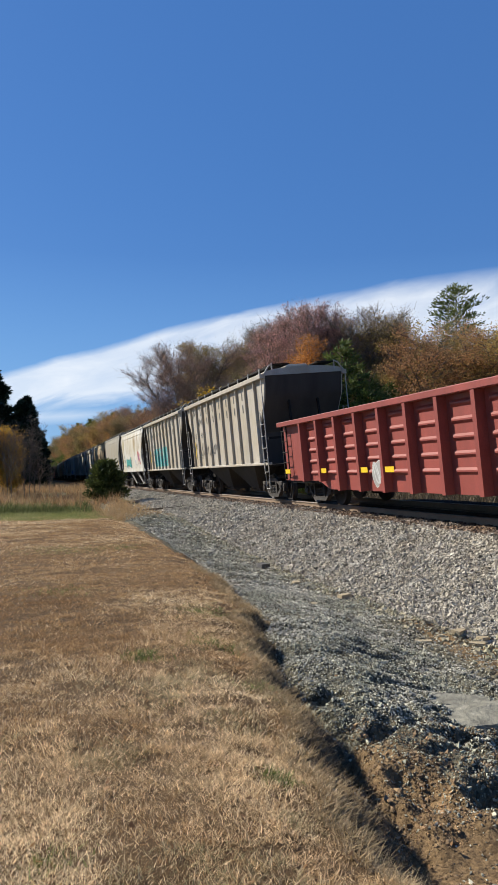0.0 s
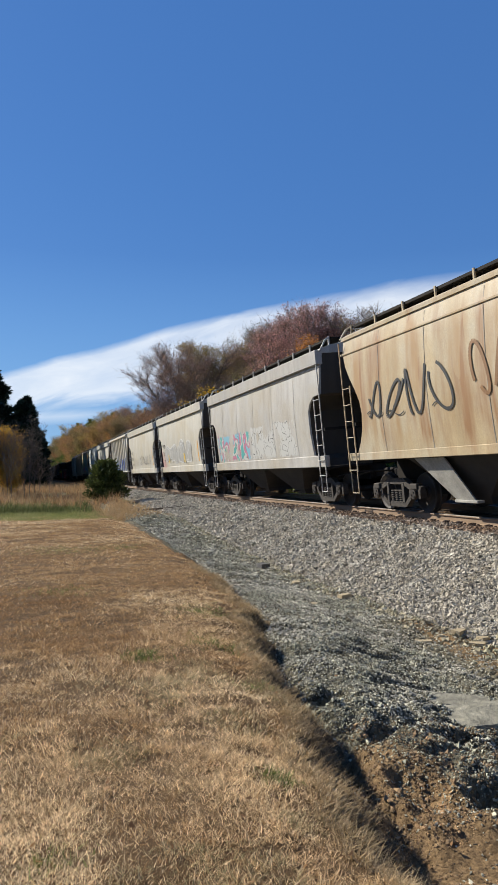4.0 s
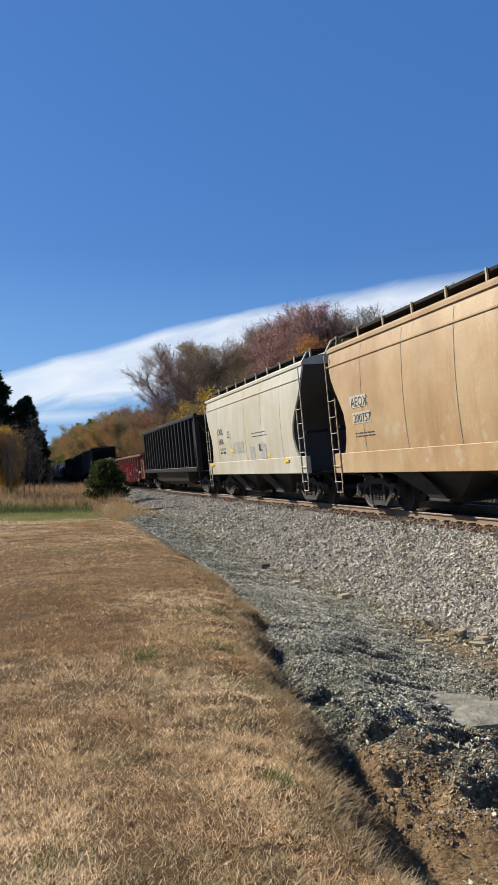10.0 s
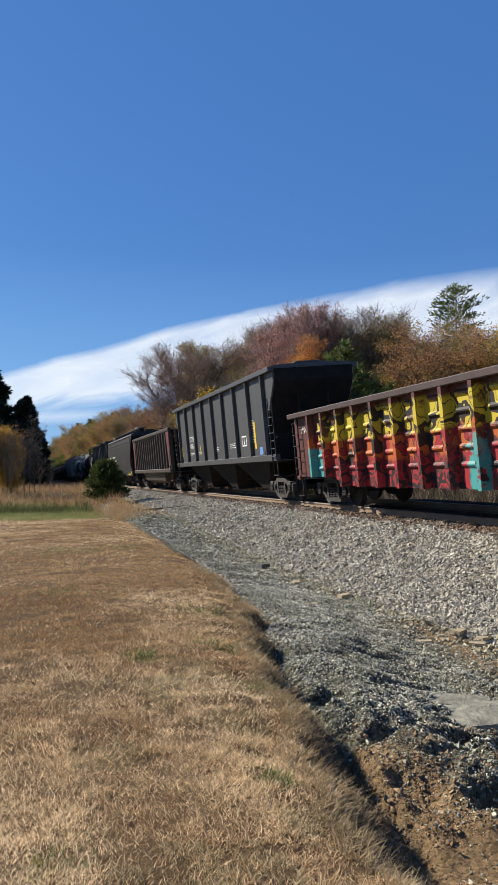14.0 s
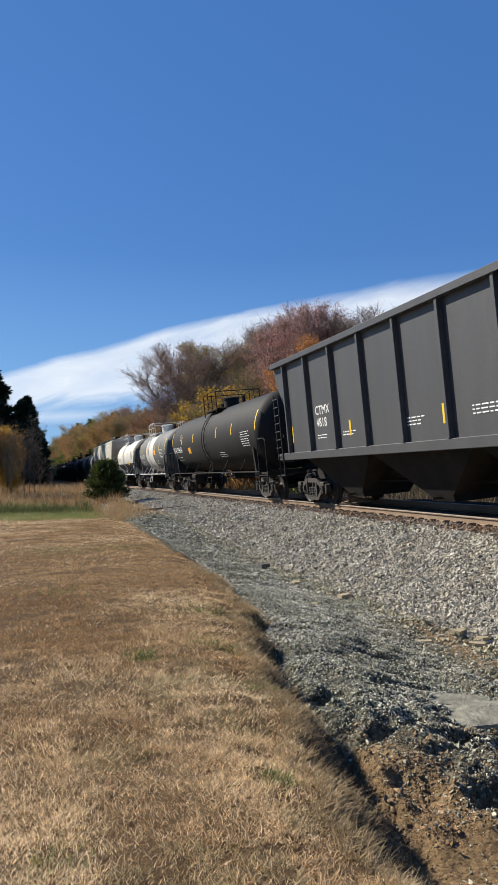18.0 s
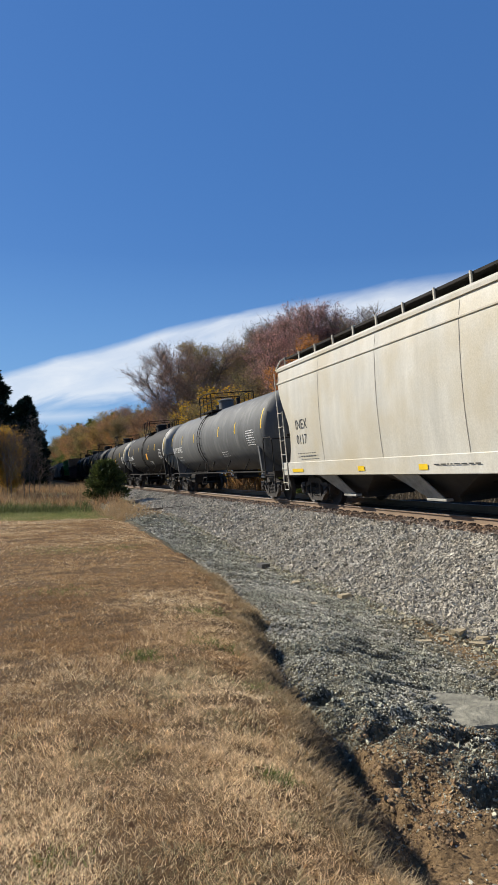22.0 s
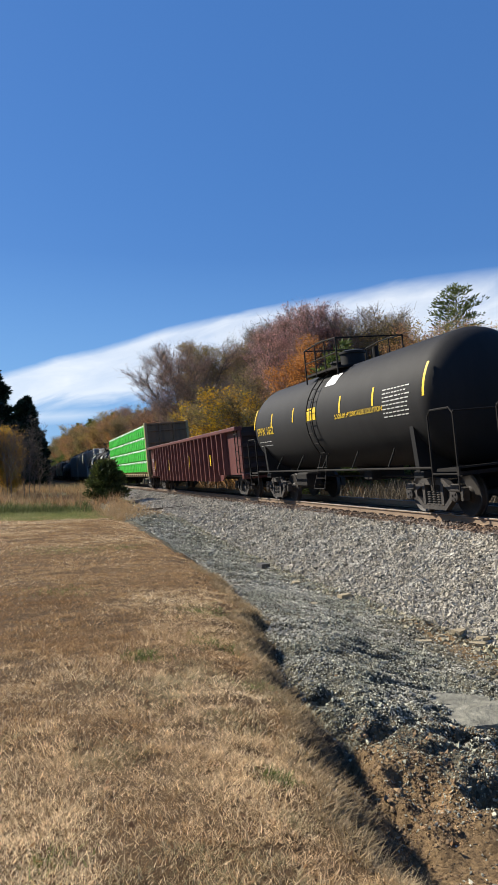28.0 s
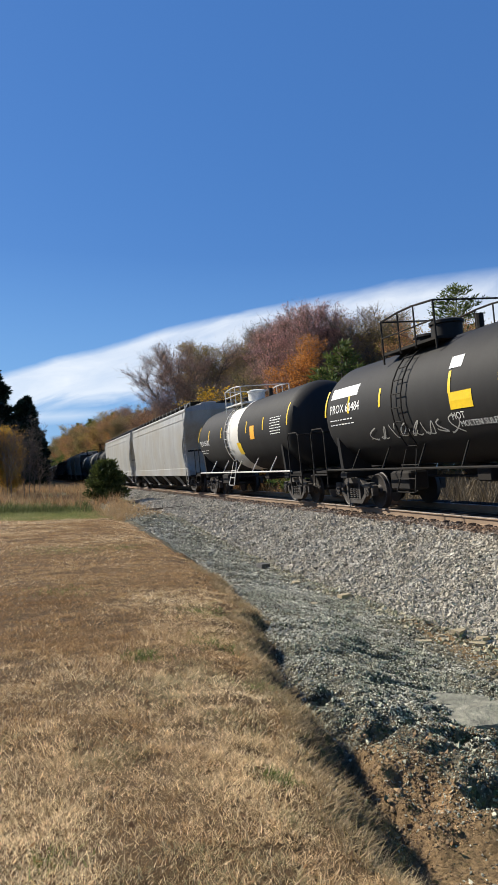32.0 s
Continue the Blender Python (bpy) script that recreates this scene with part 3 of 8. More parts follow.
def limbs(rng, height, spread, forks=6, twigs=2, fork_at=0.3, stout=1.0):
    """Tapered trunk, leaders, branches and twigs; returns the wood and the twig ends."""
    g = Shape()
    tips = []

    def limb(p, d, length, r, segs, wob, sides):
        """A bent limb; returns its joints as (place, heading, radius)."""
        out = []
        for s in range(segs):
            d = (d + Vector((rng.uniform(-1, 1), rng.uniform(-1, 1), rng.uniform(-0.4, 0.8))) * wob).normalized()
            q = p + d * (length / segs)
            r2 = max(0.0012 * height, r * (1 - 0.75 / segs))
            g.tube(p, q, r, r2, sides, cap=False)
            out += [(p.lerp(q, f), d, r2) for f in (0.35, 0.9)]
            p, r = q, r2
        out.append((p, d, r))
        return out

    def side(d, amount):
        a = rng.uniform(0, math.tau)
        return (d * (1.0 - 0.4 * amount) + Vector((math.cos(a), math.sin(a), 0.15)) * amount).normalized()

    trunk = limb(Vector((0, 0, -0.3)), Vector((0, 0, 1)), height * (fork_at + 0.1), height * 0.018 * stout, 3, 0.06, 7)
    starts = trunk[-4:]
    for k in range(forks):
        p, d, r = starts[k % len(starts)]
        a = k * math.tau / forks + rng.uniform(-0.5, 0.5)
        tilt = spread * rng.uniform(0.25, 0.9)
        lead = limb(p, (Vector((0, 0, 1)) + Vector((math.cos(a), math.sin(a), 0)) * tilt).normalized(), height * (0.88 - 0.2 * tilt) * rng.uniform(0.85, 1.05), r * 0.62, 5, 0.10, 5)
        for i, (p1, d1, r1) in enumerate(lead):
            for _ in range(2 if i else 1):
                f = i / len(lead)
                br = limb(p1, side(d1, 0.55 + 0.35 * spread), height * (0.27 - 0.14 * f) * rng.uniform(0.7, 1.15), max(0.002 * height, r1 * 0.5), 3, 0.16, 4)
                for p2, d2, r2 in br[1::2] + br[-1:]:
                    for _ in range(twigs):
                        tw = limb(p2, side(d2, 0.7), height * 0.075 * rng.uniform(0.6, 1.3), 0.0010 * height, 2, 0.2, 3)
                        tips.extend(q for q, _, _ in tw[1::2])
    return g, tips


def leaf_mesh(name, rng, tips, per_tip, cloud, size, mat, flat=0.5):
    """Many small leaves round the twig ends."""
    g = Shape()
    for t in tips:
        for _ in range(per_tip):
            c = t + Vector((rng.gauss(0, cloud), rng.gauss(0, cloud), rng.gauss(0, cloud * 0.7)))
            s = size * rng.uniform(0.6, 1.4)
            u = Vector((rng.uniform(-1, 1), rng.uniform(-1, 1), rng.uniform(-1, 1) * flat)).normalized()
            w = u.orthogonal().normalized()
            w = (w + u.cross(w) * rng.uniform(-1, 1)).normalized()
            g.add([c - u * s, c - w * s * 0.55, c + u * s, c + w * s * 0.55], [(0, 1, 2, 3)])
    return g.mesh(name, mat)


def twig_mesh(rng, tips, per_tip, length, width, mat):
    """Fine outer twigs, fanning up and out from the branch ends."""
    g = Shape()
    for t in tips:
        out = Vector((t.x, t.y, 0.0))
        out = out.normalized() if out.length > 0.1 else Vector((0, 0, 1))
        for _ in range(per_tip):
            d = (out * 0.6 + Vector((rng.uniform(-1, 1), rng.uniform(-1, 1), rng.uniform(-0.2, 1.3)))).normalized()
            w = d.orthogonal().normalized()
            w = (w + d.cross(w) * rng.uniform(-2, 2)).normalized() * width
            a = t + Vector((rng.gauss(0, 0.15), rng.gauss(0, 0.15), rng.gauss(0, 0.15)))
            b = a + d * length * rng.uniform(0.6, 1.4)
            g.add([a - w, a + w, b + w * 0.3, b - w * 0.3], [(0, 1, 2, 3)])
    return g.mesh("twig_crown", mat)


def fitted(wood, tips, height, reach):
    """Stretches a grown tree to that height and reach of its crown."""
    r = sorted(math.hypot(p.x, p.y) for p in tips)[int(len(tips) * 0.93)]
    k, kz = reach * height / r, height / max(p.z for p in tips)
    f = lambda p: Vector((p[0] * k, p[1] * k, p[2] * kz))
    wood.v = [tuple(f(p)) for p in wood.v]
    return [f(p) for p in tips]


def broadleaf(label, seed, height, leaf, per_tip, spread=0.75, cloud=0.5, size=0.16, first=0.3, forks=5, second=None, twigs=2, fine=0, reach=0.36, share=0.4, stout=1.0):
    rng = random.Random(seed)
    t = thing("tree", label, "tree", "trees along the railway")
    wood, tips = limbs(rng, height, spread, forks, twigs, first, stout)
    tips = fitted(wood, tips, height, reach)
    part("trunk", wood, M_BARK, t, smooth=60)
    if fine:
        part("twig_crown", twig_mesh(rng, tips, fine, height * 0.045, height * 0.0008, M_TWIG), None, t)
    if second:      # another tone of leaf on some sides of the crown
        side = lambda p: noise.noise(p * (3.2 / height) + Vector((seed, 0, 0))) > 0.35 - share
        part("crown", leaf_mesh("crown", rng, [p for p in tips if side(p)], per_tip, cloud, size, LEAF[second]), None, t)
        tips = [p for p in tips if not side(p)]
    if per_tip:
        part("crown", leaf_mesh("crown", rng, tips, per_tip, cloud, size, LEAF[leaf]), None, t)
    return t


def conifer(label, seed, height, leaf="green", width=0.28, bare=0.1, droop=0.1, dense=1.0, name="pine_tree", tuft=0.42, flat_top=False):
    rng = random.Random(seed)
    t = thing(name, label, "tree", "trees along the railway")
    wood, nl = Shape(), Shape()
    wood.tube((0, 0, -0.3), (0, 0, height * 0.97), height * 0.016, 0.02, 8)
    layers = int(height * 2.2 * dense)
    for k in range(layers):
        f = bare + (1 - bare) * (k + 0.5) / layers
        z = height * f
        reach = height * width * (math.sin(math.pi * (1 - f) / (1 - bare)) ** 0.5 * 0.9 if flat_top else (1 - f) ** 0.75) * rng.uniform(0.7, 1.1) + 0.25
        for _ in range(5):
            a = rng.uniform(0, math.tau)
            d = Vector((math.cos(a), math.sin(a), -droop + 0.35 * f + rng.uniform(-0.1, 0.15)))
            p, q = Vector((0, 0, z)), Vector((0, 0, z)) + d * reach
            wood.tube(p, q, 0.03 * (1 - f) + 0.012, 0.008, 4, cap=False)
            n = max(3, int(reach * 5 * dense))
            for i in range(n):
                c = p.lerp(q, 0.25 + 0.8 * (i + rng.random()) / n)
                for _ in range(6):
                    u = (d * 0.8 + Vector((rng.uniform(-1, 1), rng.uniform(-1, 1), rng.uniform(-0.3, 0.8)))).normalized()
                    w = u.orthogonal().normalized()
                    w = (w + u.cross(w) * rng.uniform(-2, 2)).normalized()
                    s = tuft * rng.uniform(0.6, 1.3)
                    o = c + Vector((rng.gauss(0, 0.12), rng.gauss(0, 0.12), rng.gauss(0, 0.08)))
                    nl.add([o, o + u * s * 0.5 + w * s * 0.14, o + u * s, o + u * s * 0.5 - w * s * 0.14], [(0, 1, 2, 3)])
    part("trunk", wood, M_BARK, t, smooth=60)
    part("crown", nl, LEAF[leaf], t)
    return t


def put(t, x, y, s=1.0, rz=0.0, sink=0.1):
    z = float(ground_z(x, y)) - sink
    t.matrix_basis = Matrix.LocRotScale((x, y, z), Euler((0, 0, rz)), (s, s, s))
    return t


def again(t, x, y, s=1.0, rz=0.0, sink=0.1):
    z = float(ground_z(x, y)) - sink
    c = copy_thing(t, Matrix.Translation((x, y, z)) @ Matrix.Rotation(rz, 4, "Z"))
    c.scale = (s, s, s)
    return c


def seen_from_eye(px_u, depth):
    """Ground place at that depth before the eye and that share of the half width to the right."""
    th = radians(17.27)
    X = px_u * depth * math.tan(radians(38.87 / 2))
    return X * math.cos(th) + depth * math.sin(th), depth * math.cos(th) - X * math.sin(th)


def make_woods():
    P = {"bare": broadleaf("broad half-bare oak with dark limbs and pinkish-brown twigs", 11, 15, "mauve", 8, 0.95, 0.22, 0.045, forks=9, first=0.2, twigs=3, fine=2, reach=0.34, stout=1.35),
         "oak": broadleaf("tall oak with olive leaves thinning over dark limbs", 21, 15, "olive", 15, 0.7, 0.3, 0.06, forks=8, first=0.24, twigs=3, fine=1, reach=0.30, stout=1.2),
         "russet": broadleaf("tall oak with olive and russet leaves", 22, 15, "olive", 15, 0.7, 0.3, 0.06, forks=8, first=0.22, twigs=3, fine=1, reach=0.32, second="rust", stout=1.2),
         "purple": broadleaf("tall autumn tree with purple-red leaves", 12, 15, "purple", 9, 0.42, 0.2, 0.05, forks=8, first=0.12, twigs=3, fine=1, reach=0.17),
         "rust": broadleaf("round autumn oak with rust-brown leaves", 13, 13, "rust", 11, 0.8, 0.34, 0.07, forks=8, first=0.12, twigs=3, reach=0.40, second="ochre", share=0.25),
         "olive": broadleaf("autumn tree with olive-brown leaves", 14, 14, "olive", 9, 0.7, 0.34, 0.07, forks=8, first=0.12, twigs=3, reach=0.34, second="rust", share=0.1),
         "orange": broadleaf("slender autumn tree with orange leaves", 15, 10, "orange", 8, 0.30, 0.2, 0.055, forks=6, first=0.1, reach=0.15),
         "yellow": broadleaf("thin young tree with sparse yellow leaves", 16, 6.5, "yellow", 3, 0.55, 0.18, 0.065, first=0.1, forks=4, reach=0.21, second="olive", share=0.2, stout=0.8),
         "thin": broadleaf("slender leafless tree with pale branches", 17, 14, "olive", 3, 0.45, 0.25, 0.05, forks=8, first=0.2, twigs=3, fine=2, reach=0.22),
         "pine": conifer("broad green pine with long needles", 18, 10, "green", 0.40, 0.03, 0.0, 1.25, tuft=0.38),
         "tall_pine": conifer("tall pine with an open layered crown", 19, 16, "green", 0.12, 0.72, -0.05, 0.6, tuft=0.34, flat_top=True)}
    tall = {"bare": 15, "oak": 15, "russet": 15, "purple": 15, "rust": 13, "olive": 14, "orange": 10, "yellow": 6.5, "thin": 14, "pine": 10, "tall_pine": 16}
    rows = [  # kind, bearing across the view, depth, height above the rail
        ("bare", -0.235, 74, 15.6), ("oak", -0.155, 78, 16.0), ("russet", -0.055, 80, 16.7), ("thin", 0.04, 84, 16.6), ("thin", -0.01, 88, 16.6), ("olive", 0.065, 60, 10.2),
        ("purple", 0.235, 60, 16.2), ("purple", 0.15, 64, 15.6), ("purple", 0.09, 68, 15.4), ("purple", 0.30, 62, 15.2), ("purple", 0.19, 58, 13.4), ("thin", 0.09, 70, 16.4), ("orange", 0.215, 53, 11.5), ("rust", 0.375, 66, 16.6), ("olive", 0.45, 70, 16.8),
        ("thin", 0.515, 60, 15.2), ("oak", 0.585, 62, 15.0), ("pine", 0.375, 48, 10.0), ("pine", 0.29, 47, 7.9), ("pine", 0.485, 47, 7.6), ("pine", 0.56, 50, 7.4),
        ("rust", 0.79, 52, 12.3), ("rust", 0.90, 55, 12.8), ("olive", 0.98, 57, 14.2), ("olive", 0.72, 54, 11.4), ("tall_pine", 0.84, 62, 17.4), ("yellow", -0.24, 64, 7.9), ("yellow", -0.17, 58, 8.3),
        ("yellow", -0.09, 60, 8.7), ("yellow", 0.025, 56, 7.7), ("yellow", 0.085, 57, 7.4), ("olive", 0.62, 48, 6.8), ("olive", 0.18, 52, 6.9), ("thin", 0.0, 66, 10), ("thin", -0.08, 68, 11), ("oak", -0.02, 74, 11),
        # closing rows behind and at both ends
        ("olive", -0.30, 84, 8.5), ("rust", -0.36, 92, 9.5), ("bare", -0.40, 98, 11.5), ("russet", -0.45, 112, 12.6), ("rust", -0.50, 128, 13.2), ("olive", 1.3, 60, 14), ("rust", 1.5, 62, 13), ("olive", 1.12, 54, 13), ("rust", 1.2, 48, 12),
        ("olive", -0.18, 92, 11), ("olive", -0.06, 92, 12), ("rust", 0.05, 90, 12), ("olive", 0.15, 84, 14), ("rust", 0.27, 80, 15), ("olive", 0.40, 78, 15), ("rust", 0.55, 74, 12.5), ("olive", 0.66, 70, 11),
        ("rust", 0.78, 70, 12.5), ("olive", 0.92, 72, 14), ("olive", 0.33, 58, 9), ("rust", 0.5, 56, 9), ("olive", 0.68, 50, 6.5), ("pine", 0.98, 50, 7), ("olive", 0.84, 46, 5.5), ("olive", -0.13, 70, 9)]
    rng = random.Random(3)
    used = set()
    # the wood goes on beside the line into the distance, and grows taller there
    y = 112.0
    while y < 660:
        kind = rng.choice(("pine", "rust", "pine", "purple", "olive", "pine", "russet", "olive"))
        high = 13.0 + min(11.5, 0.045 * (y - 112))
        again(P[kind], 18.5 + rng.uniform(0, 3), y, high * rng.uniform(0.88, 1.1) / tall[kind], rng.uniform(0, 6))
        y += 4.2 + y * 0.014
    for i, (kind, u, d, h) in enumerate(rows):
        x, y = seen_from_eye(u, d)
        rz = (i * 2.4 + 0.7) % 6.28
        sc = (h - float(ground_z(x, y))) / tall[kind]
        if kind in used:
            again(P[kind], x, y, sc, rz)
        else:
            used.add(kind)
            put(P[kind], x, y, sc, rz)
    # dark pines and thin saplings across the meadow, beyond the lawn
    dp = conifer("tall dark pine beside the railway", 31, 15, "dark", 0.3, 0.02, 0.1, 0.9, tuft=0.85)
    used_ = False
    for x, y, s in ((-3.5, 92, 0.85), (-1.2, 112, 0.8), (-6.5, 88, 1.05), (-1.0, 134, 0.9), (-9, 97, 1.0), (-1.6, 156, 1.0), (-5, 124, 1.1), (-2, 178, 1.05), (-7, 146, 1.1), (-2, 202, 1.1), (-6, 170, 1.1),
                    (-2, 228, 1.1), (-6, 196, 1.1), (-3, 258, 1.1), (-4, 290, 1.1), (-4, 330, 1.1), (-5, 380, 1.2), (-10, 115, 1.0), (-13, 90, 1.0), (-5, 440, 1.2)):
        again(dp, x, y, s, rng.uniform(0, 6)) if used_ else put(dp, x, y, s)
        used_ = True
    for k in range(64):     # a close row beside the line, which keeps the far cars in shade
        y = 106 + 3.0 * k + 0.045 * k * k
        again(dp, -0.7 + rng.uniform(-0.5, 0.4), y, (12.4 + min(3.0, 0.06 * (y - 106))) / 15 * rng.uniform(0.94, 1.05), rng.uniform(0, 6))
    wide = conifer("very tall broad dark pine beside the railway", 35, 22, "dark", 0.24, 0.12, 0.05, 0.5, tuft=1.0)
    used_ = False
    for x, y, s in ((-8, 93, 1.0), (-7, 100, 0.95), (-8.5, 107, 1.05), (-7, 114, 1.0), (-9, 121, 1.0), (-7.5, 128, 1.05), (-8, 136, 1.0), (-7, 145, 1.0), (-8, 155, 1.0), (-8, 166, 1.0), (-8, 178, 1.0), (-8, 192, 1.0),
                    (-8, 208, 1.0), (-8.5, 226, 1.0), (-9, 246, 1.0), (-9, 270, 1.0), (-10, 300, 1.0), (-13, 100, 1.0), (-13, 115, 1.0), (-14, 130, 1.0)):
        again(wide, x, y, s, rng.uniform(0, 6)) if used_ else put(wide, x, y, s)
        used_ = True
    x, y = seen_from_eye(-0.985, 47)
    gold = put(broadleaf("young tree with golden autumn leaves", 32, 4.6, "golden", 5, 0.5, 0.2, 0.055, first=0.08, forks=6, reach=0.2, stout=0.6), x, y)
    for u, d, s in ((-0.955, 44, 0.78), (-1.03, 44, 1.0)):
        x, y = seen_from_eye(u, d)
        again(gold, x, y, s, rng.uniform(0, 6))
    sp = broadleaf("thin leafless sapling in the tall grass", 33, 5.4, "golden", 0, 0.35, 0.2, 0.05, forks=3, first=0.25, reach=0.15, stout=0.6)
    used_ = False
    for u, d, s in ((-0.88, 44, 1.0), (-0.93, 46, 0.95), (-0.97, 43, 0.9), (-0.84, 50, 0.6), (-1.02, 45, 1.0), (-0.90, 42, 0.8), (-0.86, 46, 0.85), (-0.95, 41, 0.9), (-0.80, 47, 0.5)):
        x, y = seen_from_eye(u, d)
        again(sp, x, y, s, rng.uniform(0, 6)) if used_ else put(sp, x, y, s)
        used_ = True
    x, y = seen_from_eye(-0.572, 40)
    put(conifer("small rounded cedar bush beside the ballast", 34, 2.5, "cedar", 0.52, 0.0, -0.3, 4.2, "cedar_bush", 0.26), x, y, 0.82)


make_woods()


# ================= stones, grass and other small stuff =================
def raw_mesh(name, verts, faces, mat, label, category, smooth=False):
    """A mesh from arrays; faces all have the same number of corners."""
    me = bpy.data.meshes.new(name)
    n, k = faces.shape
    me.vertices.add(len(verts))
    me.vertices.foreach_set("co", verts.astype(np.float32).ravel())
    me.loops.add(n * k)
    me.loops.foreach_set("vertex_index", faces.astype(np.int32).ravel())
    me.polygons.add(n)
    me.polygons.foreach_set("loop_start", np.arange(0, n * k, k, dtype=np.int32))
    me.polygons.foreach_set("loop_total", np.full(n, k, dtype=np.int32))
    me.materials.append(mat)
    me.update()
    me.validate()
    me.shade_flat()
    return tagged(new(name, me), label, category, kind="stuff")


def cube():
    v = np.array([(x, y, z) for z in (-1, 1) for y in (-1, 1) for x in (-1, 1)], float) * 0.68
    f = np.array([(0, 2, 3), (0, 3, 1), (4, 5, 7), (4, 7, 6), (0, 1, 5), (0, 5, 4), (2, 6, 7), (2, 7, 3), (0, 4, 6), (0, 6, 2), (1, 3, 7), (1, 7, 5)])
    return v, f


def wedge():
    v = np.array([(1, 0, 0), (-1, 0, 0), (0, 1, 0), (0, -1, 0), (0, 0, 1), (0, 0, -1)], float)
    f = np.array([(0, 2, 4), (2, 1, 4), (1, 3, 4), (3, 0, 4), (2, 0, 5), (1, 2, 5), (3, 1, 5), (0, 3, 5)])
    return v, f


def turns(rng, n):
    q = rng.normal(size=(n, 4))
    q /= np.linalg.norm(q, axis=1, keepdims=True)
    w, x, y, z = q.T
    return np.stack([1 - 2 * (y * y + z * z), 2 * (x * y - z * w), 2 * (x * z + y * w), 2 * (x * y + z * w), 1 - 2 * (x * x + z * z), 2 * (y * z - x * w),
                     2 * (x * z - y * w), 2 * (y * z + x * w), 1 - 2 * (x * x + y * y)], 1).reshape(n, 3, 3)


def scatter_stones(name, rng, x, y, size, base, mat, label, category, lift=0.25):
    v, f = base
    n, m = len(x), len(v)
    shape = (v[None] + rng.uniform(-0.34, 0.34, (n, m, 3))) * np.stack([rng.uniform(0.9, 1.55, n), rng.uniform(0.65, 1.1, n), rng.uniform(0.4, 0.8, n)], 1)[:, None, :]
    pts = np.einsum("nij,nmj->nmi", turns(rng, n), shape) * size[:, None, None]
    pts += np.stack([x, y, ground_z(x, y) + size * lift], 1)[:, None]
    faces = f[None] + (np.arange(n) * m)[:, None, None]
    return raw_mesh(name, pts.reshape(-1, 3), faces.reshape(-1, 3), mat, label, category)


def scatter_blades(name, rng, x, y, height, width, bend, mat, label, category, sink=0.01):
    """Bent blades of three triangles' worth: a quad and a tip."""
    n = len(x)
    a, t = rng.uniform(0, math.tau, n), rng.uniform(0, math.tau, n)
    lean = np.stack([np.cos(t), np.sin(t)], 1) * (bend * rng.uniform(0.2, 1.0, n))[:, None]
    side = np.stack([np.cos(a), np.sin(a)], 1) * (width / 2)[:, None]
    z = ground_z(x, y) - sink
    p0 = np.stack([x, y], 1)
    rise = rng.uniform(0.35, 1.0, n) * height
    p1, p2 = p0 + lean * 0.45 * height[:, None], p0 + lean * height[:, None]
    h1, h2 = z + rise * 0.6, z + rise
    V = np.stack([np.column_stack([p0 - side, z]), np.column_stack([p0 + side, z]), np.column_stack([p1 + side * 0.8, h1]), np.column_stack([p1 - side * 0.8, h1]),
                  np.column_stack([p2 + side * 0.12, h2]), np.column_stack([p2 - side * 0.12, h2])], 1)
    k = (np.arange(n) * 6)[:, None]
    F = np.concatenate([k + np.array([[0, 1, 2, 3]]), k + np.array([[3, 2, 4, 5]])])
    return raw_mesh(name, V.reshape(-1, 3), F, mat, label, category)


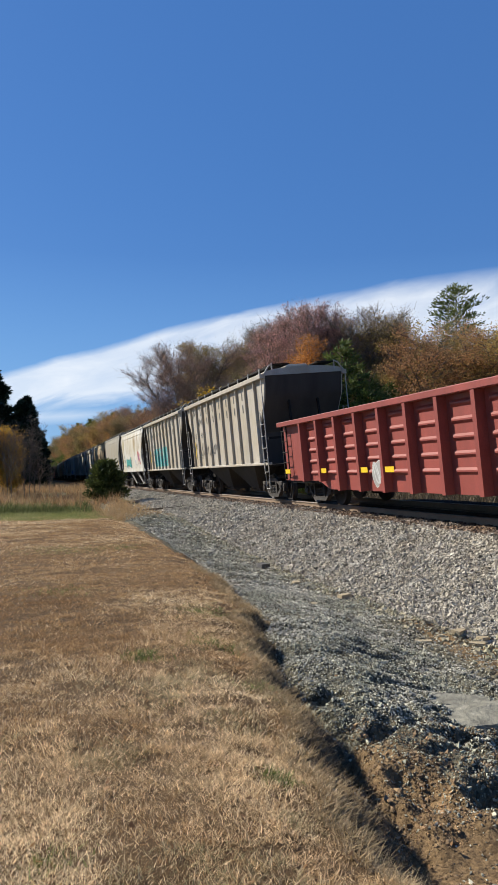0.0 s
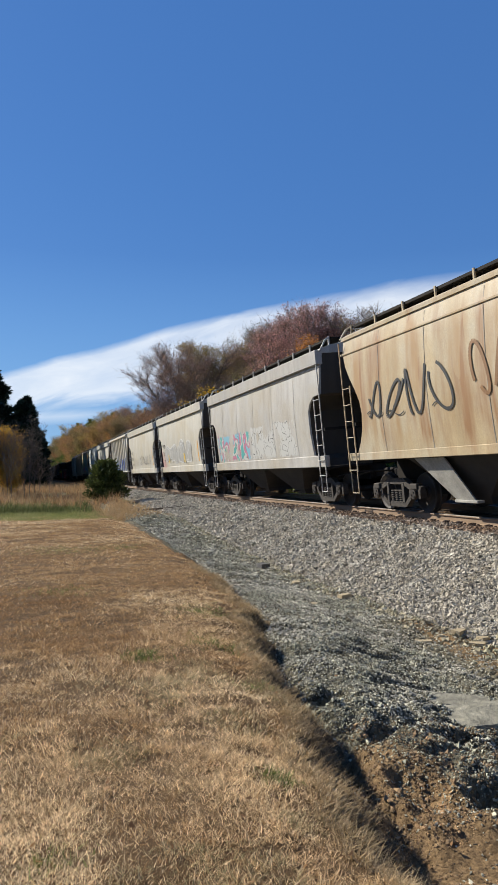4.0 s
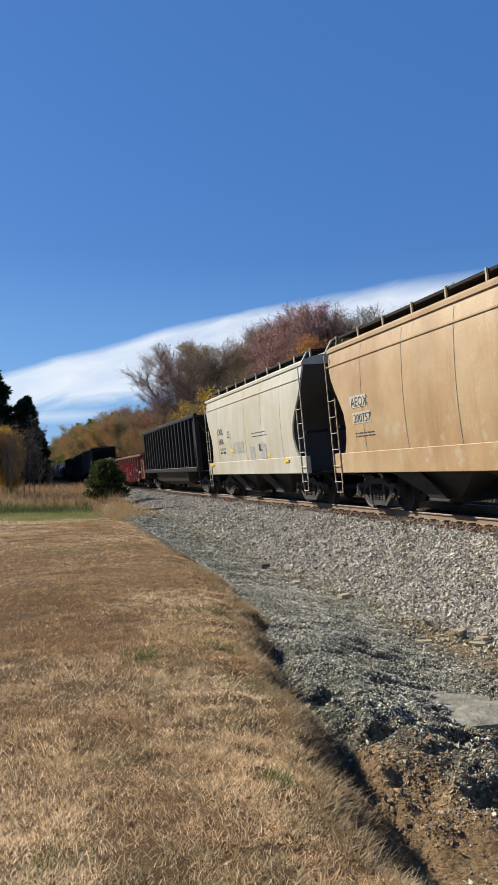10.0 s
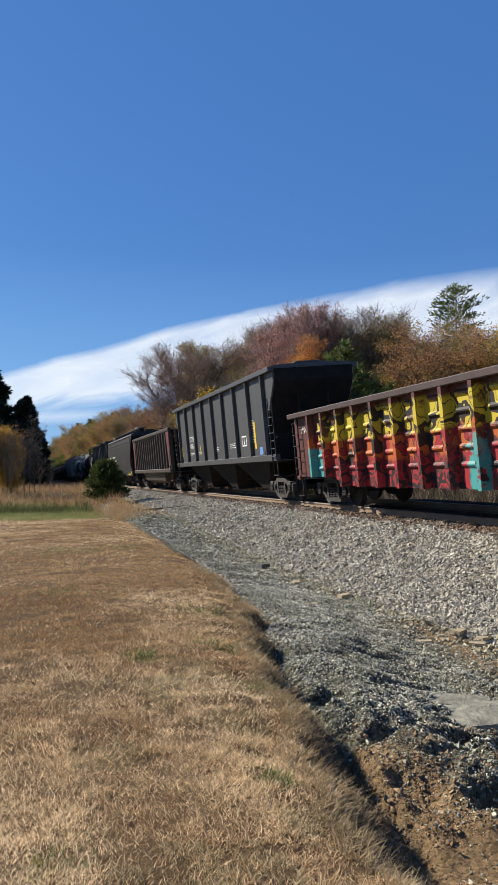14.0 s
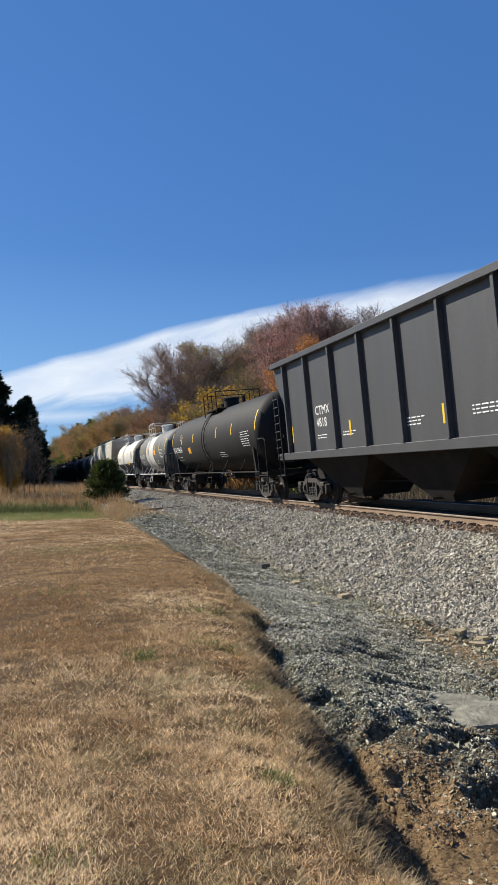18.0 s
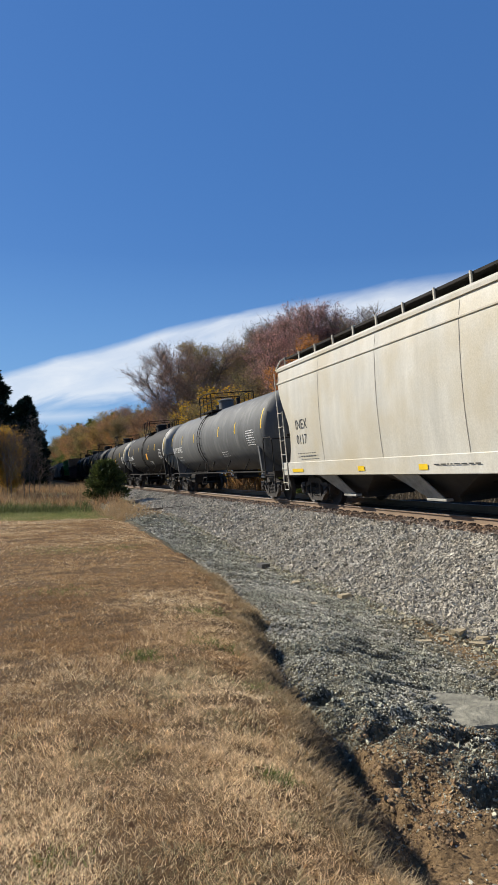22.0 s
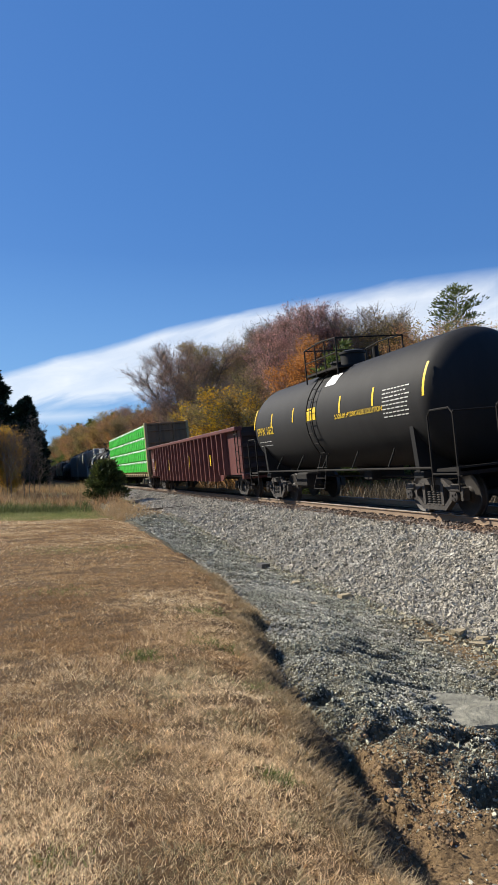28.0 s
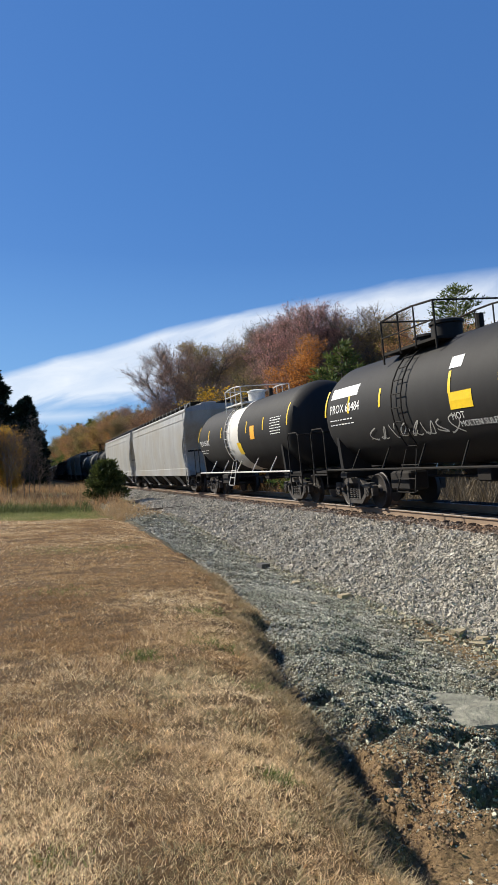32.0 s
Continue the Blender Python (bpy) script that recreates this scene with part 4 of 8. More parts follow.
def make_stuff():
    R = np.random.default_rng(42)
    # crushed stone on the shoulder, sparser and coarser farther off
    xs, ys, ss = [], [], []
    for y0, y1, per, s0, s1 in ((6.5, 13, 2100, 0.012, 0.027), (13, 22, 1200, 0.015, 0.031), (22, 38, 600, 0.02, 0.04), (38, 75, 170, 0.034, 0.058)):
        n = int((y1 - y0) * 2.7 * per)
        xs.append(5.6 + 2.5 * R.random(n))
        ys.append(R.uniform(y0, y1, n))
        ss.append(R.uniform(s0, s1, n) * (1 + 0.5 * (R.random(n) > 0.93)))
    x, y, s = map(np.concatenate, (xs, ys, ss))
    scatter_stones("ballast_stones", R, x, y, s, cube(), M_STONE, "loose grey crushed ballast stones on the track shoulder", "ballast", 0.8)
    n = 2600
    y = 7 + 22 * R.random(n) ** 1.3
    x = 5.55 + R.normal(0, 0.22, n)
    scatter_stones("toe_stones", R, x, y, R.uniform(0.014, 0.036, n) * (1 + y / 60), wedge(), M_TANSTONE, "tan and mossy stones along the foot of the ballast", "stones", 0.4)
    n = 17000
    y = 9 + 50 * R.random(n) ** 1.5
    x = R.uniform(8.02, 8.73, n)
    scatter_stones("rusty_stones", R, x, y, R.uniform(0.018, 0.04, n) * (1 + y / 60), cube(), M_RUSTSTONE, "rust-brown stones beside the rail", "ballast", 0.6)
    # small gravel in the ditch
    xs, ys, ss = [], [], []
    for y0, y1, per, s0, s1 in ((2.3, 6, 5200, 0.004, 0.0125), (6, 12, 2400, 0.006, 0.0145), (12, 20, 500, 0.011, 0.024), (20, 34, 130, 0.018, 0.035)):
        n = int((y1 - y0) * 3.4 * per)
        yy = R.uniform(y0, y1, n)
        e = lawn_edge(yy)
        xx = e + 0.4 + (5.9 - e - 0.4) * R.random(n)
        keep = ((vnoise(xx, yy, 0.55, 31) > 0.12) | (R.random(n) > 0.6)) & ((yy > 4.9) | (xx > 2.75) | (R.random(n) > 0.72 + 0.2 * (xx < 2.3))) & ((yy > 3.5) | (R.random(n) > 0.7)) & ((xx < 4.7) | (yy > 9.5) | (R.random(n) > 0.7)) & ((yy < 28) | (xx < 3.8) | (R.random(n) > 0.8))
        xs.append(xx[keep])
        ys.append(yy[keep])
        ss.append((R.uniform(s0, s1, n) * (1 + 0.8 * (R.random(n) > 0.97)))[keep])
    x, y, s = map(np.concatenate, (xs, ys, ss))
    scatter_stones("ditch_gravel", R, x, y, s, wedge(), M_PEBBLE, "small grey washed gravel in the ditch", "gravel", 0.35)
    # clods of brown clay
    n = 26000
    y = R.uniform(2.4, 5.0, n)
    x = lawn_edge(y) + 0.42 + R.random(n) ** 1.2 * 1.5
    keep = (R.random(n) < 0.15 + 1.1 * vnoise(x, y, 0.3, 45)) & ((y > 3.4) | (R.random(n) > 0.8))
    x, y = x[keep], y[keep]
    s = R.uniform(0.003, 0.008, len(x)) * (1 + 1.6 * (R.random(len(x)) > 0.95))
    scatter_stones("clay_clods", R, x, y, s, wedge(), M_CLOD, "crumbled brown clay and clods in the washout", "soil", 0.3)
    # the dry lawn
    xs, ys, hs, ws = [], [], [], []
    for y0, y1, per, h0, h1, w in ((2.0, 4.2, 36000, 0.018, 0.048, 0.0032), (4.2, 7.5, 16000, 0.018, 0.046, 0.0047), (7.5, 13, 5600, 0.02, 0.048, 0.0076), (13, 29.5, 1600, 0.028, 0.055, 0.013)):
        n = int((y1 - y0) * (3.0 + 0.09 * y1) * per)
        yy = R.uniform(y0, y1, n)
        lo = -0.10 * yy - 0.35
        e = lawn_edge(yy)
        xx = lo + (e + 0.12 - lo) * R.random(n)
        keep = R.random(n) < (0.12 + 1.05 * vnoise(xx, yy, 0.10, 33))
        keep &= ((e + 0.12 - lo) / (3.0 + 0.09 * y1)) > R.random(n)
        xs.append(xx[keep]); ys.append(yy[keep])
        tuft = 0.7 + 0.6 * vnoise(xx, yy, 0.35, 34)
        hs.append((R.uniform(h0, h1, n) * tuft)[keep]); ws.append((w * R.uniform(0.7, 1.3, n))[keep])
    n = 40000
    yy = R.uniform(-6, 29, n)
    xx = R.uniform(-9, 1.3, n)
    out = xx < (-0.10 * yy - 0.3) * (yy > 2.0) + 9 * (yy <= 2.0)
    xs.append(xx[out]); ys.append(yy[out])
    hs.append(R.uniform(0.03, 0.08, out.sum())); ws.append(R.uniform(0.008, 0.014, out.sum()))
    # the same lawn goes on behind and beside the viewpoint
    Q = np.random.default_rng(77)
    n = 70000
    yy = Q.uniform(-6, 14, n)
    xx = Q.uniform(-8, 1.3, n)
    out = xx < (-0.10 * yy - 0.3) * (yy > 2.02) + 9 * (yy <= 2.02)
    xs.append(xx[out]); ys.append(yy[out])
    hs.append(Q.uniform(0.03, 0.06, out.sum())); ws.append(Q.uniform(0.012, 0.02, out.sum()))
    x, y, h, w = map(np.concatenate, (xs, ys, hs, ws))
    dull = R.random(len(x)) < np.clip(0.16 + 0.74 * step(3.5, 8.0, y) * (1 - 0.45 * step(15, 24, y)) * (0.25 + 1.2 * vnoise(x, y, 1.8, 40)) + 0.3 * (vnoise(x, y, 0.5, 41) > 0.62), 0, 0.9)
    sage = (vnoise(x, y, 0.45, 47) > 0.66) & (R.random(len(x)) < 0.35) & (y < 6)
    for which, kind, lab in ((~dull & ~sage, "dry", "short dry straw-coloured lawn grass"), (dull & ~sage, "russet", "short russet-brown lawn grass in patches"), (sage, "sage", "dull grey-green grass in small patches")):
        scatter_blades("dry_grass", R, x[which], y[which], h[which], w[which], np.full(which.sum(), 1.45), LEAF[kind], lab, "grass")
    # longer grass hanging over the broken edge
    n = 40000
    y = 2.1 + 11 * R.random(n) ** 1.3
    x = lawn_edge(y) + R.uniform(-0.04, 0.44, n) * (1 - 0.4 * R.random(n))
    keep = R.random(n) < 0.3 + 0.9 * vnoise(x, y, 0.3, 35)
    x, y = x[keep], y[keep]
    scatter_blades("edge_grass", R, x, y, R.uniform(0.03, 0.09, len(x)), 0.003 + 0.0005 * y, np.full(len(x), 1.7), LEAF["thatch"], "matted grey-brown grass over the washed bank", "grass")
    # weeds: green tufts in the lawn
    xs, ys = [], []
    for cx, cy, r, n in ((1.28, 3.60, 0.05, 260), (1.78, 3.22, 0.03, 60), (0.95, 6.2, 0.10, 300), (1.75, 6.6, 0.16, 350), (0.75, 15.5, 0.5, 500), (1.95, 16, 0.4, 300), (0.12, 3.05, 0.06, 130), (1.75, 5.3, 0.1, 200), (2.0, 8.1, 0.18, 260), (0.4, 10, 0.3, 200)):
        xs.append(cx + R.normal(0, r, n)); ys.append(cy + R.normal(0, r, n))
    x, y = np.concatenate(xs), np.concatenate(ys)
    scatter_blades("green_weeds", R, x, y, R.uniform(0.03, 0.07, len(x)), 0.004 + 0.0009 * y, np.full(len(x), 1.2), LEAF["fresh"], "small green weeds in the dry lawn", "weeds")
    # green verge and the tall straw beyond it
    n = 22000
    y = R.uniform(26.8, 31.2, n)
    x = R.uniform(-4, 3.2, n)
    scatter_blades("green_verge", R, x, y, R.uniform(0.04, 0.11, n) * (1 + 2.2 * (y > 29.8) * vnoise(x, y, 0.9, 44)), np.full(n, 0.016), np.full(n, 1.0), LEAF["verge"], "green grass strip at the lawn's far edge", "grass")
    n = 11000
    y = R.uniform(30.6, 33.2, n)
    x = R.uniform(-5, 2.6, n)
    scatter_blades("long_green_grass", R, x, y, R.uniform(0.3, 0.6, n) * (0.5 + 0.9 * vnoise(x, y, 0.8, 46)), np.full(n, 0.022), np.full(n, 0.6), LEAF["rank"], "long rank green grass beyond the mown lawn", "grass")
    n = 30000
    y = 32.2 + 36 * R.random(n) ** 1.5
    x = R.uniform(-7, 6.6, n)
    keep = (vnoise(x, y, 1.1, 36) > 0.3) & ((x < 2.3) | ((y > 36) & (x < 4.6)) | ((y > 33) & (x < 3.2)))
    x, y = x[keep], y[keep]
    h = R.uniform(0.3, 0.9, len(x)) * (0.4 + 0.9 * vnoise(x, y, 1.6, 37))
    stem = R.random(len(x)) < 0.25 + 0.5 * vnoise(x, y, 2.5, 43)
    for which, kind, lab in ((~stem, "straw", "tall tangled straw-coloured grass"), (stem, "brown", "tall brown weeds among the grass")):
        scatter_blades("tall_dry_grass", R, x[which], y[which], h[which], R.uniform(0.012, 0.03, which.sum()), np.full(which.sum(), 0.7), LEAF[kind], lab, "grass")
    n = 1500
    y = R.uniform(26, 34, n)
    x = 3.3 + R.normal(0, 0.45, n) + (y - 25) * 0.05
    scatter_blades("ditch_grass", R, x, y, R.uniform(0.2, 0.6, n), np.full(n, 0.018), np.full(n, 1.2), LEAF["straw"], "brown grass clump at the head of the ditch", "grass")
    n = 38000
    y = R.uniform(8, 110, n)
    x = 17.0 + 9 * R.random(n)
    h = R.uniform(0.6, 1.7, n)
    scatter_blades("far_bank_grass", R, x, y, h, R.uniform(0.02, 0.05, n), np.full(n, 0.7), LEAF["weed"], "tall brown weeds on the far bank", "grass")
    # undergrowth at the foot of the woods
    n = 24000
    u, d = R.uniform(-0.75, 1.3, n), R.uniform(44, 78, n)
    th = radians(17.27)
    X = u * d * math.tan(radians(19.43))
    x, y = X * math.cos(th) + d * math.sin(th), d * math.cos(th) - X * math.sin(th)
    keep = (x > 18) & (vnoise(x, y, 3, 38) > 0.35)
    x, y = x[keep], y[keep]
    scatter_blades("undergrowth", R, x, y, R.uniform(0.8, 3.2, len(x)) * (0.4 + vnoise(x, y, 5, 39)), R.uniform(0.08, 0.22, len(x)), np.full(len(x), 0.9), LEAF["brown"], "brown brushy undergrowth below the trees", "brush")
    # fallen leaves
    n = 150
    y = 2.3 + 12 * R.random(n) ** 1.4
    lo = -0.08 * y
    x = lo + (lawn_edge(y) + 1.2 - lo) * R.random(n)
    scatter_blades("fallen_leaves", R, x, y, R.uniform(0.015, 0.03, n), R.uniform(0.015, 0.035, n), np.full(n, 1.9), LEAF["brown"], "scattered brown fallen leaves", "leaves", -0.03)


make_stuff()


# ================= loose things in the ditch =================
def rough_block(name, label, category, x, y, size, rz, mat, seed, sink=0.3, tilt=(0, 0), rough=0.018):
    """A broken block with chipped edges."""
    rng = random.Random(seed)
    lx, ly, lz = size
    bm = bmesh.new()
    bmesh.ops.create_cube(bm, size=1.0)
    bmesh.ops.subdivide_edges(bm, edges=bm.edges[:], cuts=4, use_grid_fill=True)
    for v in bm.verts:
        p = Vector((v.co.x * lx, v.co.y * ly, v.co.z * lz))
        r = sum(1 for a, l in ((v.co.x, 0.5), (v.co.y, 0.5), (v.co.z, 0.5)) if abs(a) > 0.49)
        k = 0.02 * (r - 1) if r > 1 else 0.0
        v.co = p * (1 - k * rng.uniform(0.4, 2.0)) + noise.noise_vector(p * (0.11 / rough) + Vector((seed, 0, 0))) * rough
    me = bpy.data.meshes.new(name)
    bm.to_mesh(me)
    bm.free()
    me.materials.append(mat)
    ob = tagged(new(name, me), label, category)
    ob.matrix_basis = pose(x, y, float(ground_z(x, y)) + lz * (0.5 - sink), tilt[0], tilt[1], rz)
    return ob


M_DARKSTONE = surface("dark_weathered_stone", (0.10, 0.095, 0.088), 0.9, 0, 0.3, 5, bump=0.5, bump_scale=50)
M_SANDSTONE = surface("tan_broken_stone", (0.36, 0.29, 0.18), 0.9, 0, 0.3, 5, grime=(0.2, 0.15, 0.1), bump=0.5, bump_scale=50)
rough_block("concrete_slab", "broken flat concrete slab lying in the ditch", "slab", 3.90, 5.16, (1.3, 0.48, 0.11), -10, M_CONCRETE, 1, -0.35, (3, -2))
rough_block("concrete_slab", "thin broken piece of concrete behind the slab", "slab", 3.78, 5.72, (0.62, 0.30, 0.05), -22, M_CONCRETE, 2, 0.2, (2, 3))
for i_, (x_, y_, sz, rz_) in enumerate(((5.55, 8.35, (0.26, 0.13, 0.10), 30), (5.42, 7.75, (0.22, 0.14, 0.10), -40), (4.95, 8.3, (0.34, 0.12, 0.05), -20), (5.7, 8.0, (0.16, 0.13, 0.11), 10),
                                        (4.4, 10.6, (0.2, 0.12, 0.07), 60), (5.3, 11.4, (0.26, 0.15, 0.09), 15), (5.1, 13.2, (0.24, 0.16, 0.1), 80))):
    rough_block("stone", "tan broken stone at the foot of the ballast", "stone", x_, y_, tuple(v * 0.85 for v in sz), rz_, M_SANDSTONE, 10 + i_, rough=0.04)
rough_block("stone", "dark weathered lump of stone on the ballast toe", "stone", 5.25, 15.8, (0.26, 0.2, 0.16), 20, M_DARKSTONE, 30, 0.3, rough=0.05)


def fallen_branch(seed, x, y, length, rz):
    rng = random.Random(seed)
    g = Shape()
    p, d, r = Vector((0, 0, 0.03)), Vector((1, 0, 0.04)), 0.035
    for k in range(6):
        q = p + d.normalized() * length / 6
        g.tube(p, q, r, r * 0.8, 6)
        if k:
            e_ = Vector((0.6, rng.choice((-1, 1)) * rng.uniform(0.4, 0.9), rng.uniform(0.1, 0.5)))
            g.tube(q, q + e_ * length * 0.16, r * 0.5, 0.006, 5)
        p, r = q, r * 0.8
        d = d + Vector((0, rng.uniform(-0.2, 0.2), rng.uniform(-0.05, 0.05)))
    me = g.mesh("fallen_branch", M_BARK)
    o = tagged(new("fallen_branch", me), "dead brown branch lying at the ditch head", "branch")
    o.matrix_basis = pose(x, y, float(ground_z(x, y)) + 0.01, 0, 0, rz)


for k_, (x_, y_, l_, r_) in enumerate(((4.6, 29.6, 2.4, 35), (5.3, 31.8, 1.8, 12), (4.2, 28.4, 1.6, 70))):
    fallen_branch(50 + k_, x_, y_, l_, r_)


# ================= railway cars =================
# Each car stands on its own origin at rail-top height; it travels towards -y, its -x side faces the lawn.
TEXTS = {}


def letters(text):
    """Flat outline faces of a line of text, one unit high, from the built-in font."""
    if text not in TEXTS:
        cu = bpy.data.curves.new("t", "FONT")
        cu.body, cu.size, cu.resolution_u = text, 1.38, 2
        ob = bpy.data.objects.new("t", cu)
        me = ob.to_mesh()
        TEXTS[text] = ([tuple(v.co[:2]) for v in me.vertices], [tuple(p.vertices) for p in me.polygons])
        ob.to_mesh_clear()
        bpy.data.objects.remove(ob)
    return TEXTS[text]


def write(parent, text, y, z, h, material, wrap, bold=1.0, off=0.008):
    """Lettering that starts at y (and runs towards -y), its foot at z."""
    vs, fs = letters(text)
    g = Shape()
    g.add([wrap(y - a * h * bold, z + b * h, off) for a, b in vs], fs)
    return part("lettering", g, material, parent)


def bars(parent, rows, material, wrap, off=0.008):
    """Plain bars (y, z, length, height), for writing too small to read and for marks."""
    if 1 < len(rows) <= 12:
        return [bars(parent, [r], material, wrap, off) for r in rows]
    g = Shape()
    for y, z, l, h in rows:
        n = max(1, int(l / 0.5))
        m = max(1, int(h / 0.15))
        for i in range(n):
            for j in range(m):
                y0, y1, z0, z1 = y - l * i / n, y - l * (i + 1) / n, z + h * j / m, z + h * (j + 1) / m
                g.add([wrap(y0, z0, off), wrap(y1, z0, off), wrap(y1, z1, off), wrap(y0, z1, off)], [(0, 1, 2, 3)])
    ob = part("marking", g, material, parent)
    return ob if len(rows) == 1 else tagged(ob, kind="stuff")


def small_print(y, z, w, lines, rng, step=0.075):
    """Rows of little bars, like lines of small writing."""
    rows = []
    for k in range(lines):
        c = y
        while c > y - w:
            l = rng.uniform(0.06, 0.2)
            rows.append((c, z - k * step, l, 0.026))
            c -= l + 0.045
    return rows


def graffiti(parent, wrap, y0, y1, z0, z1, fills, line, seed, n=6, name="graffiti", label="", off=0.012, rim=0.024, wd=0.016):
    """Sprayed blob letters with outlines between y0 > y1 and z0 < z1."""
    rng = random.Random(seed)
    w = (y0 - y1) / n
    g = None

    def blob(cy, cz, ry, rz, mi, o, ph):
        K = 22
        ring = []
        for k in range(K):
            t = k * math.tau / K
            r = 1 + 0.16 * math.sin(2 * t + ph) + 0.13 * math.sin(3 * t + ph * 2.1) + 0.07 * math.sin(5 * t + ph * 3.3)
            ring.append((cy + ry * r * math.cos(t) * (1 if abs(math.cos(t)) < 0.8 else 0.95), cz + rz * r * math.sin(t)))
        mid = [(0.5 * (a + cy), 0.5 * (b + cz)) for a, b in ring]
        pts = [(cy, cz)] + mid + ring
        fs = [(0, 1 + k, 1 + (k + 1) % K) for k in range(K)]
        fs += [(1 + k, 1 + K + k, 1 + K + (k + 1) % K, 1 + (k + 1) % K) for k in range(K)]
        g.add([wrap(a, b, o) for a, b in pts], [tuple(reversed(f)) for f in fs], mi)

    def stroke(pts, wd, mi, o):
        for (a, b), (c, d) in zip(pts, pts[1:]):
            l = math.hypot(c - a, d - b) or 1
            nx, nz = -(d - b) / l * wd, (c - a) / l * wd
            g.add([wrap(a + nx, b + nz, o), wrap(a - nx, b - nz, o), wrap(c - nx, d - nz, o), wrap(c + nx, d + nz, o)], [(0, 3, 2, 1)], mi)

    zc, hz = 0.5 * (z0 + z1), 0.5 * (z1 - z0)
    for i in range(n):
        g = Shape()
        cy = y0 - w * (i + 0.5)
        ph, ry, rz = rng.uniform(0, 6), w * rng.uniform(0.5, 0.62), hz * rng.uniform(0.75, 1.0)
        cz = zc + rng.uniform(-0.1, 0.1) * hz
        if fills:
            mi = 1 + rng.randrange(len(fills))
            blob(cy, cz, ry + rim, rz + rim, 0, off, ph)
            blob(cy, cz, ry, rz, mi, off + 0.003, ph)
            if len(fills) > 1:
                blob(cy + ry * 0.2, cz - rz * 0.35, ry * 0.5, rz * 0.4, 1 + rng.randrange(len(fills)), off + 0.005, ph + 1)
        K = 34
        f1, f2, p2 = rng.choice((1.0, 1.5, 2.0)), rng.choice((1.5, 2.0, 2.5, 3.0)), rng.uniform(0, 6)
        turn = rng.uniform(3.2, 5.2)
        stroke([(cy + ry * (0.7 * math.sin(f1 * k / K * turn + ph) - 0.35 * (k / K - 0.5)), cz + rz * 0.85 * math.sin(f2 * k / K * turn * 0.7 + p2)) for k in range(K)], 0.022 if fills else wd, 0, off + 0.007)
        if not fills and rng.random() < 0.5:
            stroke([(cy + ry * (k / 12 - 0.5) * 1.5, cz - rz * (0.7 + 0.15 * math.sin(k * 0.5))) for k in range(13)], 0.013, 0, off + 0.007)
        part(name, g, [line] + list(fills), parent, label)


# ---- running gear, one pattern for every car ----
WHEELSETS = []
GEAR = {}


def wheelset_mesh():
    g = Shape()
    prof = lambda s: [(s * 0.655, 0.49), (s * 0.685, 0.49), (s * 0.70, 0.465), (s * 0.785, 0.455), (s * 0.79, 0.43), (s * 0.755, 0.37),
                      (s * 0.735, 0.30), (s * 0.74, 0.17), (s * 0.80, 0.13), (s * 0.80, 0.09)]
    for s in (-1, 1):
        p = prof(s)
        g.lathe(p if s > 0 else p, "x", 26)
        g.lathe([(s * 0.80, 0.085), (s * 1.06, 0.085), (s * 1.06, 0.115), (s * 1.13, 0.115), (s * 1.135, 0.07)], "x", 12)
        for k in range(3):
            t = k * math.tau / 3
            g.box(s * 1.13 - 0.02, s * 1.13 + 0.02, 0.06 * math.cos(t) - 0.018, 0.06 * math.cos(t) + 0.018,
                  0.06 * math.sin(t) - 0.018, 0.06 * math.sin(t) + 0.018)
    g.lathe([(-0.8, 0.085), (0.8, 0.085)], "x", 12)
    return g.mesh("wheelset", M_WHEEL, 40)


def sideframe_mesh():
    """Cast frame with open windows: an arched top chord, a slung lower chord and two columns."""
    g = Shape()
    upper = [(-1.15, 0.62), (-0.95, 0.69), (-0.64, 0.68), (-0.40, 0.82), (0.40, 0.82), (0.64, 0.68), (0.95, 0.69), (1.15, 0.62)]
    lower = [(-1.15, 0.46), (-0.95, 0.56), (-0.66, 0.55), (-0.36, 0.68), (0.36, 0.68), (0.66, 0.55), (0.95, 0.56), (1.15, 0.46)]
    slung = [(-0.80, 0.56), (-0.44, 0.27), (0.44, 0.27), (0.80, 0.56)]
    slung2 = [(-0.80, 0.42), (-0.44, 0.14), (0.44, 0.14), (0.80, 0.42)]
    for top, low in ((upper, lower), (slung, slung2)):
        for k in range(len(top) - 1):
            g.prism_x([top[k], top[k + 1], low[k + 1], low[k]], -0.07, 0.07)
    for y in (-0.36, 0.36):
        g.box(-0.08, 0.08, y - 0.055, y + 0.055, 0.24, 0.72, 0.01)
    for y in (-0.89, 0.89):
        g.box(-0.11, 0.08, y - 0.15, y + 0.15, 0.57, 0.70, 0.015)
        g.box(-0.08, 0.08, y - 0.24, y - 0.16, 0.36, 0.58)
        g.box(-0.08, 0.08, y + 0.16, y + 0.24, 0.36, 0.58)
    return g.mesh("side_frame", M_FRAME)


def spring_mesh():
    prof = []
    for k in range(6):
        prof += [(0.232 + k * 0.052, 0.055), (0.248 + k * 0.052, 0.085), (0.262 + k * 0.052, 0.085), (0.278 + k * 0.052, 0.055)]
    return Shape().lathe(prof, "z", 10, (0, 0, 0)).mesh("spring", M_FRAME, 50)


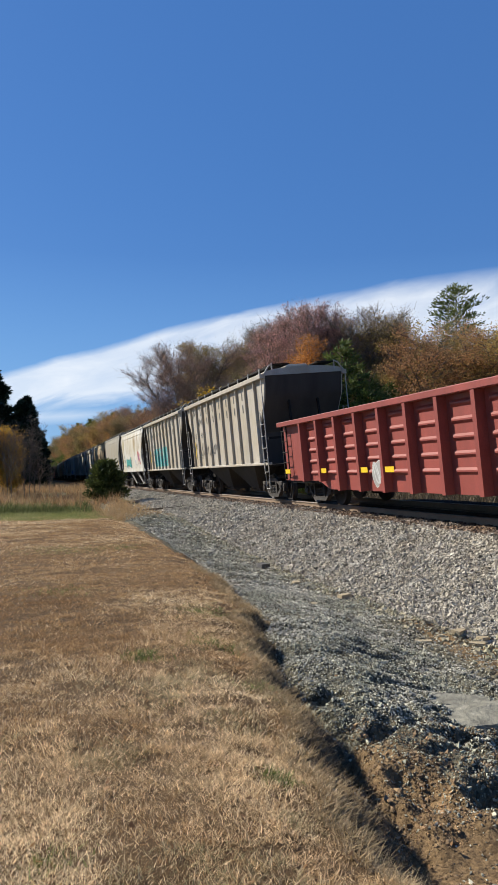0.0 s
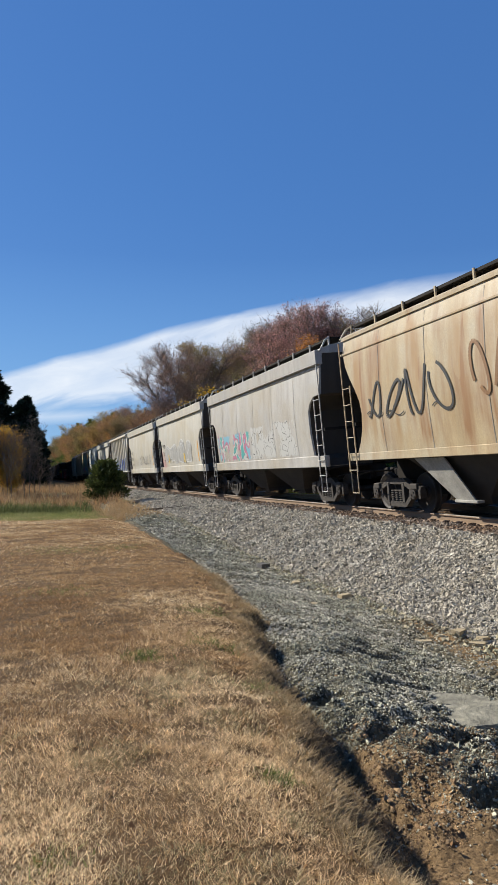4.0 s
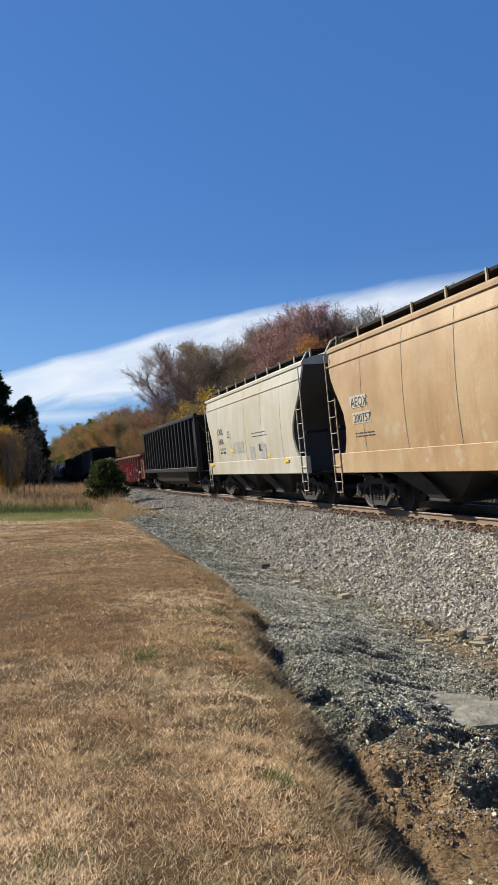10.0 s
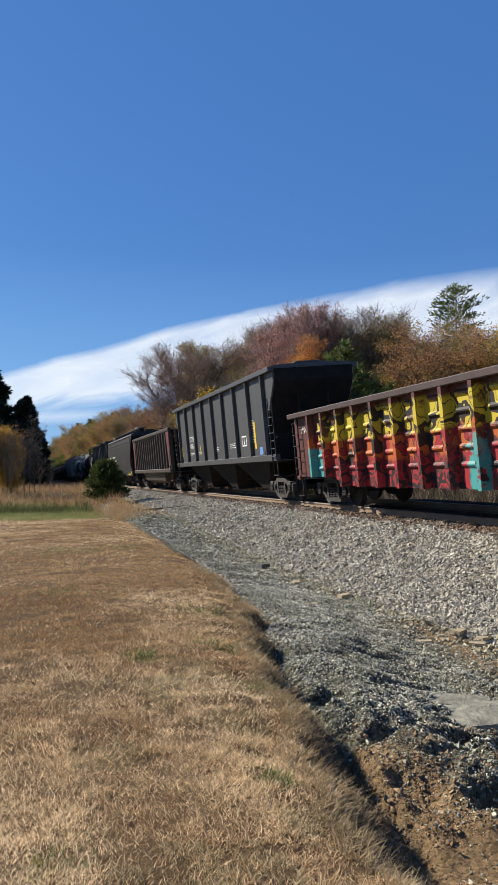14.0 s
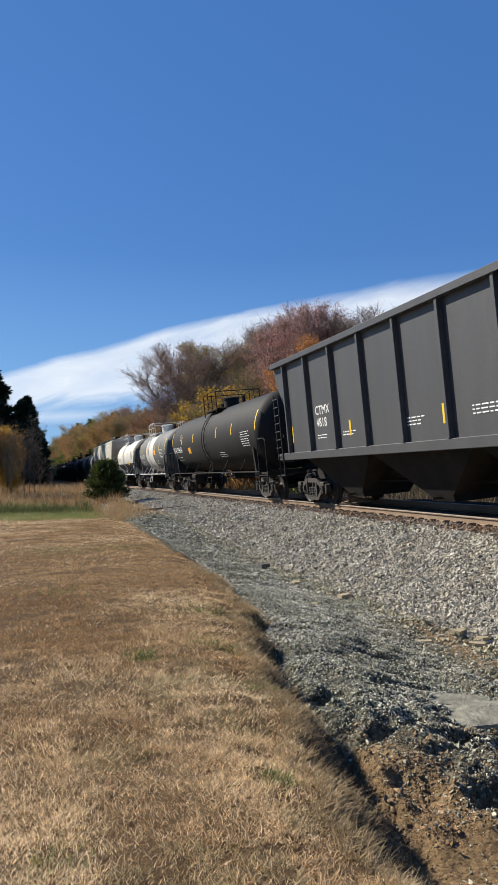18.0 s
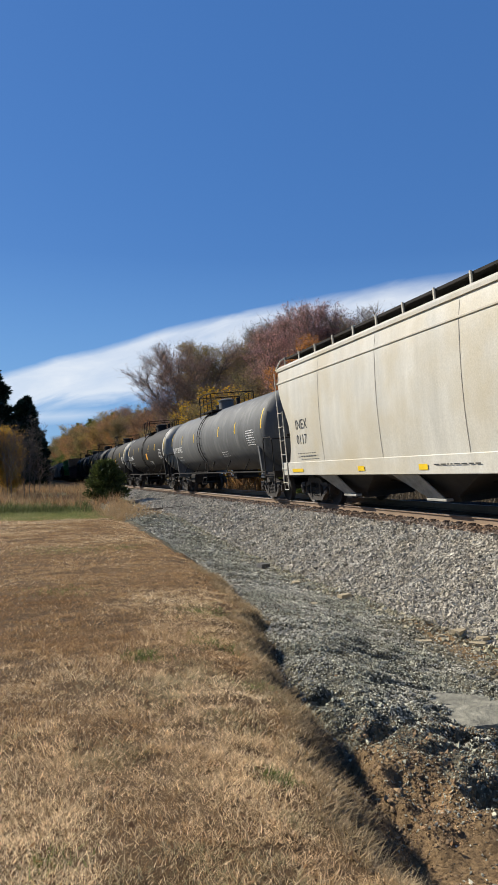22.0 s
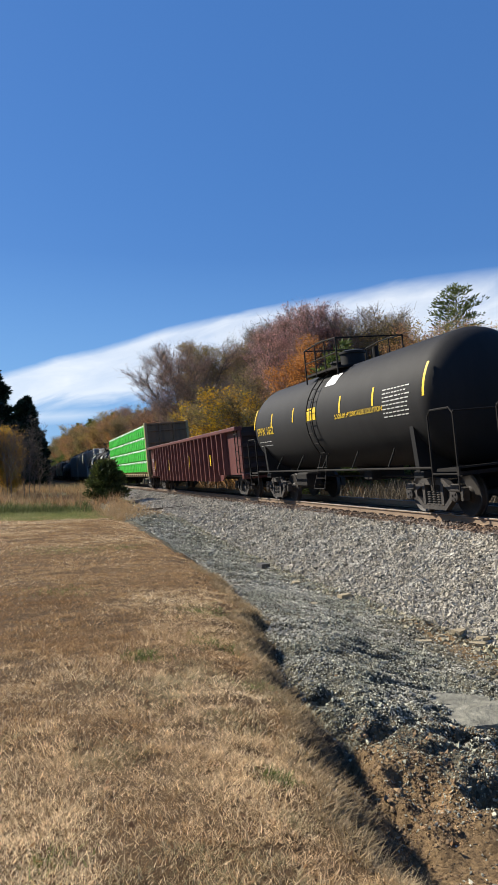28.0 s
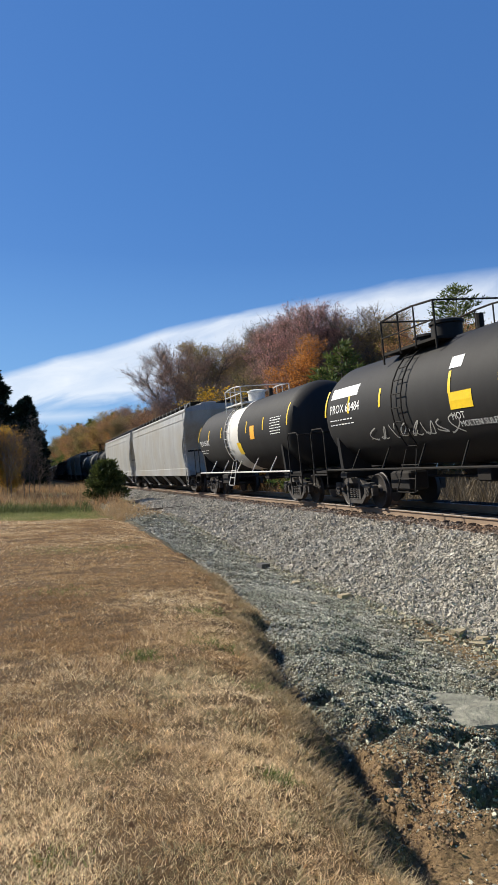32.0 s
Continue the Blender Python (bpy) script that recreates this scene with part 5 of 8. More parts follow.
def running_gear(car, y):
    if not GEAR:
        GEAR["w"], GEAR["f"], GEAR["s"] = wheelset_mesh(), sideframe_mesh(), spring_mesh()
        b = Shape().box(-0.95, 0.95, -0.20, 0.20, 0.50, 0.74, 0.03)
        b.lathe([(0.74, 0.2), (0.80, 0.2)], "z", 14)
        b.box(-1.0, 1.0, 0.45, 0.52, 0.40, 0.50).box(-1.0, 1.0, -0.52, -0.45, 0.40, 0.50)
        GEAR["b"] = b.mesh("truck", M_STEEL)
    tr = part("truck", GEAR["b"], None, car, at=(0, y, 0))
    for s in (-1, 1):
        part("side_frame", GEAR["f"], None, tr, at=(s * 1.0, 0, 0))
        for dy in (-0.19, 0.0, 0.19):
            part("spring", GEAR["s"], None, tr, at=(s * 1.0, dy, 0))
    for k in (-1, 1):
        w = part("wheelset", GEAR["w"], None, tr, at=(0, 0.89 * k, 0.457))
        WHEELSETS.append((w, k))
    return tr


def coupler(car, half, s):
    g = Shape()
    g.box(-0.10, 0.10, s * (half - 1.3), s * (half - 0.28), 0.78, 0.98, 0.02) if s > 0 else g.box(-0.10, 0.10, s * (half - 0.28), s * (half - 1.3), 0.78, 0.98, 0.02)
    y0, y1 = sorted((s * (half - 0.3), s * (half + 0.04)))
    g.box(-0.16, 0.14, y0, y1, 0.74, 1.02, 0.04)
    g.pipe([(0.35, s * (half - 0.7), 0.85), (0.33, s * (half - 0.35), 0.62), (0.2, s * half, 0.5)], 0.03)
    g.pipe([(-0.2, s * (half - 0.5), 0.95), (-0.9, s * (half - 0.5), 0.98), (-1.4, s * (half - 0.5), 0.9)], 0.018)
    return part("coupler", g, M_STEEL, car)


def ladder_mesh(height, rungs, width=0.42, r=0.016, mat=None):
    g = Shape()
    for s in (-1, 1):
        g.box(-r, r, s * width / 2 - r, s * width / 2 + r, 0, height)
    for k in range(rungs):
        z = height * (k + 0.5) / rungs
        g.tube((-0.03, -width / 2, z), (-0.03, width / 2, z), 0.014, n=5)
    return g.mesh("ladder", mat or M_GRAB)


def stirrup_mesh(mat=None):
    g = Shape()
    g.pipe([(0, -0.2, 0.5), (0, -0.2, 0.0), (0, 0.2, 0.0), (0, 0.2, 0.5)], 0.02, 5)
    return g.mesh("stirrup_step", mat or M_GRAB)


# pale car paint with grime, dimmed in colour for the lower light underneath
M_CHUTEFACE = surface("dusty_pale_chute_sheet", (0.30, 0.29, 0.26), 0.8, 0, 0.3, 2.5, grime=(0.10, 0.09, 0.08), grime_amount=0.6, bump=0.1)
# chutes: grimy, and near black for the shade under the side sill
M_CHUTE = surface("grimy_chute_steel", (0.026, 0.023, 0.02), 0.85, 0, 0.35, 2.5, grime=(0.04, 0.033, 0.027), grime_amount=0.6, bump=0.2)
HIP = {"smooth": [(0.0, 0.42), (0.06, 0.45), (0.14, 0.68), (0.24, 0.86), (0.36, 0.94), (0.46, 0.88), (0.56, 0.68), (0.66, 0.42), (0.76, 0.2), (0.87, 0.06), (1.0, 0.0)],
       "hip": [(0.0, 0.55), (0.06, 0.62), (0.1, 0.86), (0.30, 0.92), (0.50, 0.92), (0.57, 0.76), (0.62, 0.5), (0.63, 0.03), (0.87, 0.0), (1.0, 0.0)],
       "ribbed": [(0.0, 0.95), (0.06, 1.0), (0.36, 1.0), (0.45, 0.86), (0.72, 0.22), (0.80, 0.12), (0.9, 0.05), (1.0, 0.0)],
       "rapid": [(0.0, 1.15), (0.3, 1.15), (0.42, 0.95), (0.78, 0.12), (0.85, 0.0), (1.0, 0.0)],
       "tub": [(0.0, 1.35), (0.08, 1.3), (0.92, 0.08), (1.0, 0.0)]}


def covered_hopper(label, L, paint, style="smooth", ze=4.44, top=4.66, zs=1.33, bays=2, ribs=10, roof_walk=True, hatches=0,
                   trim=None, roof_paint=None, end_paint=None, category="hopper car", sill=None, name="covered_hopper", inset=1.45, end_flange=None, own=False, lift=None):
    car = thing(name, label, category, "cars of the freight train")
    b = (L - inset) / 2
    trim = trim or M_LADDER
    lift = max(0.0, zs - 1.05) if lift is None else lift
    sill = sill or {"hip": 0.3, "smooth": 0.17, "ribbed": 0.07}.get(style, 0.2)
    bulge = 0.07 if style in ("smooth", "hip") else 0.0
    w0 = 1.53 if bulge else 1.48

    def width(z):
        t = min(1, max(0, (z - zs) / (ze - zs)))
        return w0 + bulge * math.sin(math.pi * min(1, t / 0.87)) - (0.09 if bulge else 0) * max(0, t - 0.87) / 0.13

    def wrap(y, z, off):
        z += lift
        return (-(width(z) + off), y, z)

    g = Shape()
    rings = []
    for t, ins in HIP[style]:
        z, yl = zs + t * (ze - zs), b - ins
        w = width(z)
        q = 0.04
        rings.append([(-w, -yl + q, z), (-w + q, -yl, z), (w - q, -yl, z), (w, -yl + q, z), (w, yl - q, z), (w - q, yl, z), (-w + q, yl, z), (-w, yl - q, z)])
    g.rings(rings)
    for k in range(len(rings) - 1):         # end sheets: grime, plus shade between cars put into the colour
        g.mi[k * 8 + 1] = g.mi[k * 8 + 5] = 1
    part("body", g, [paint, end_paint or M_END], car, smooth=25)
    # roof: a low arch from eave to eave
    g = Shape()
    wt = width(ze)
    arc = [(-wt - 0.05, ze - 0.05), (-wt - 0.05, ze + 0.03)]
    for k in range(1, 10):
        a = math.pi * k / 10
        arc.append((-math.cos(a) * wt * 1.0, ze + 0.03 + (top - ze - 0.03) * math.sin(a) ** 0.9))
    arc += [(wt + 0.05, ze + 0.03), (wt + 0.05, ze - 0.05)]
    g.prism_y(arc, -b - 0.02, b + 0.02)
    part("roof", g, roof_paint or paint, car, smooth=35)
    if bulge:       # the bead where side and roof meet
        zb = zs + 0.87 * (ze - zs)
        for s in (-1, 1):
            part("eave_bead", Shape().box(*sorted((s * (width(zb) - 0.03), s * (width(zb) + 0.025))), -b, b, zb - 0.03, zb + 0.02, 0.008), paint, car)
            if style == "hip":      # deep boxed eave
                part("eave_box", Shape().box(*sorted((s * (w0 - 0.1), s * (w0 + 0.1))), -b - 0.01, b + 0.01, zb + 0.06, ze + 0.045, 0.012), paint, car)
    # side sills and end decks
    for s in (-1, 1):
        out = 0.02 if style == "smooth" and sill < 0.2 else 0.05
        g = Shape().box(s * 1.53 - out, s * 1.53 + out, -b, b, zs - 0.02, zs + sill, 0.012)
        part("side_sill", g, paint, car)
        g = Shape()
        y0, y1 = sorted((s * (b - 1.15), s * b))
        g.box(-1.5, 1.5, y0, y1, zs - 0.08, zs - 0.01, 0.01)
        g.box(-0.25, 0.25, *sorted((s * (b - 1.3), s * (b - 0.05))), 0.72, zs - 0.08)
        g.tube((-0.55, s * (b - 0.1), zs), (-0.55, s * (b - 0.35), ze - 0.2), 0.05)
        g.tube((0.55, s * (b - 0.1), zs), (0.55, s * (b - 0.35), ze - 0.2), 0.05)
        g.box(-1.45, 1.45, *sorted((s * (b - 0.3), s * (b - 0.22))), 2.2, 2.28)
        part("end_frame", g, M_STEEL, car)
    if style in ("ribbed", "rapid"):
        rd, rw = (0.10, 0.035) if style == "ribbed" else (0.13, 0.05)
        me = Shape().box(-rd, 0.0, -rw, rw, zs + sill, ze - 0.03, 0.012).mesh("rib", paint)
        mr = Shape().box(0.0, rd, -rw, rw, zs + sill, ze - 0.03, 0.012).mesh("rib", paint)
        for k in range(ribs):
            y = -b + 1.05 + (2 * b - 2.1) * k / (ribs - 1)
            if own:         # spray paint runs across rib and panel
                m2 = me.copy()
                m2.transform(Matrix.Translation((-w0 + 0.004, y, 0)))
                part("rib", m2, None, car)
            else:
                part("rib", me, None, car, at=(-w0 + 0.004, y, 0))
            part("rib", mr, None, car, at=(w0 - 0.004, y, 0))
        for s in (-1, 1):
            part("top_chord", Shape().box(*sorted((s * (w0 - 0.02), s * (w0 + 0.16))), -b, b, ze - 0.14, ze + 0.02, 0.012), paint, car)
    elif style in ("hip", "smooth") and not hatches:
        zz = [zs + sill + (ze - 0.12 - zs - sill) * i / 8 for i in range(9)]
        for sx in (-1, 1):
            g = Shape()
            for z0, z1 in zip(zz, zz[1:]):
                q = [(sx * (width(z) + 0.006), yy * (1.0 if style == "hip" else 0.55), z) for z, yy in ((z0, 0.016), (z0, -0.016), (z1, -0.016), (z1, 0.016))]
                g.add(q, [(0, 1, 2, 3) if sx < 0 else (3, 2, 1, 0)])
            me = g.mesh("weld_seam", M_SEAM if style == "smooth" else paint)
            for k in range(1, 6):
                part("weld_seam", me, None, car, at=(0, -b + 2 * b * k / 6, 0))
    # chutes beneath
    for k in range(bays):
        y = -b + 1.6 + (2 * b - 3.2) * (k + 0.5) / bays
        hy = (2 * b - 3.4) / bays / 2
        if bays == 2:
            y, hy = (1.85 if k else -1.85), 1.8
        g = Shape()
        g.rings([[(-wx, y - wy, z), (wx, y - wy, z), (wx, y + wy, z), (-wx, y + wy, z)] for wx, wy, z in
                 ((0.70, 0.42, 0.27), (0.78, 0.48, 0.42), (1.30, hy * 0.98, zs), (1.30, hy * 0.98, zs + 0.1))])
        g.box(-0.55, 0.55, y - 0.4, y + 0.4, 0.30, 0.36)
        g.tube((-1.0, y, 0.36), (1.0, y, 0.36), 0.03)
        ch = part("chute", g, M_STEEL if style == "rapid" else M_CHUTE, car)
        if style == "smooth":        # pale slope sheet of the discharge chute
            for sx in (-1, 1):
                fl = [(y + 1.25, zs - 0.04), (y + 0.1, zs - 0.04), (y - 0.42, 0.38), (y + 0.22, 0.38)]
                ring = [[(sx * (xx + t), yy, zz) for (yy, zz), xx in zip(fl, (1.36, 1.36, 1.06, 1.06))] for t in (0.0, 0.03)]
                part("chute_face", Shape().rings(ring if sx < 0 else ring[::-1]), end_flange or M_CHUTEFACE, ch)
                part("chute_gate", Shape().box(*sorted((sx * 0.95, sx * 1.12)), y - 0.5, y + 0.28, 0.33, 0.39, 0.01), end_flange or M_CHUTEFACE, ch)
    part("centre_sill", Shape().box(-0.2, 0.2, -b, b, 0.75, zs + 0.05), M_STEEL, car)
    for s in (-1, 1):
        part("brake_pipe", Shape().tube((s * 0.45, -b + 1.5, 0.7), (s * 0.45, b - 1.5, 0.7), 0.025, n=5), M_STEEL, car)
    # ladders and steps at the four corners
    lm, sm = ladder_mesh({"rapid": 2.1, "tub": 1.2}.get(style, ze - zs - 0.15), 4 if style == "tub" else 8, mat=trim), stirrup_mesh(trim)
    corner = {}
    if style not in ("rapid", "tub"):       # one stile runs up to the eave, the other stops at half height
        hl_, hs_ = ze - zs - 0.1, (ze - zs) * 0.60
        for e_ in (-1, 1):
            g = Shape().box(-0.013, 0.013, *sorted((e_ * 0.195, e_ * 0.225)), -0.3, hl_).box(-0.013, 0.013, *sorted((-e_ * 0.195, -e_ * 0.225)), -0.3, hs_)
            for k in range(6):
                g.tube((-0.02, -0.2, -0.25 + (hs_ + 0.2) * k / 5), (-0.02, 0.2, -0.25 + (hs_ + 0.2) * k / 5), 0.012, n=5)
            g.pipe([(0, -0.18, -0.3), (0, -0.18, 0.5 - zs), (0, 0.18, 0.5 - zs), (0, 0.18, -0.3)], 0.014, 5)
            corner[e_] = g.mesh("ladder", trim)
    for s in (-1, 1):
        for e_ in (-1, 1):
            part("ladder", lm if style in ("rapid", "tub") else corner[e_], None, car, at=(s * 1.60, e_ * (b - 0.26), zs))
            if style in ("rapid", "tub"):
                part("stirrup_step", sm, None, car, at=(s * 1.58, e_ * (b - 0.26), zs - 0.5))
        coupler(car, L / 2, s)
        running_gear(car, s * (L / 2 - 2.05))
    part("brake_wheel", Shape().lathe([(0.0, 0.26), (0.03, 0.28), (0.05, 0.26)], "y", 16, (0.6, -b - 0.1, 2.6)), M_STEEL, car)
    if roof_walk:
        for s in (-1, 1):
            g = Shape()
            g.box(*sorted((s * 0.50, s * 1.12)), -b - 0.05, b + 0.05, top + 0.09, top + 0.12)
            g.box(*sorted((s * 1.11, s * 1.14)), -b - 0.05, b + 0.05, top + 0.07, top + 0.13)
            part("roof_walk", g, M_STEEL, car)
            n = int(2 * b / 1.25)
            me = Shape().box(-0.02, 0.02, -0.024, 0.024, ze + 0.05, top + 0.15).mesh("roof_post", trim)
            for k in range(n + 1):
                part("roof_post", me, None, car, at=(s * 1.17, -b + 2 * b * k / n, 0))
            part("roof_bracket", Shape().pipe([(s * 1.17, -b - 0.05, top + 0.12), (s * 1.3, -b - 0.05, top + 0.05), (s * 1.5, -b - 0.05, ze)], 0.025).pipe([(s * 1.17, b + 0.05, top + 0.12), (s * 1.3, b + 0.05, top + 0.05), (s * 1.5, b + 0.05, ze)], 0.025), trim, car)
        g = Shape().box(-0.42, 0.42, -b + 0.6, b - 0.6, top - 0.05, top + 0.16, 0.04)
        part("hatch_cover", g, roof_paint or paint, car)
    for k in range(hatches):
        y = -b + 0.9 + (2 * b - 1.8) * k / max(1, hatches - 1)
        part("hatch", Shape().lathe([(top - 0.2, 0.23), (top + 0.22, 0.23), (top + 0.23, 0.28), (top + 0.29, 0.28), (top + 0.33, 0.17)], "z", 16, (-0.45, y, 0)), roof_paint or paint, car, smooth=40)
    if hatches:
        for s in (-1, 1):
            part("roof_rail", Shape().pipe([(-0.9, s * (b - 0.2), top), (-0.9, s * (b - 0.2), top + 0.3), (-0.9, s * (b - 1.4), top + 0.3), (-0.9, s * (b - 1.4), top)], 0.02), M_GRAB, car)
            part("end_walk", Shape().box(-1.2, 1.2, *sorted((s * (b - 0.1), s * (b - 0.7))), top + 0.04, top + 0.08), M_STEEL, car)
    return car, wrap, b


def gondola(label, L, paint, top=2.99, zs=1.0, belly=0.82, ribs=17, pressed=5, category="gondola car", chord=0.2, trim=None, inset=1.5, own=False, plain=1, chord_paint=None):
    car = thing("gondola", label, category, "cars of the freight train")
    b = (L - inset) / 2
    w = 1.47
    trim = trim or M_STEEL

    def wrap(y, z, off):
        return (-(w + off), y, z)

    side = [(-b + 0.002, zs + 0.12), (-b + 2.6, zs + 0.12), (-b + 3.3, belly), (b - 3.3, belly), (b - 2.6, zs + 0.12), (b - 0.002, zs + 0.12), (b - 0.002, top - 0.1), (-b + 0.002, top - 0.1)]
    for s in (-1, 1):
        part("side_wall", Shape().prism_x(side, *sorted((s * (w - 0.06), s * w))), paint, car)
        part("top_chord", Shape().box(*sorted((s * (w - 0.08), s * (w + 0.22))), -b - 0.03, b + 0.03, top - 0.12, top + 0.03, 0.015), chord_paint or paint, car)
        g = Shape()
        y0, y1 = sorted((s * b, s * (b - 0.07)))
        g.box(-w + 0.062, w - 0.062, y0, y1, zs + 0.16, top - 0.02)
        for k in range(4):
            z = zs + 0.35 + k * 0.42
            g.box(-w + 0.05, w - 0.05, *sorted((s * b, s * (b + 0.09))), z, z + 0.2, 0.02)
        # end wall colour already holds the shade of its sunless side
        part("end_wall", g, M_REDEND, car)
        part("end_sill", Shape().box(-1.5, 1.5, *sorted((s * (b - 0.15), s * (b + 0.1))), 0.8, zs + 0.15, 0.015), paint, car)
    part("floor", Shape().box(-w + 0.05, w - 0.05, -b + 0.05, b - 0.05, zs + 0.05, zs + 0.12), M_STEEL, car)
    part("centre_sill", Shape().box(-0.25, 0.25, -b, b, min(0.72, belly - 0.02), zs + 0.1), M_STEEL, car)
    rib = Shape().rings([[(0, -0.08, z), (-0.21, -0.06, z), (-0.21, 0.06, z), (0, 0.08, z)] for z in (0, top - belly - 0.12)])
    rl = rib.mesh("rib", paint)
    short = Shape().rings([[(0, -0.08, z), (-0.21, -0.06, z), (-0.21, 0.06, z), (0, 0.08, z)] for z in (0, top - zs - 0.24)]).mesh("rib", paint)
    gap = 2 * b / ribs
    pm = None
    if pressed:
        g = Shape()
        for k in range(pressed):
            z = zs + 0.35 + (top - 0.35 - zs - 0.3) * k / (pressed - 1)
            h = gap / 2 - 0.2
            g.add([(0, -h, z - 0.07), (0, h, z - 0.07), (-0.05, h - 0.08, z - 0.01), (-0.05, -h + 0.08, z - 0.01), (0, h, z + 0.07), (0, -h, z + 0.07), (-0.05, h - 0.08, z + 0.02), (-0.05, -h + 0.08, z + 0.02)],
                  [(0, 3, 2, 1), (3, 7, 6, 2), (7, 5, 4, 6), (0, 5, 7, 3), (1, 2, 6, 4)])
        pm = g.mesh("pressed_panel", paint)
    for s in (-1, 1):
        for k in range(ribs):
            y = -b + gap * (k + 0.5)
            if k < plain or k >= ribs - plain:          # plain end panels carry the lettering
                continue
            inner = abs(y) < b - 3.2
            if own and s < 0:       # paint runs across ribs and panels: each piece keeps the car's own measure
                for me, at in ((rl if inner else short, (s * (w - 0.004), y, belly if inner else zs + 0.12)), (pm if k < ribs - 1 - plain else None, (s * (w + 0.002), y + gap / 2, 0))):
                    if me:
                        me = me.copy()
                        me.transform(Matrix.Translation(at))
                        part(me.name.split(".")[0], me, None, car)
                continue
            o = part("rib", rl if inner else short, None, car, at=(s * (w - 0.004), y, belly if inner else zs + 0.12))
            if s > 0:
                o.rotation_euler = (0, 0, math.pi)
            if pm and k < ribs - 1 - plain:
                o = part("pressed_panel", pm, None, car, at=(s * (w + 0.002), y + gap / 2, 0))
                if s > 0:
                    o.rotation_euler = (0, 0, math.pi)
        lm = ladder_mesh(top - zs - 0.3, 5, 0.4, mat=trim)
        for e_ in (-1, 1):
            part("ladder", lm, None, car, at=(s * (w + 0.1), e_ * (b - 0.3), zs + 0.2))
            part("stirrup_step", stirrup_mesh(trim), None, car, at=(s * (w + 0.08), e_ * (b - 0.3), zs - 0.45))
        coupler(car, L / 2, s)
        running_gear(car, s * (L / 2 - 2.3))
    return car, wrap, b


def coal_gondola(label, L, paint, top=3.98, zs=1.18, ribs=16, inside=None):
    """High-sided open car with close ribs, sloping ends and a tub between the trucks."""
    car, wrap, b = covered_hopper(label, L, paint, "tub", ze=top - 0.1, top=top - 0.08, zs=zs, bays=0, roof_walk=False, trim=paint, end_paint=M_STEEL,
                                  name="coal_gondola", category="gondola car", inset=1.9)
    w = 1.48
    rib = Shape().box(-0.15, 0, -0.10, 0.10, zs + 0.2, top - 0.1, 0.03).mesh("rib", paint)
    for s in (-1, 1):
        part("top_chord", Shape().box(*sorted((s * (w - 0.03), s * (w + 0.17))), -b - 0.02, b + 0.02, top - 0.16, top + 0.02, 0.015), paint, car)
        part("sill_flange", Shape().box(*sorted((s * (w), s * (w + 0.2))), -b + 0.1, b - 0.1, zs, zs + 0.22, 0.02), paint, car)
        for k in range(ribs):
            y = -b + 1.35 + (2 * b - 2.7) * k / (ribs - 1)
            o = part("rib", rib, None, car, at=(s * (w - 0.004), y, 0))
            if s > 0:
                o.rotation_euler = (0, 0, math.pi)
        for e_ in (-1, 1):
            part("corner_post", Shape().box(*sorted((s * (w - 0.1), s * (w + 0.12))), *sorted((e_ * (b - 0.1), e_ * (b - 0.3))), zs, top - 0.15, 0.02), paint, car)
            if inside:
                tri = [(e_ * (b - 0.02), top - 0.2), (e_ * (b - 0.95), top - 0.2), (e_ * (b - 0.62), zs + 0.25), (e_ * (b - 0.42), zs + 0.25)]
                part("corner_gusset", Shape().prism_x(tri if e_ < 0 else list(reversed(tri)), *sorted((s * (w + 0.125), s * (w + 0.14)))), inside, car)
            part("corner_brace", Shape().tube((s * 1.4, e_ * (b - 0.2), top - 0.3), (s * 0.3, e_ * (b - 0.1), zs + 0.2), 0.05), inside or paint, car)
    g = Shape()
    g.rings([[(-wx, -yl, z), (wx, -yl, z), (wx, yl, z), (-wx, yl, z)] for wx, yl, z in ((0.9, b - 3.9, 0.42), (1.35, b - 3.6, 0.65), (1.45, b - 3.2, zs))])
    part("tub", g, paint, car)
    return car, wrap, b


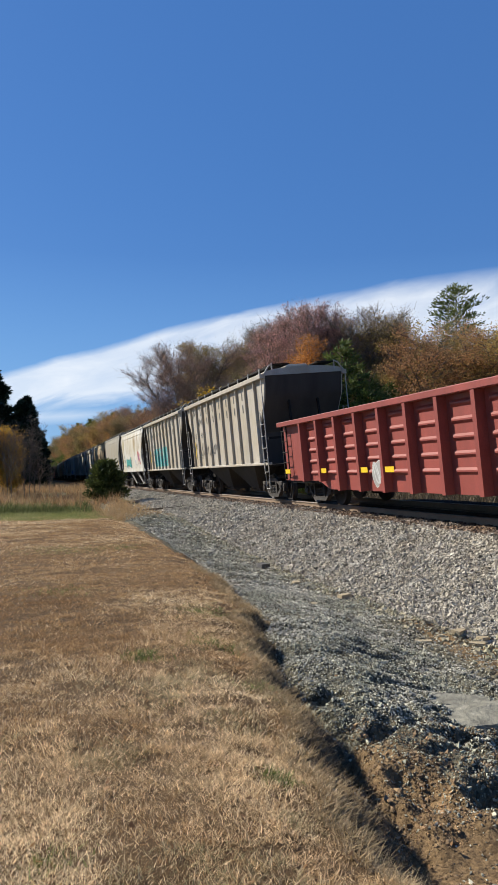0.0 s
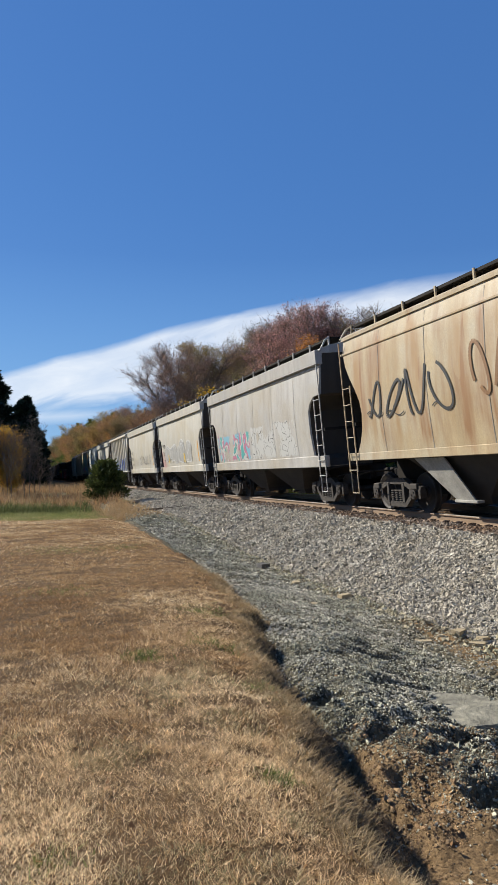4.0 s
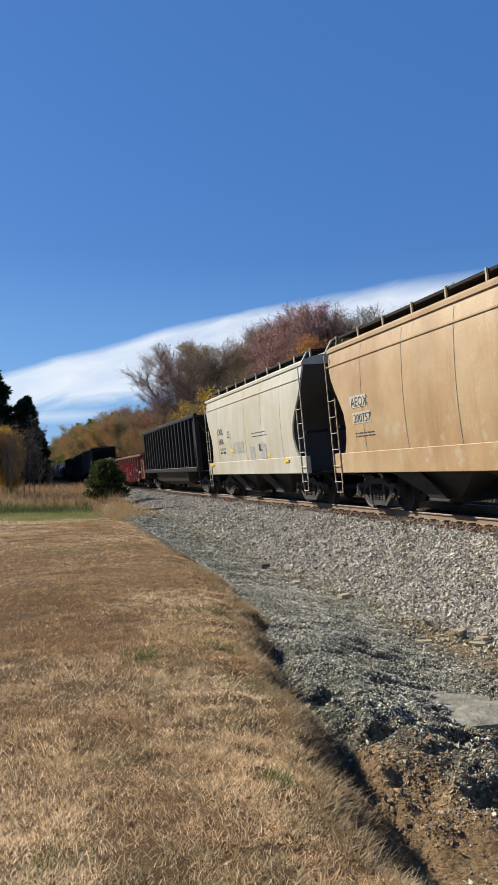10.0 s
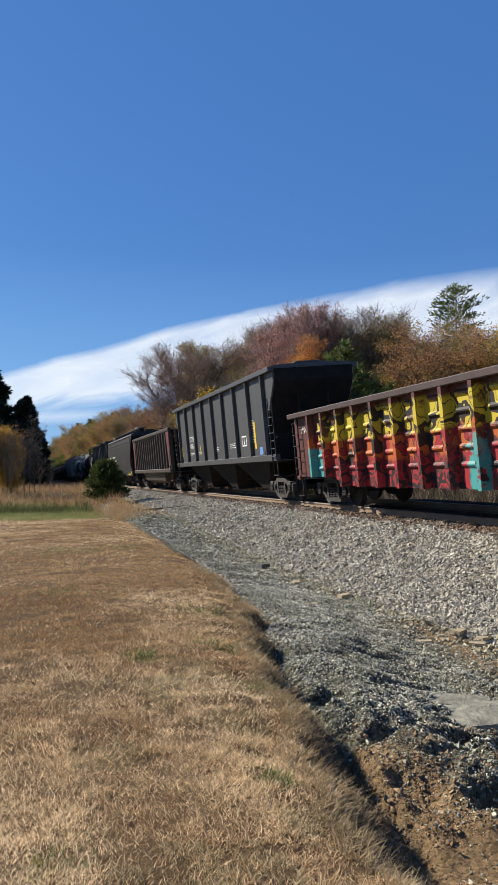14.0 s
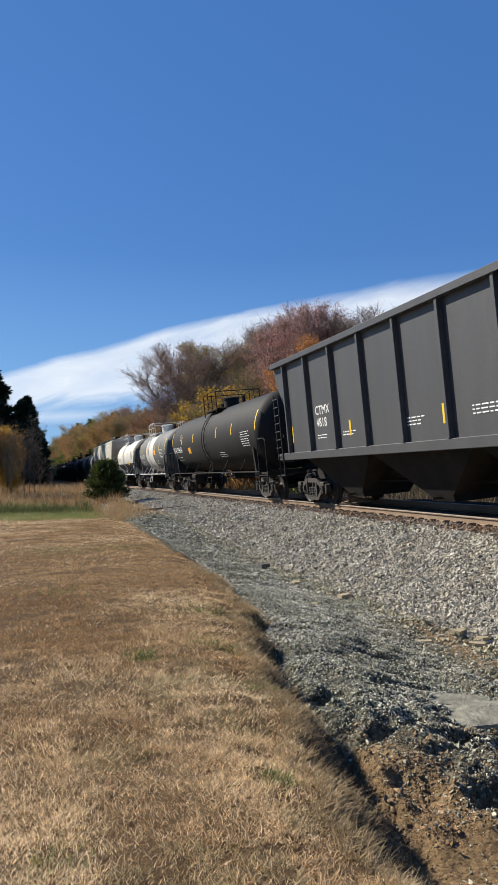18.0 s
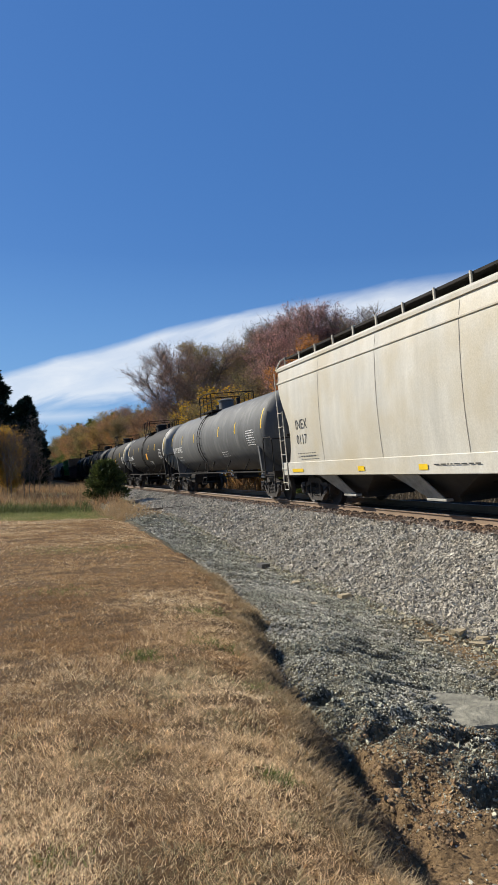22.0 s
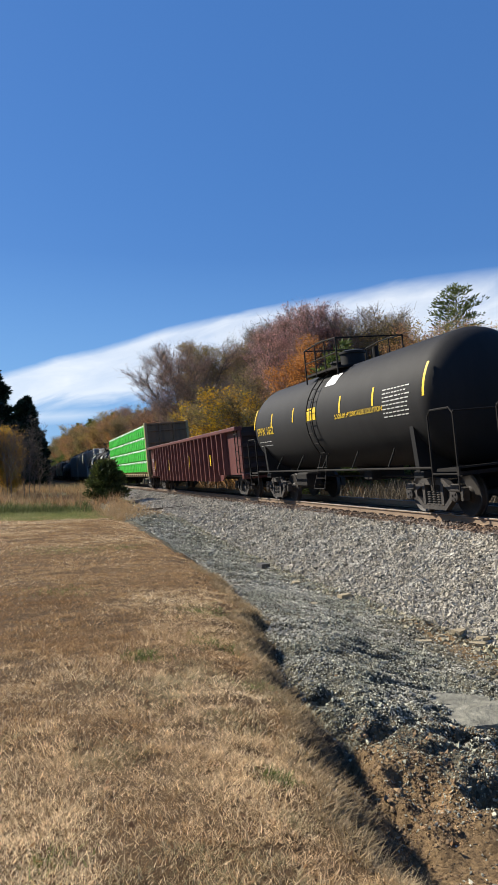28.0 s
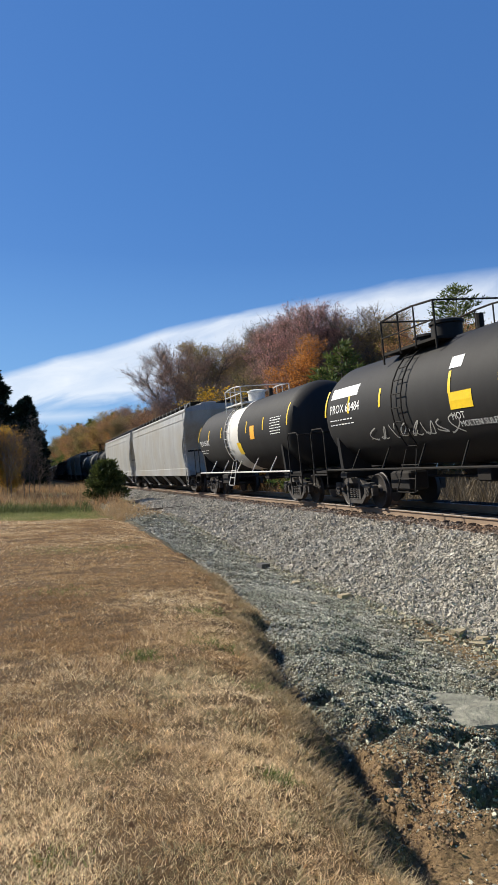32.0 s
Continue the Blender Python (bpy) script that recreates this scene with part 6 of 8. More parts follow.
def tank_car(label, L, paint, R=1.5, zc=2.58, lower=None, band=None, trim=None, tall=True, head=0.75, ladder_at=0.0, marks=True):
    car = thing("tank_car", label, "tank car", "cars of the freight train")
    trim = trim or M_STEEL
    hl = L / 2 - 0.95               # half length over the heads

    def prof(r, y0, y1):
        return [(y0, r), (y1, r)]

    def wrap(y, z, off):
        a = max(-1.5, min(1.5, (z - zc) / R))
        return (-(R + off) * math.cos(a), y, zc + (R + off) * math.sin(a))

    p = []
    for k in range(9):
        a = math.pi / 2 * k / 8
        p.append((-hl + head * (1 - math.sin(a)), max(0.02, R * math.cos(a))))
    p = list(reversed(p))
    p = [(y, r) for y, r in p]
    left = sorted(p)
    full = left + [(-y, r) for y, r in reversed(left)]
    part("shell", Shape().lathe(full, "y", 40, (0, 0, zc)), paint, car, smooth=30)
    if lower:       # a dark lower belly
        g = Shape()
        for y0, y1 in zip([-hl + head + k * (2 * (hl - head)) / 12 for k in range(12)], [-hl + head + (k + 1) * (2 * (hl - head)) / 12 for k in range(12)]):
            for k in range(14):
                a0, a1 = radians(200 + 140 * k / 14), radians(200 + 140 * (k + 1) / 14)
                q = R + 0.006
                g.add([(q * math.cos(a0), y0, zc + q * math.sin(a0)), (q * math.cos(a0), y1, zc + q * math.sin(a0)),
                       (q * math.cos(a1), y1, zc + q * math.sin(a1)), (q * math.cos(a1), y0, zc + q * math.sin(a1))], [(0, 1, 2, 3)])
        part("belly_coat", g, lower, car, smooth=30)
    if band:
        for y0, y1, mt in band:
            part("paint_band", Shape().lathe([(y0, R + 0.005), (y1, R + 0.005)], "y", 40, (0, 0, zc), cap=False), mt, car, smooth=30)
    for s in (-1, 1):
        yb = s * (L / 2 - 2.2)
        g = Shape()
        for sx in (-1, 1):
            g.prism_y([(sx * 0.5, 0.95), (sx * 1.35, 0.98), (sx * 1.42, zc - 0.55), (sx * 1.2, zc - 0.85), (sx * 0.55, zc - R + 0.1)] if sx > 0 else
                      [(sx * 0.55, zc - R + 0.1), (sx * 1.2, zc - 0.85), (sx * 1.42, zc - 0.55), (sx * 1.35, 0.98), (sx * 0.5, 0.95)], yb - 0.08, yb + 0.08)
        g.box(-1.35, 1.35, yb - 0.2, yb + 0.2, 0.85, 1.0, 0.015)
        part("saddle", g, paint, car)
        g = Shape().box(-0.28, 0.28, *sorted((s * (L / 2 - 0.5), s * (L / 2 - 4.2))), 0.75, 1.05)
        g.box(-1.45, 1.45, *sorted((s * (L / 2 - 0.45), s * (L / 2 - 1.3))), 1.0, 1.06)
        g.box(-1.5, 1.5, *sorted((s * (L / 2 - 0.45), s * (L / 2 - 0.53))), 0.92, 1.1)
        part("end_platform", g, M_STEEL, car)
        g = Shape()
        for sx in (-1, 1):
            x = sx * 1.48
            g.pipe([(x, s * (L / 2 - 0.5), 0.6), (x, s * (L / 2 - 0.5), 2.15), (x, s * (L / 2 - 0.62), 2.27), (x, s * (L / 2 - 1.3), 2.27), (x, s * (L / 2 - 1.42), 2.15), (x, s * (L / 2 - 1.42), 0.6)], 0.022)
            g.tube((x, s * (L / 2 - 0.5), 0.95), (x, s * (L / 2 - 1.42), 0.95), 0.02)
            g.tube((x, s * (L / 2 - 0.5), 0.62), (x, s * (L / 2 - 0.9), 0.62), 0.02)
            part("end_railing", g, M_STEEL, car)
            g = Shape()
        part("end_cross_rail", Shape().tube((-1.48, s * (L / 2 - 0.5), 2.2), (1.48, s * (L / 2 - 0.5), 2.2), 0.02), M_STEEL, car)
        coupler(car, L / 2, s)
        running_gear(car, s * (L / 2 - 2.15))
        # side rail along the tank, on brackets
        g = Shape().tube((s * 1.46, -L / 2 + 1.4, 1.08), (s * 1.46, L / 2 - 1.4, 1.08), 0.028)
        n = 6
        for k in range(1, n):
            y = -L / 2 + 1.4 + (L - 2.8) * k / n
            g.tube((s * 1.46, y, 1.08), (s * 1.05, y + 0.25, zc - R * 0.62), 0.02)
        part("side_rail", g, trim, car)
        # ladder up the shell and its foot
        if ladder_at is not None:
            g = Shape()
            for dy in (-0.22, 0.22):
                g.pipe([(s * -(R + 0.09) * math.cos(a) * -1, ladder_at + dy, zc + (R + 0.09) * math.sin(a)) for a in [radians(-38 + 12 * k) for k in range(10)]], 0.018)
                g.pipe([(s * 1.22, ladder_at + dy, 1.5), (s * 1.46, ladder_at + dy * 1.8, 0.55)], 0.018)
            for k in range(10):
                a = radians(-38 + 12 * k)
                g.tube((s * (R + 0.09) * math.cos(a), ladder_at - 0.22, zc + (R + 0.09) * math.sin(a)), (s * (R + 0.09) * math.cos(a), ladder_at + 0.22, zc + (R + 0.09) * math.sin(a)), 0.013, n=5)
            for z in (0.55, 0.85, 1.15):
                g.tube((s * (1.46 - (z - 0.55) * 0.25), ladder_at - 0.36, z), (s * (1.46 - (z - 0.55) * 0.25), ladder_at + 0.36, z), 0.016, n=5)
            part("ladder", g, trim, car)
    # bottom outlet and piping
    part("bottom_outlet", Shape().lathe([(zc - R - 0.3, 0.16), (zc - R - 0.1, 0.3), (zc - R + 0.1, 0.34)], "z", 12).box(-0.5, 0.5, -1.2, -0.7, 0.7, 1.05, 0.04), M_STEEL, car)
    part("brake_rigging", Shape().box(-1.2, -0.7, L / 2 - 5.4, L / 2 - 4.5, 0.55, 1.0, 0.05).tube((-0.2, -L / 2 + 3.6, 0.8), (-0.2, L / 2 - 4.5, 0.8), 0.03), M_STEEL, car)
    # top platform with railing and valve housing
    zt = zc + R
    g = Shape()
    hx, hy = 1.05, 1.15
    for sx in (-1, 1):
        g.box(*sorted((sx * 0.55, sx * hx)), ladder_at - hy if ladder_at is not None else -hy, (ladder_at or 0) + hy, zt - 0.14, zt - 0.08)
    part("platform", g, trim, car)
    g = Shape()
    y0 = ladder_at or 0.0
    z1 = zt + (0.68 if tall else 0.55)
    for sx in (-1, 1):
        g.pipe([(sx * hx, y0 - hy, zt - 0.35), (sx * hx, y0 - hy, z1), (sx * hx, y0 - 0.3, z1 + 0.06), (sx * hx, y0 + 0.3, z1 + 0.06), (sx * hx, y0 + hy, z1), (sx * hx, y0 + hy, zt - 0.35)], 0.024)
        g.tube((sx * hx, y0 - hy, zt + 0.28), (sx * hx, y0 + hy, zt + 0.28), 0.018)
        for dy in (-0.35, 0.35):
            g.tube((sx * hx, y0 + dy, zt - 0.2), (sx * hx, y0 + dy, z1 + 0.05), 0.02)
    for dy in (-hy, hy):
        g.tube((-hx, y0 + dy, z1), (hx, y0 + dy, z1), 0.02)
    part("platform_railing", g, trim, car)
    g = Shape().lathe([(zt - 0.15, 0.36), (zt + 0.35, 0.36), (zt + 0.37, 0.4), (zt + 0.43, 0.4), (zt + 0.48, 0.25)], "z", 18, (0, y0, 0))
    part("valve_housing", g, trim if trim != M_STEEL else paint, car, smooth=40)
    part("manway", Shape().lathe([(zt - 0.1, 0.3), (zt + 0.2, 0.3), (zt + 0.22, 0.34), (zt + 0.28, 0.3)], "z", 16, (0, y0 + 0.85, 0)).tube((0.4, y0 - 0.7, zt - 0.1), (0.4, y0 - 0.7, zt + 0.45), 0.09, n=10), M_STEEL, car)
    if marks:
        ys = [hl - 0.55, hl * 0.62, hl * 0.30, -hl * 0.25, -hl * 0.55, -hl + 0.55]
        for y in ys:
            h = 0.75 if abs(y) > hl - 1 else 0.45
            bars(car, [(y, zc + 0.05, 0.09, h)], M_YELLOW, wrap)
    return car, wrap, hl


# ---- paints of the cars ----
def paint(name, c, **k):
    o = dict(rough=0.5, var=0.26, scale=1.4, streak=True, grime=tuple(v * 0.45 for v in c), grime_amount=0.5, bump=0.08, bump_scale=30)
    if sum(c) > 0.9:        # pale paint shows dust and rust wash
        o.update(var=0.22, grime_amount=0.65, tint=(c[0] * 0.86, c[1] * 0.79, c[2] * 0.66))
    o.update(k)
    lift = o.pop("lift", 0.0)
    if "zones" in o:
        o["zones"] = [(a, b, z0 + lift, z1 + lift, *rest) for a, b, z0, z1, *rest in o["zones"]]
    if o["grime"]:
        o["grime"] = tuple(v * 0.64 for v in o["grime"])
    if "tint" in o:
        o["tint"] = tuple(v * 0.64 for v in o["tint"])
    return surface(name, tuple(v * 0.64 for v in c), **o)


C_MM = paint("warm_grey_paint", (0.66, 0.60, 0.50), grime=(0.42, 0.36, 0.28))
TEAL, PINK, SKY, PURP_, MINT_, RED_, YEL_, ORA_, INK, PALE, BLUE_ = ((0.045, 0.29, 0.28), (0.40, 0.13, 0.21), (0.16, 0.34, 0.43), (0.12, 0.05, 0.2), (0.24, 0.36, 0.25),
    (0.30, 0.018, 0.024), (0.50, 0.39, 0.03), (0.42, 0.10, 0.02), (0.012, 0.012, 0.012), (0.42, 0.42, 0.40), (0.08, 0.12, 0.34))
RUSTY, RUSTY2 = (0.24, 0.15, 0.05), (0.32, 0.25, 0.11)
C_WHITE = paint("soiled_white_paint", (0.94, 0.93, 0.86), lift=0.28, grime=(0.45, 0.33, 0.18), grime_amount=0.5,
                zones=[(6.0, -6.0, 2.7, 3.7, 0.4, 0.42, 1.5, [RUSTY2, RUSTY], None), (-3.3, -4.4, 1.6, 2.5, 0.08, 0.6, 2.4, [PURP_, ORA_, PINK], RED_), (-2.0, -2.6, 1.5, 1.9, 0.08, 0.5, 3.0, [BLUE_, PALE], None)])
C_MM2 = paint("warm_grey_sprayed_paint", (0.66, 0.60, 0.50), lift=0.28, grime=(0.42, 0.36, 0.28), zones=[(2.9, -1.2, 1.3, 2.4, 0.06, 0.72, 1.5, [TEAL, TEAL, (0.09, 0.42, 0.40)], PINK)])
C_MM3 = paint("warm_grey_blue_tagged_paint", (0.90, 0.85, 0.74), lift=0.28, grime=(0.42, 0.36, 0.28), zones=[(3.9, -2.6, 1.2, 1.75, 0.2, 0.7, 1.5, [BLUE_, SKY], None)])
C_HIPART = paint("pale_grey_sprayed_paint", (0.60, 0.58, 0.54), lift=0.28, grime=(0.33, 0.29, 0.24), zones=[(5.0, 0.6, 1.3, 2.3, 0.06, 0.62, 1.6, [TEAL, PALE, PINK, SKY], (0.12, 0.12, 0.12)), (0.4, -4.0, 1.3, 2.4, 0.05, 0.66, 1.3, [PALE, (0.42, 0.42, 0.40), PALE], INK)])
C_OFF0 = paint("off_white_sprayed_paint", (0.70, 0.675, 0.595), lift=0.28, grime=(0.52, 0.47, 0.39), zones=[(5.0, 4.0, 1.3, 2.0, 0.2, 0.7, 1.4, [(0.36, 0.19, 0.18)], None)])
C_OFF2 = paint("off_white_tagged_paint", (0.70, 0.675, 0.595), lift=0.28, grime=(0.52, 0.47, 0.39), zones=[(0.6, -1.8, 1.3, 2.1, 0.1, 0.5, 2.0, [SKY, YEL_, PALE], (0.3, 0.3, 0.3))])
C_LGREY = paint("pale_grey_paint", (0.56, 0.54, 0.48), lift=0.28, grime=(0.33, 0.27, 0.2), zones=[(6.0, -6.0, 2.4, 3.7, 0.4, 0.45, 1.0, [(0.27, 0.23, 0.17), (0.30, 0.25, 0.17)], None)])
C_TAN = paint("tan_paint", (0.60, 0.47, 0.28), lift=0.28, grime=(0.35, 0.2, 0.1), tint=(0.63, 0.56, 0.42), zones=[(6.5, -6.5, 1.6, 3.7, 0.4, 0.42, 1.3, [(0.30, 0.19, 0.09), (0.24, 0.13, 0.06)], None)])
C_OFF = paint("off_white_paint", (0.70, 0.675, 0.595), grime=(0.52, 0.47, 0.39))
C_PURE = paint("clean_white_paint", (0.67, 0.70, 0.66), grime=(0.5, 0.52, 0.48), grime_amount=0.35, tint=(0.64, 0.66, 0.60), var=0.1)
C_MINT = paint("tan_and_green_paint", (0.60, 0.47, 0.30), lift=0.28, grime=(0.5, 0.3, 0.12), grime_amount=0.5,
               zones=[(4.6, -4.4, 1.5, 3.5, 0.28, 0.56, 0.55, [MINT_, (0.28, 0.36, 0.27)], None), (-3.8, -6.5, 2.0, 4.0, 0.4, 0.75, 0.6, [(0.36, 0.17, 0.06), (0.42, 0.22, 0.08)], None),
                      (4.2, 0.3, 1.32, 2.0, 0.2, 0.45, 3.2, [PINK, PALE], None), (-0.1, -4.4, 1.35, 2.4, 0.2, 0.45, 3.0, [SKY, PALE, SKY], None), (6.1, 5.2, 2.6, 3.6, 0.06, 0.7, 2.4, [SKY, PALE], SKY)])
C_ORANGE = paint("faded_orange_paint", (0.56, 0.36, 0.17), grime=(0.42, 0.21, 0.09), tint=(0.66, 0.48, 0.27), zones=[(3.0, -3.6, 1.3, 2.0, 0.22, 0.45, 2.6, [(0.40, 0.32, 0.2), (0.38, 0.24, 0.14)], None)])
C_CREAM = paint("cream_paint", (0.70, 0.66, 0.54), grime=(0.5, 0.45, 0.35), grime_amount=0.3)
C_INEX = paint("ivory_paint", (0.79, 0.76, 0.66), grime=(0.55, 0.5, 0.4), grime_amount=0.15)
C_GREY = paint("mid_grey_paint", (0.47, 0.47, 0.46), grime=(0.3, 0.3, 0.3), grime_amount=0.3)
C_HGREY = paint("smooth_charcoal_paint", (0.105, 0.105, 0.108), grime=(0.07, 0.068, 0.066), grime_amount=0.25, var=0.15, spec=0.4, rough=0.45)
C_BLACK = paint("worn_black_paint", (0.034, 0.032, 0.031), grime=(0.055, 0.05, 0.045), grime_amount=0.45, spec=0.3)
C_BROWNBLACK = paint("sooty_brown_paint", (0.085, 0.062, 0.05), grime=(0.04, 0.028, 0.022), grime_amount=0.5)
C_RED = paint("red_oxide_paint", (0.40, 0.085, 0.065), grime=(0.22, 0.07, 0.05), grime_amount=0.4)
C_RED2S = paint("brown_red_sprayed_paint", (0.29, 0.098, 0.062), grime=(0.12, 0.05, 0.035), grime_amount=0.75, zones=[(4.4, -4.8, 0.5, 1.95, 0.07, 0.80, 1.0, [RED_, RED_, (0.42, 0.03, 0.035)], PALE), (-5.6, -6.6, 1.3, 2.1, 0.1, 0.4, 2.2, [PALE], None)])
C_CHORD = paint("sooty_brown_chord", (0.10, 0.06, 0.05), grime=(0.04, 0.03, 0.025), grime_amount=0.6)
DARKRED = (0.10, 0.022, 0.02)
C_RED3S = paint("dark_red_sprayed_paint", (0.16, 0.05, 0.042), grime=(0.05, 0.025, 0.02), grime_amount=0.7,
                zones=[(9.0, -8.6, 0.5, 1.5, 0.09, 0.85, 2.0, [RED_, DARKRED, RED_, INK, RED_], INK), (9.0, -8.4, 1.35, 2.0, 0.1, 0.72, 1.7, [ORA_, RED_, ORA_, INK], INK), (8.6, -7.6, 1.9, 2.5, 0.08, 0.8, 1.4, [YEL_, YEL_, INK, YEL_, YEL_], INK),
                       (9.3, 8.5, 0.9, 1.7, 0.06, 0.9, 2.0, [TEAL], INK), (-6.9, -8.7, 0.75, 2.4, 0.06, 0.75, 1.7, [TEAL, (0.04, 0.25, 0.24), TEAL], INK), (1.5, 0.9, 0.6, 1.7, 0.06, 0.6, 2.0, [TEAL], INK), (-1.2, -1.8, 0.6, 1.2, 0.06, 0.8, 2.0, [TEAL, PALE], INK)])
C_RED3 = paint("dark_red_paint", (0.19, 0.055, 0.045), grime=(0.08, 0.03, 0.025), grime_amount=0.5)
C_TBLACK = paint("satin_black_tank_paint", (0.027, 0.026, 0.026), rough=0.68, spec=0.2, grime=(0.038, 0.036, 0.033), grime_amount=0.4)
C_DARKHEAD = paint("soot_blackened_white_paint", (0.10, 0.095, 0.09), rough=0.75, grime=(0.03, 0.028, 0.026), grime_amount=0.7)
C_HEAD = paint("pale_grey_head_paint", (0.40, 0.40, 0.38), rough=0.55)
C_TGREY = paint("slate_grey_tank_paint", (0.15, 0.155, 0.155), rough=0.66, spec=0.3, grime=(0.33, 0.33, 0.32), grime_amount=0.6)
C_TWHITE = paint("white_tank_paint", (0.95, 0.94, 0.90), rough=0.5, grime=(0.6, 0.52, 0.4), grime_amount=0.4, tint=(0.88, 0.83, 0.72), var=0.1)
C_BULK = paint("ochre_bulkhead_paint", (0.56, 0.42, 0.20), grime=(0.25, 0.14, 0.05))
C_BULKIN = paint("dark_weathered_bulkhead", (0.30, 0.16, 0.06), grime=(0.07, 0.05, 0.03), grime_amount=0.6)
C_GWRAP = surface("green_lumber_wrap", (0.026, 0.42, 0.026), 0.4, 0, 0.35, 3.0, tint=(0.045, 0.50, 0.05), bump=1.0, bump_scale=4)
C_WWRAP = surface("white_lumber_wrap", (0.70, 0.76, 0.70), 0.4, 0, 0.1, 3, bump=0.3, bump_scale=8)
C_PALEGREEN = surface("pale_green_print", (0.11, 0.50, 0.11), 0.5, 0, 0.2, 3, bump=0)
C_STRAP = surface("dark_strap", (0.02, 0.06, 0.025), 0.5, 0, 0.1, 4, bump=0)
C_WOOD = surface("sawn_lumber_ends", (0.48, 0.34, 0.18), 0.8, 0, 0.3, 9)
C_FADED = surface("faded_cream_lettering", (0.40, 0.30, 0.22), 0.7, 0, 0.3, 9, grime=(0.16, 0.07, 0.05), grime_amount=0.4, bump=0)
C_TEAL = surface("teal_spray", (0.078, 0.374, 0.343), 0.5, 0, 0.3, 3, bump=0)
C_DTEAL = surface("dark_teal_spray", (0.02, 0.13, 0.13), 0.5, 0, 0.3, 3, bump=0)
C_SPALE = surface("pale_grey_spray", (0.33, 0.325, 0.305), 0.5, 0, 0.2, 3, bump=0)
M_SPRAYWHITE = surface("white_spray", (0.50, 0.50, 0.48), 0.5, 0, 0.2, 3, bump=0)
C_SPINK = surface("pink_spray", (0.42, 0.11, 0.2), 0.5, 0, 0.25, 3, bump=0)
C_SSKY = surface("sky_blue_spray", (0.12, 0.29, 0.42), 0.5, 0, 0.25, 3, bump=0)
C_SRED = surface("red_spray", (0.328, 0.016, 0.023), 0.5, 0, 0.25, 3, bump=0)
C_SORA = surface("orange_spray", (0.546, 0.156, 0.023), 0.5, 0, 0.25, 3, bump=0)
C_SGREY = surface("grey_spray", (0.10, 0.10, 0.10), 0.5, 0, 0.2, 3, bump=0)
C_SBLUE = surface("blue_spray", (0.05, 0.09, 0.30), 0.5, 0, 0.2, 3, bump=0)
C_SBRN = surface("brown_spray", (0.2, 0.11, 0.05), 0.5, 0, 0.2, 3, bump=0)

TRAIN = []          # (car, distance of its centre along the train)
CARGO = []


def settled(mid):
    """Where a car's centre rides: the couplings are stretched or pushed in along the train."""
    return mid - float(np.interp(mid, [14, 30, 192, 206, 222, 240, 262, 281, 335, 352, 400, 421, 440, 477, 508, 527, 551, 570], [0.65, 0.75, 0.75, 0.3, 0.45, 0.55, 0.9, 0.85, 0.85, 0.5, 0.6, 0.3, 0.5, 0.4, -0.4, 0.0, 0.4, 0.05]))


def join_train(car, front, rear):
    mid = settled(0.5 * (front + rear))
    TRAIN.append((car, mid))
    car.matrix_basis = on_track(mid)


def zigzag(car, wrap, y, z):
    """A heavy zigzag mark, half a metre wide."""
    pts = [(y + 0.40, z - 0.04), (y + 0.19, z + 0.26), (y, z + 0.04), (y - 0.21, z + 0.3), (y - 0.40, z - 0.02)]
    g = Shape()
    for (a, b_), (c_, d_) in zip(pts, pts[1:]):
        g.add([wrap(a, b_, 0.008), wrap(a, b_ + 0.14, 0.008), wrap(c_, d_ + 0.14, 0.008), wrap(c_, d_, 0.008)], [(3, 2, 1, 0)])
    part("zigzag_mark", g, M_DARKMARK, car)


def spaced_marks(car, wrap, b, z1, z2):
    """Widely spaced railway name in plain blocks, one to a panel, in two staggered rows, each row led by a zigzag."""
    gap = (2 * b - 2.1) / 9
    zigzag(car, wrap, b - 1.05 - gap * 0.5, z1 - 0.03)
    zigzag(car, wrap, b - 1.05 - gap * 1.5, z2 - 0.03)
    for k in range(1, 8):
        y = b - 1.05 - gap * (k + 0.5)
        bars(car, [(y + 0.06, z1, 0.12, 0.3)], M_DARKMARK, wrap)
        if k > 1:
            bars(car, [(y + 0.06, z2, 0.12, 0.3)], M_DARKMARK, wrap)


RN = random.Random(77)


def load_limit(car, wrap, y, z, mat):
    bars(car, small_print(y, z, 0.9, 2, RN), mat, wrap)


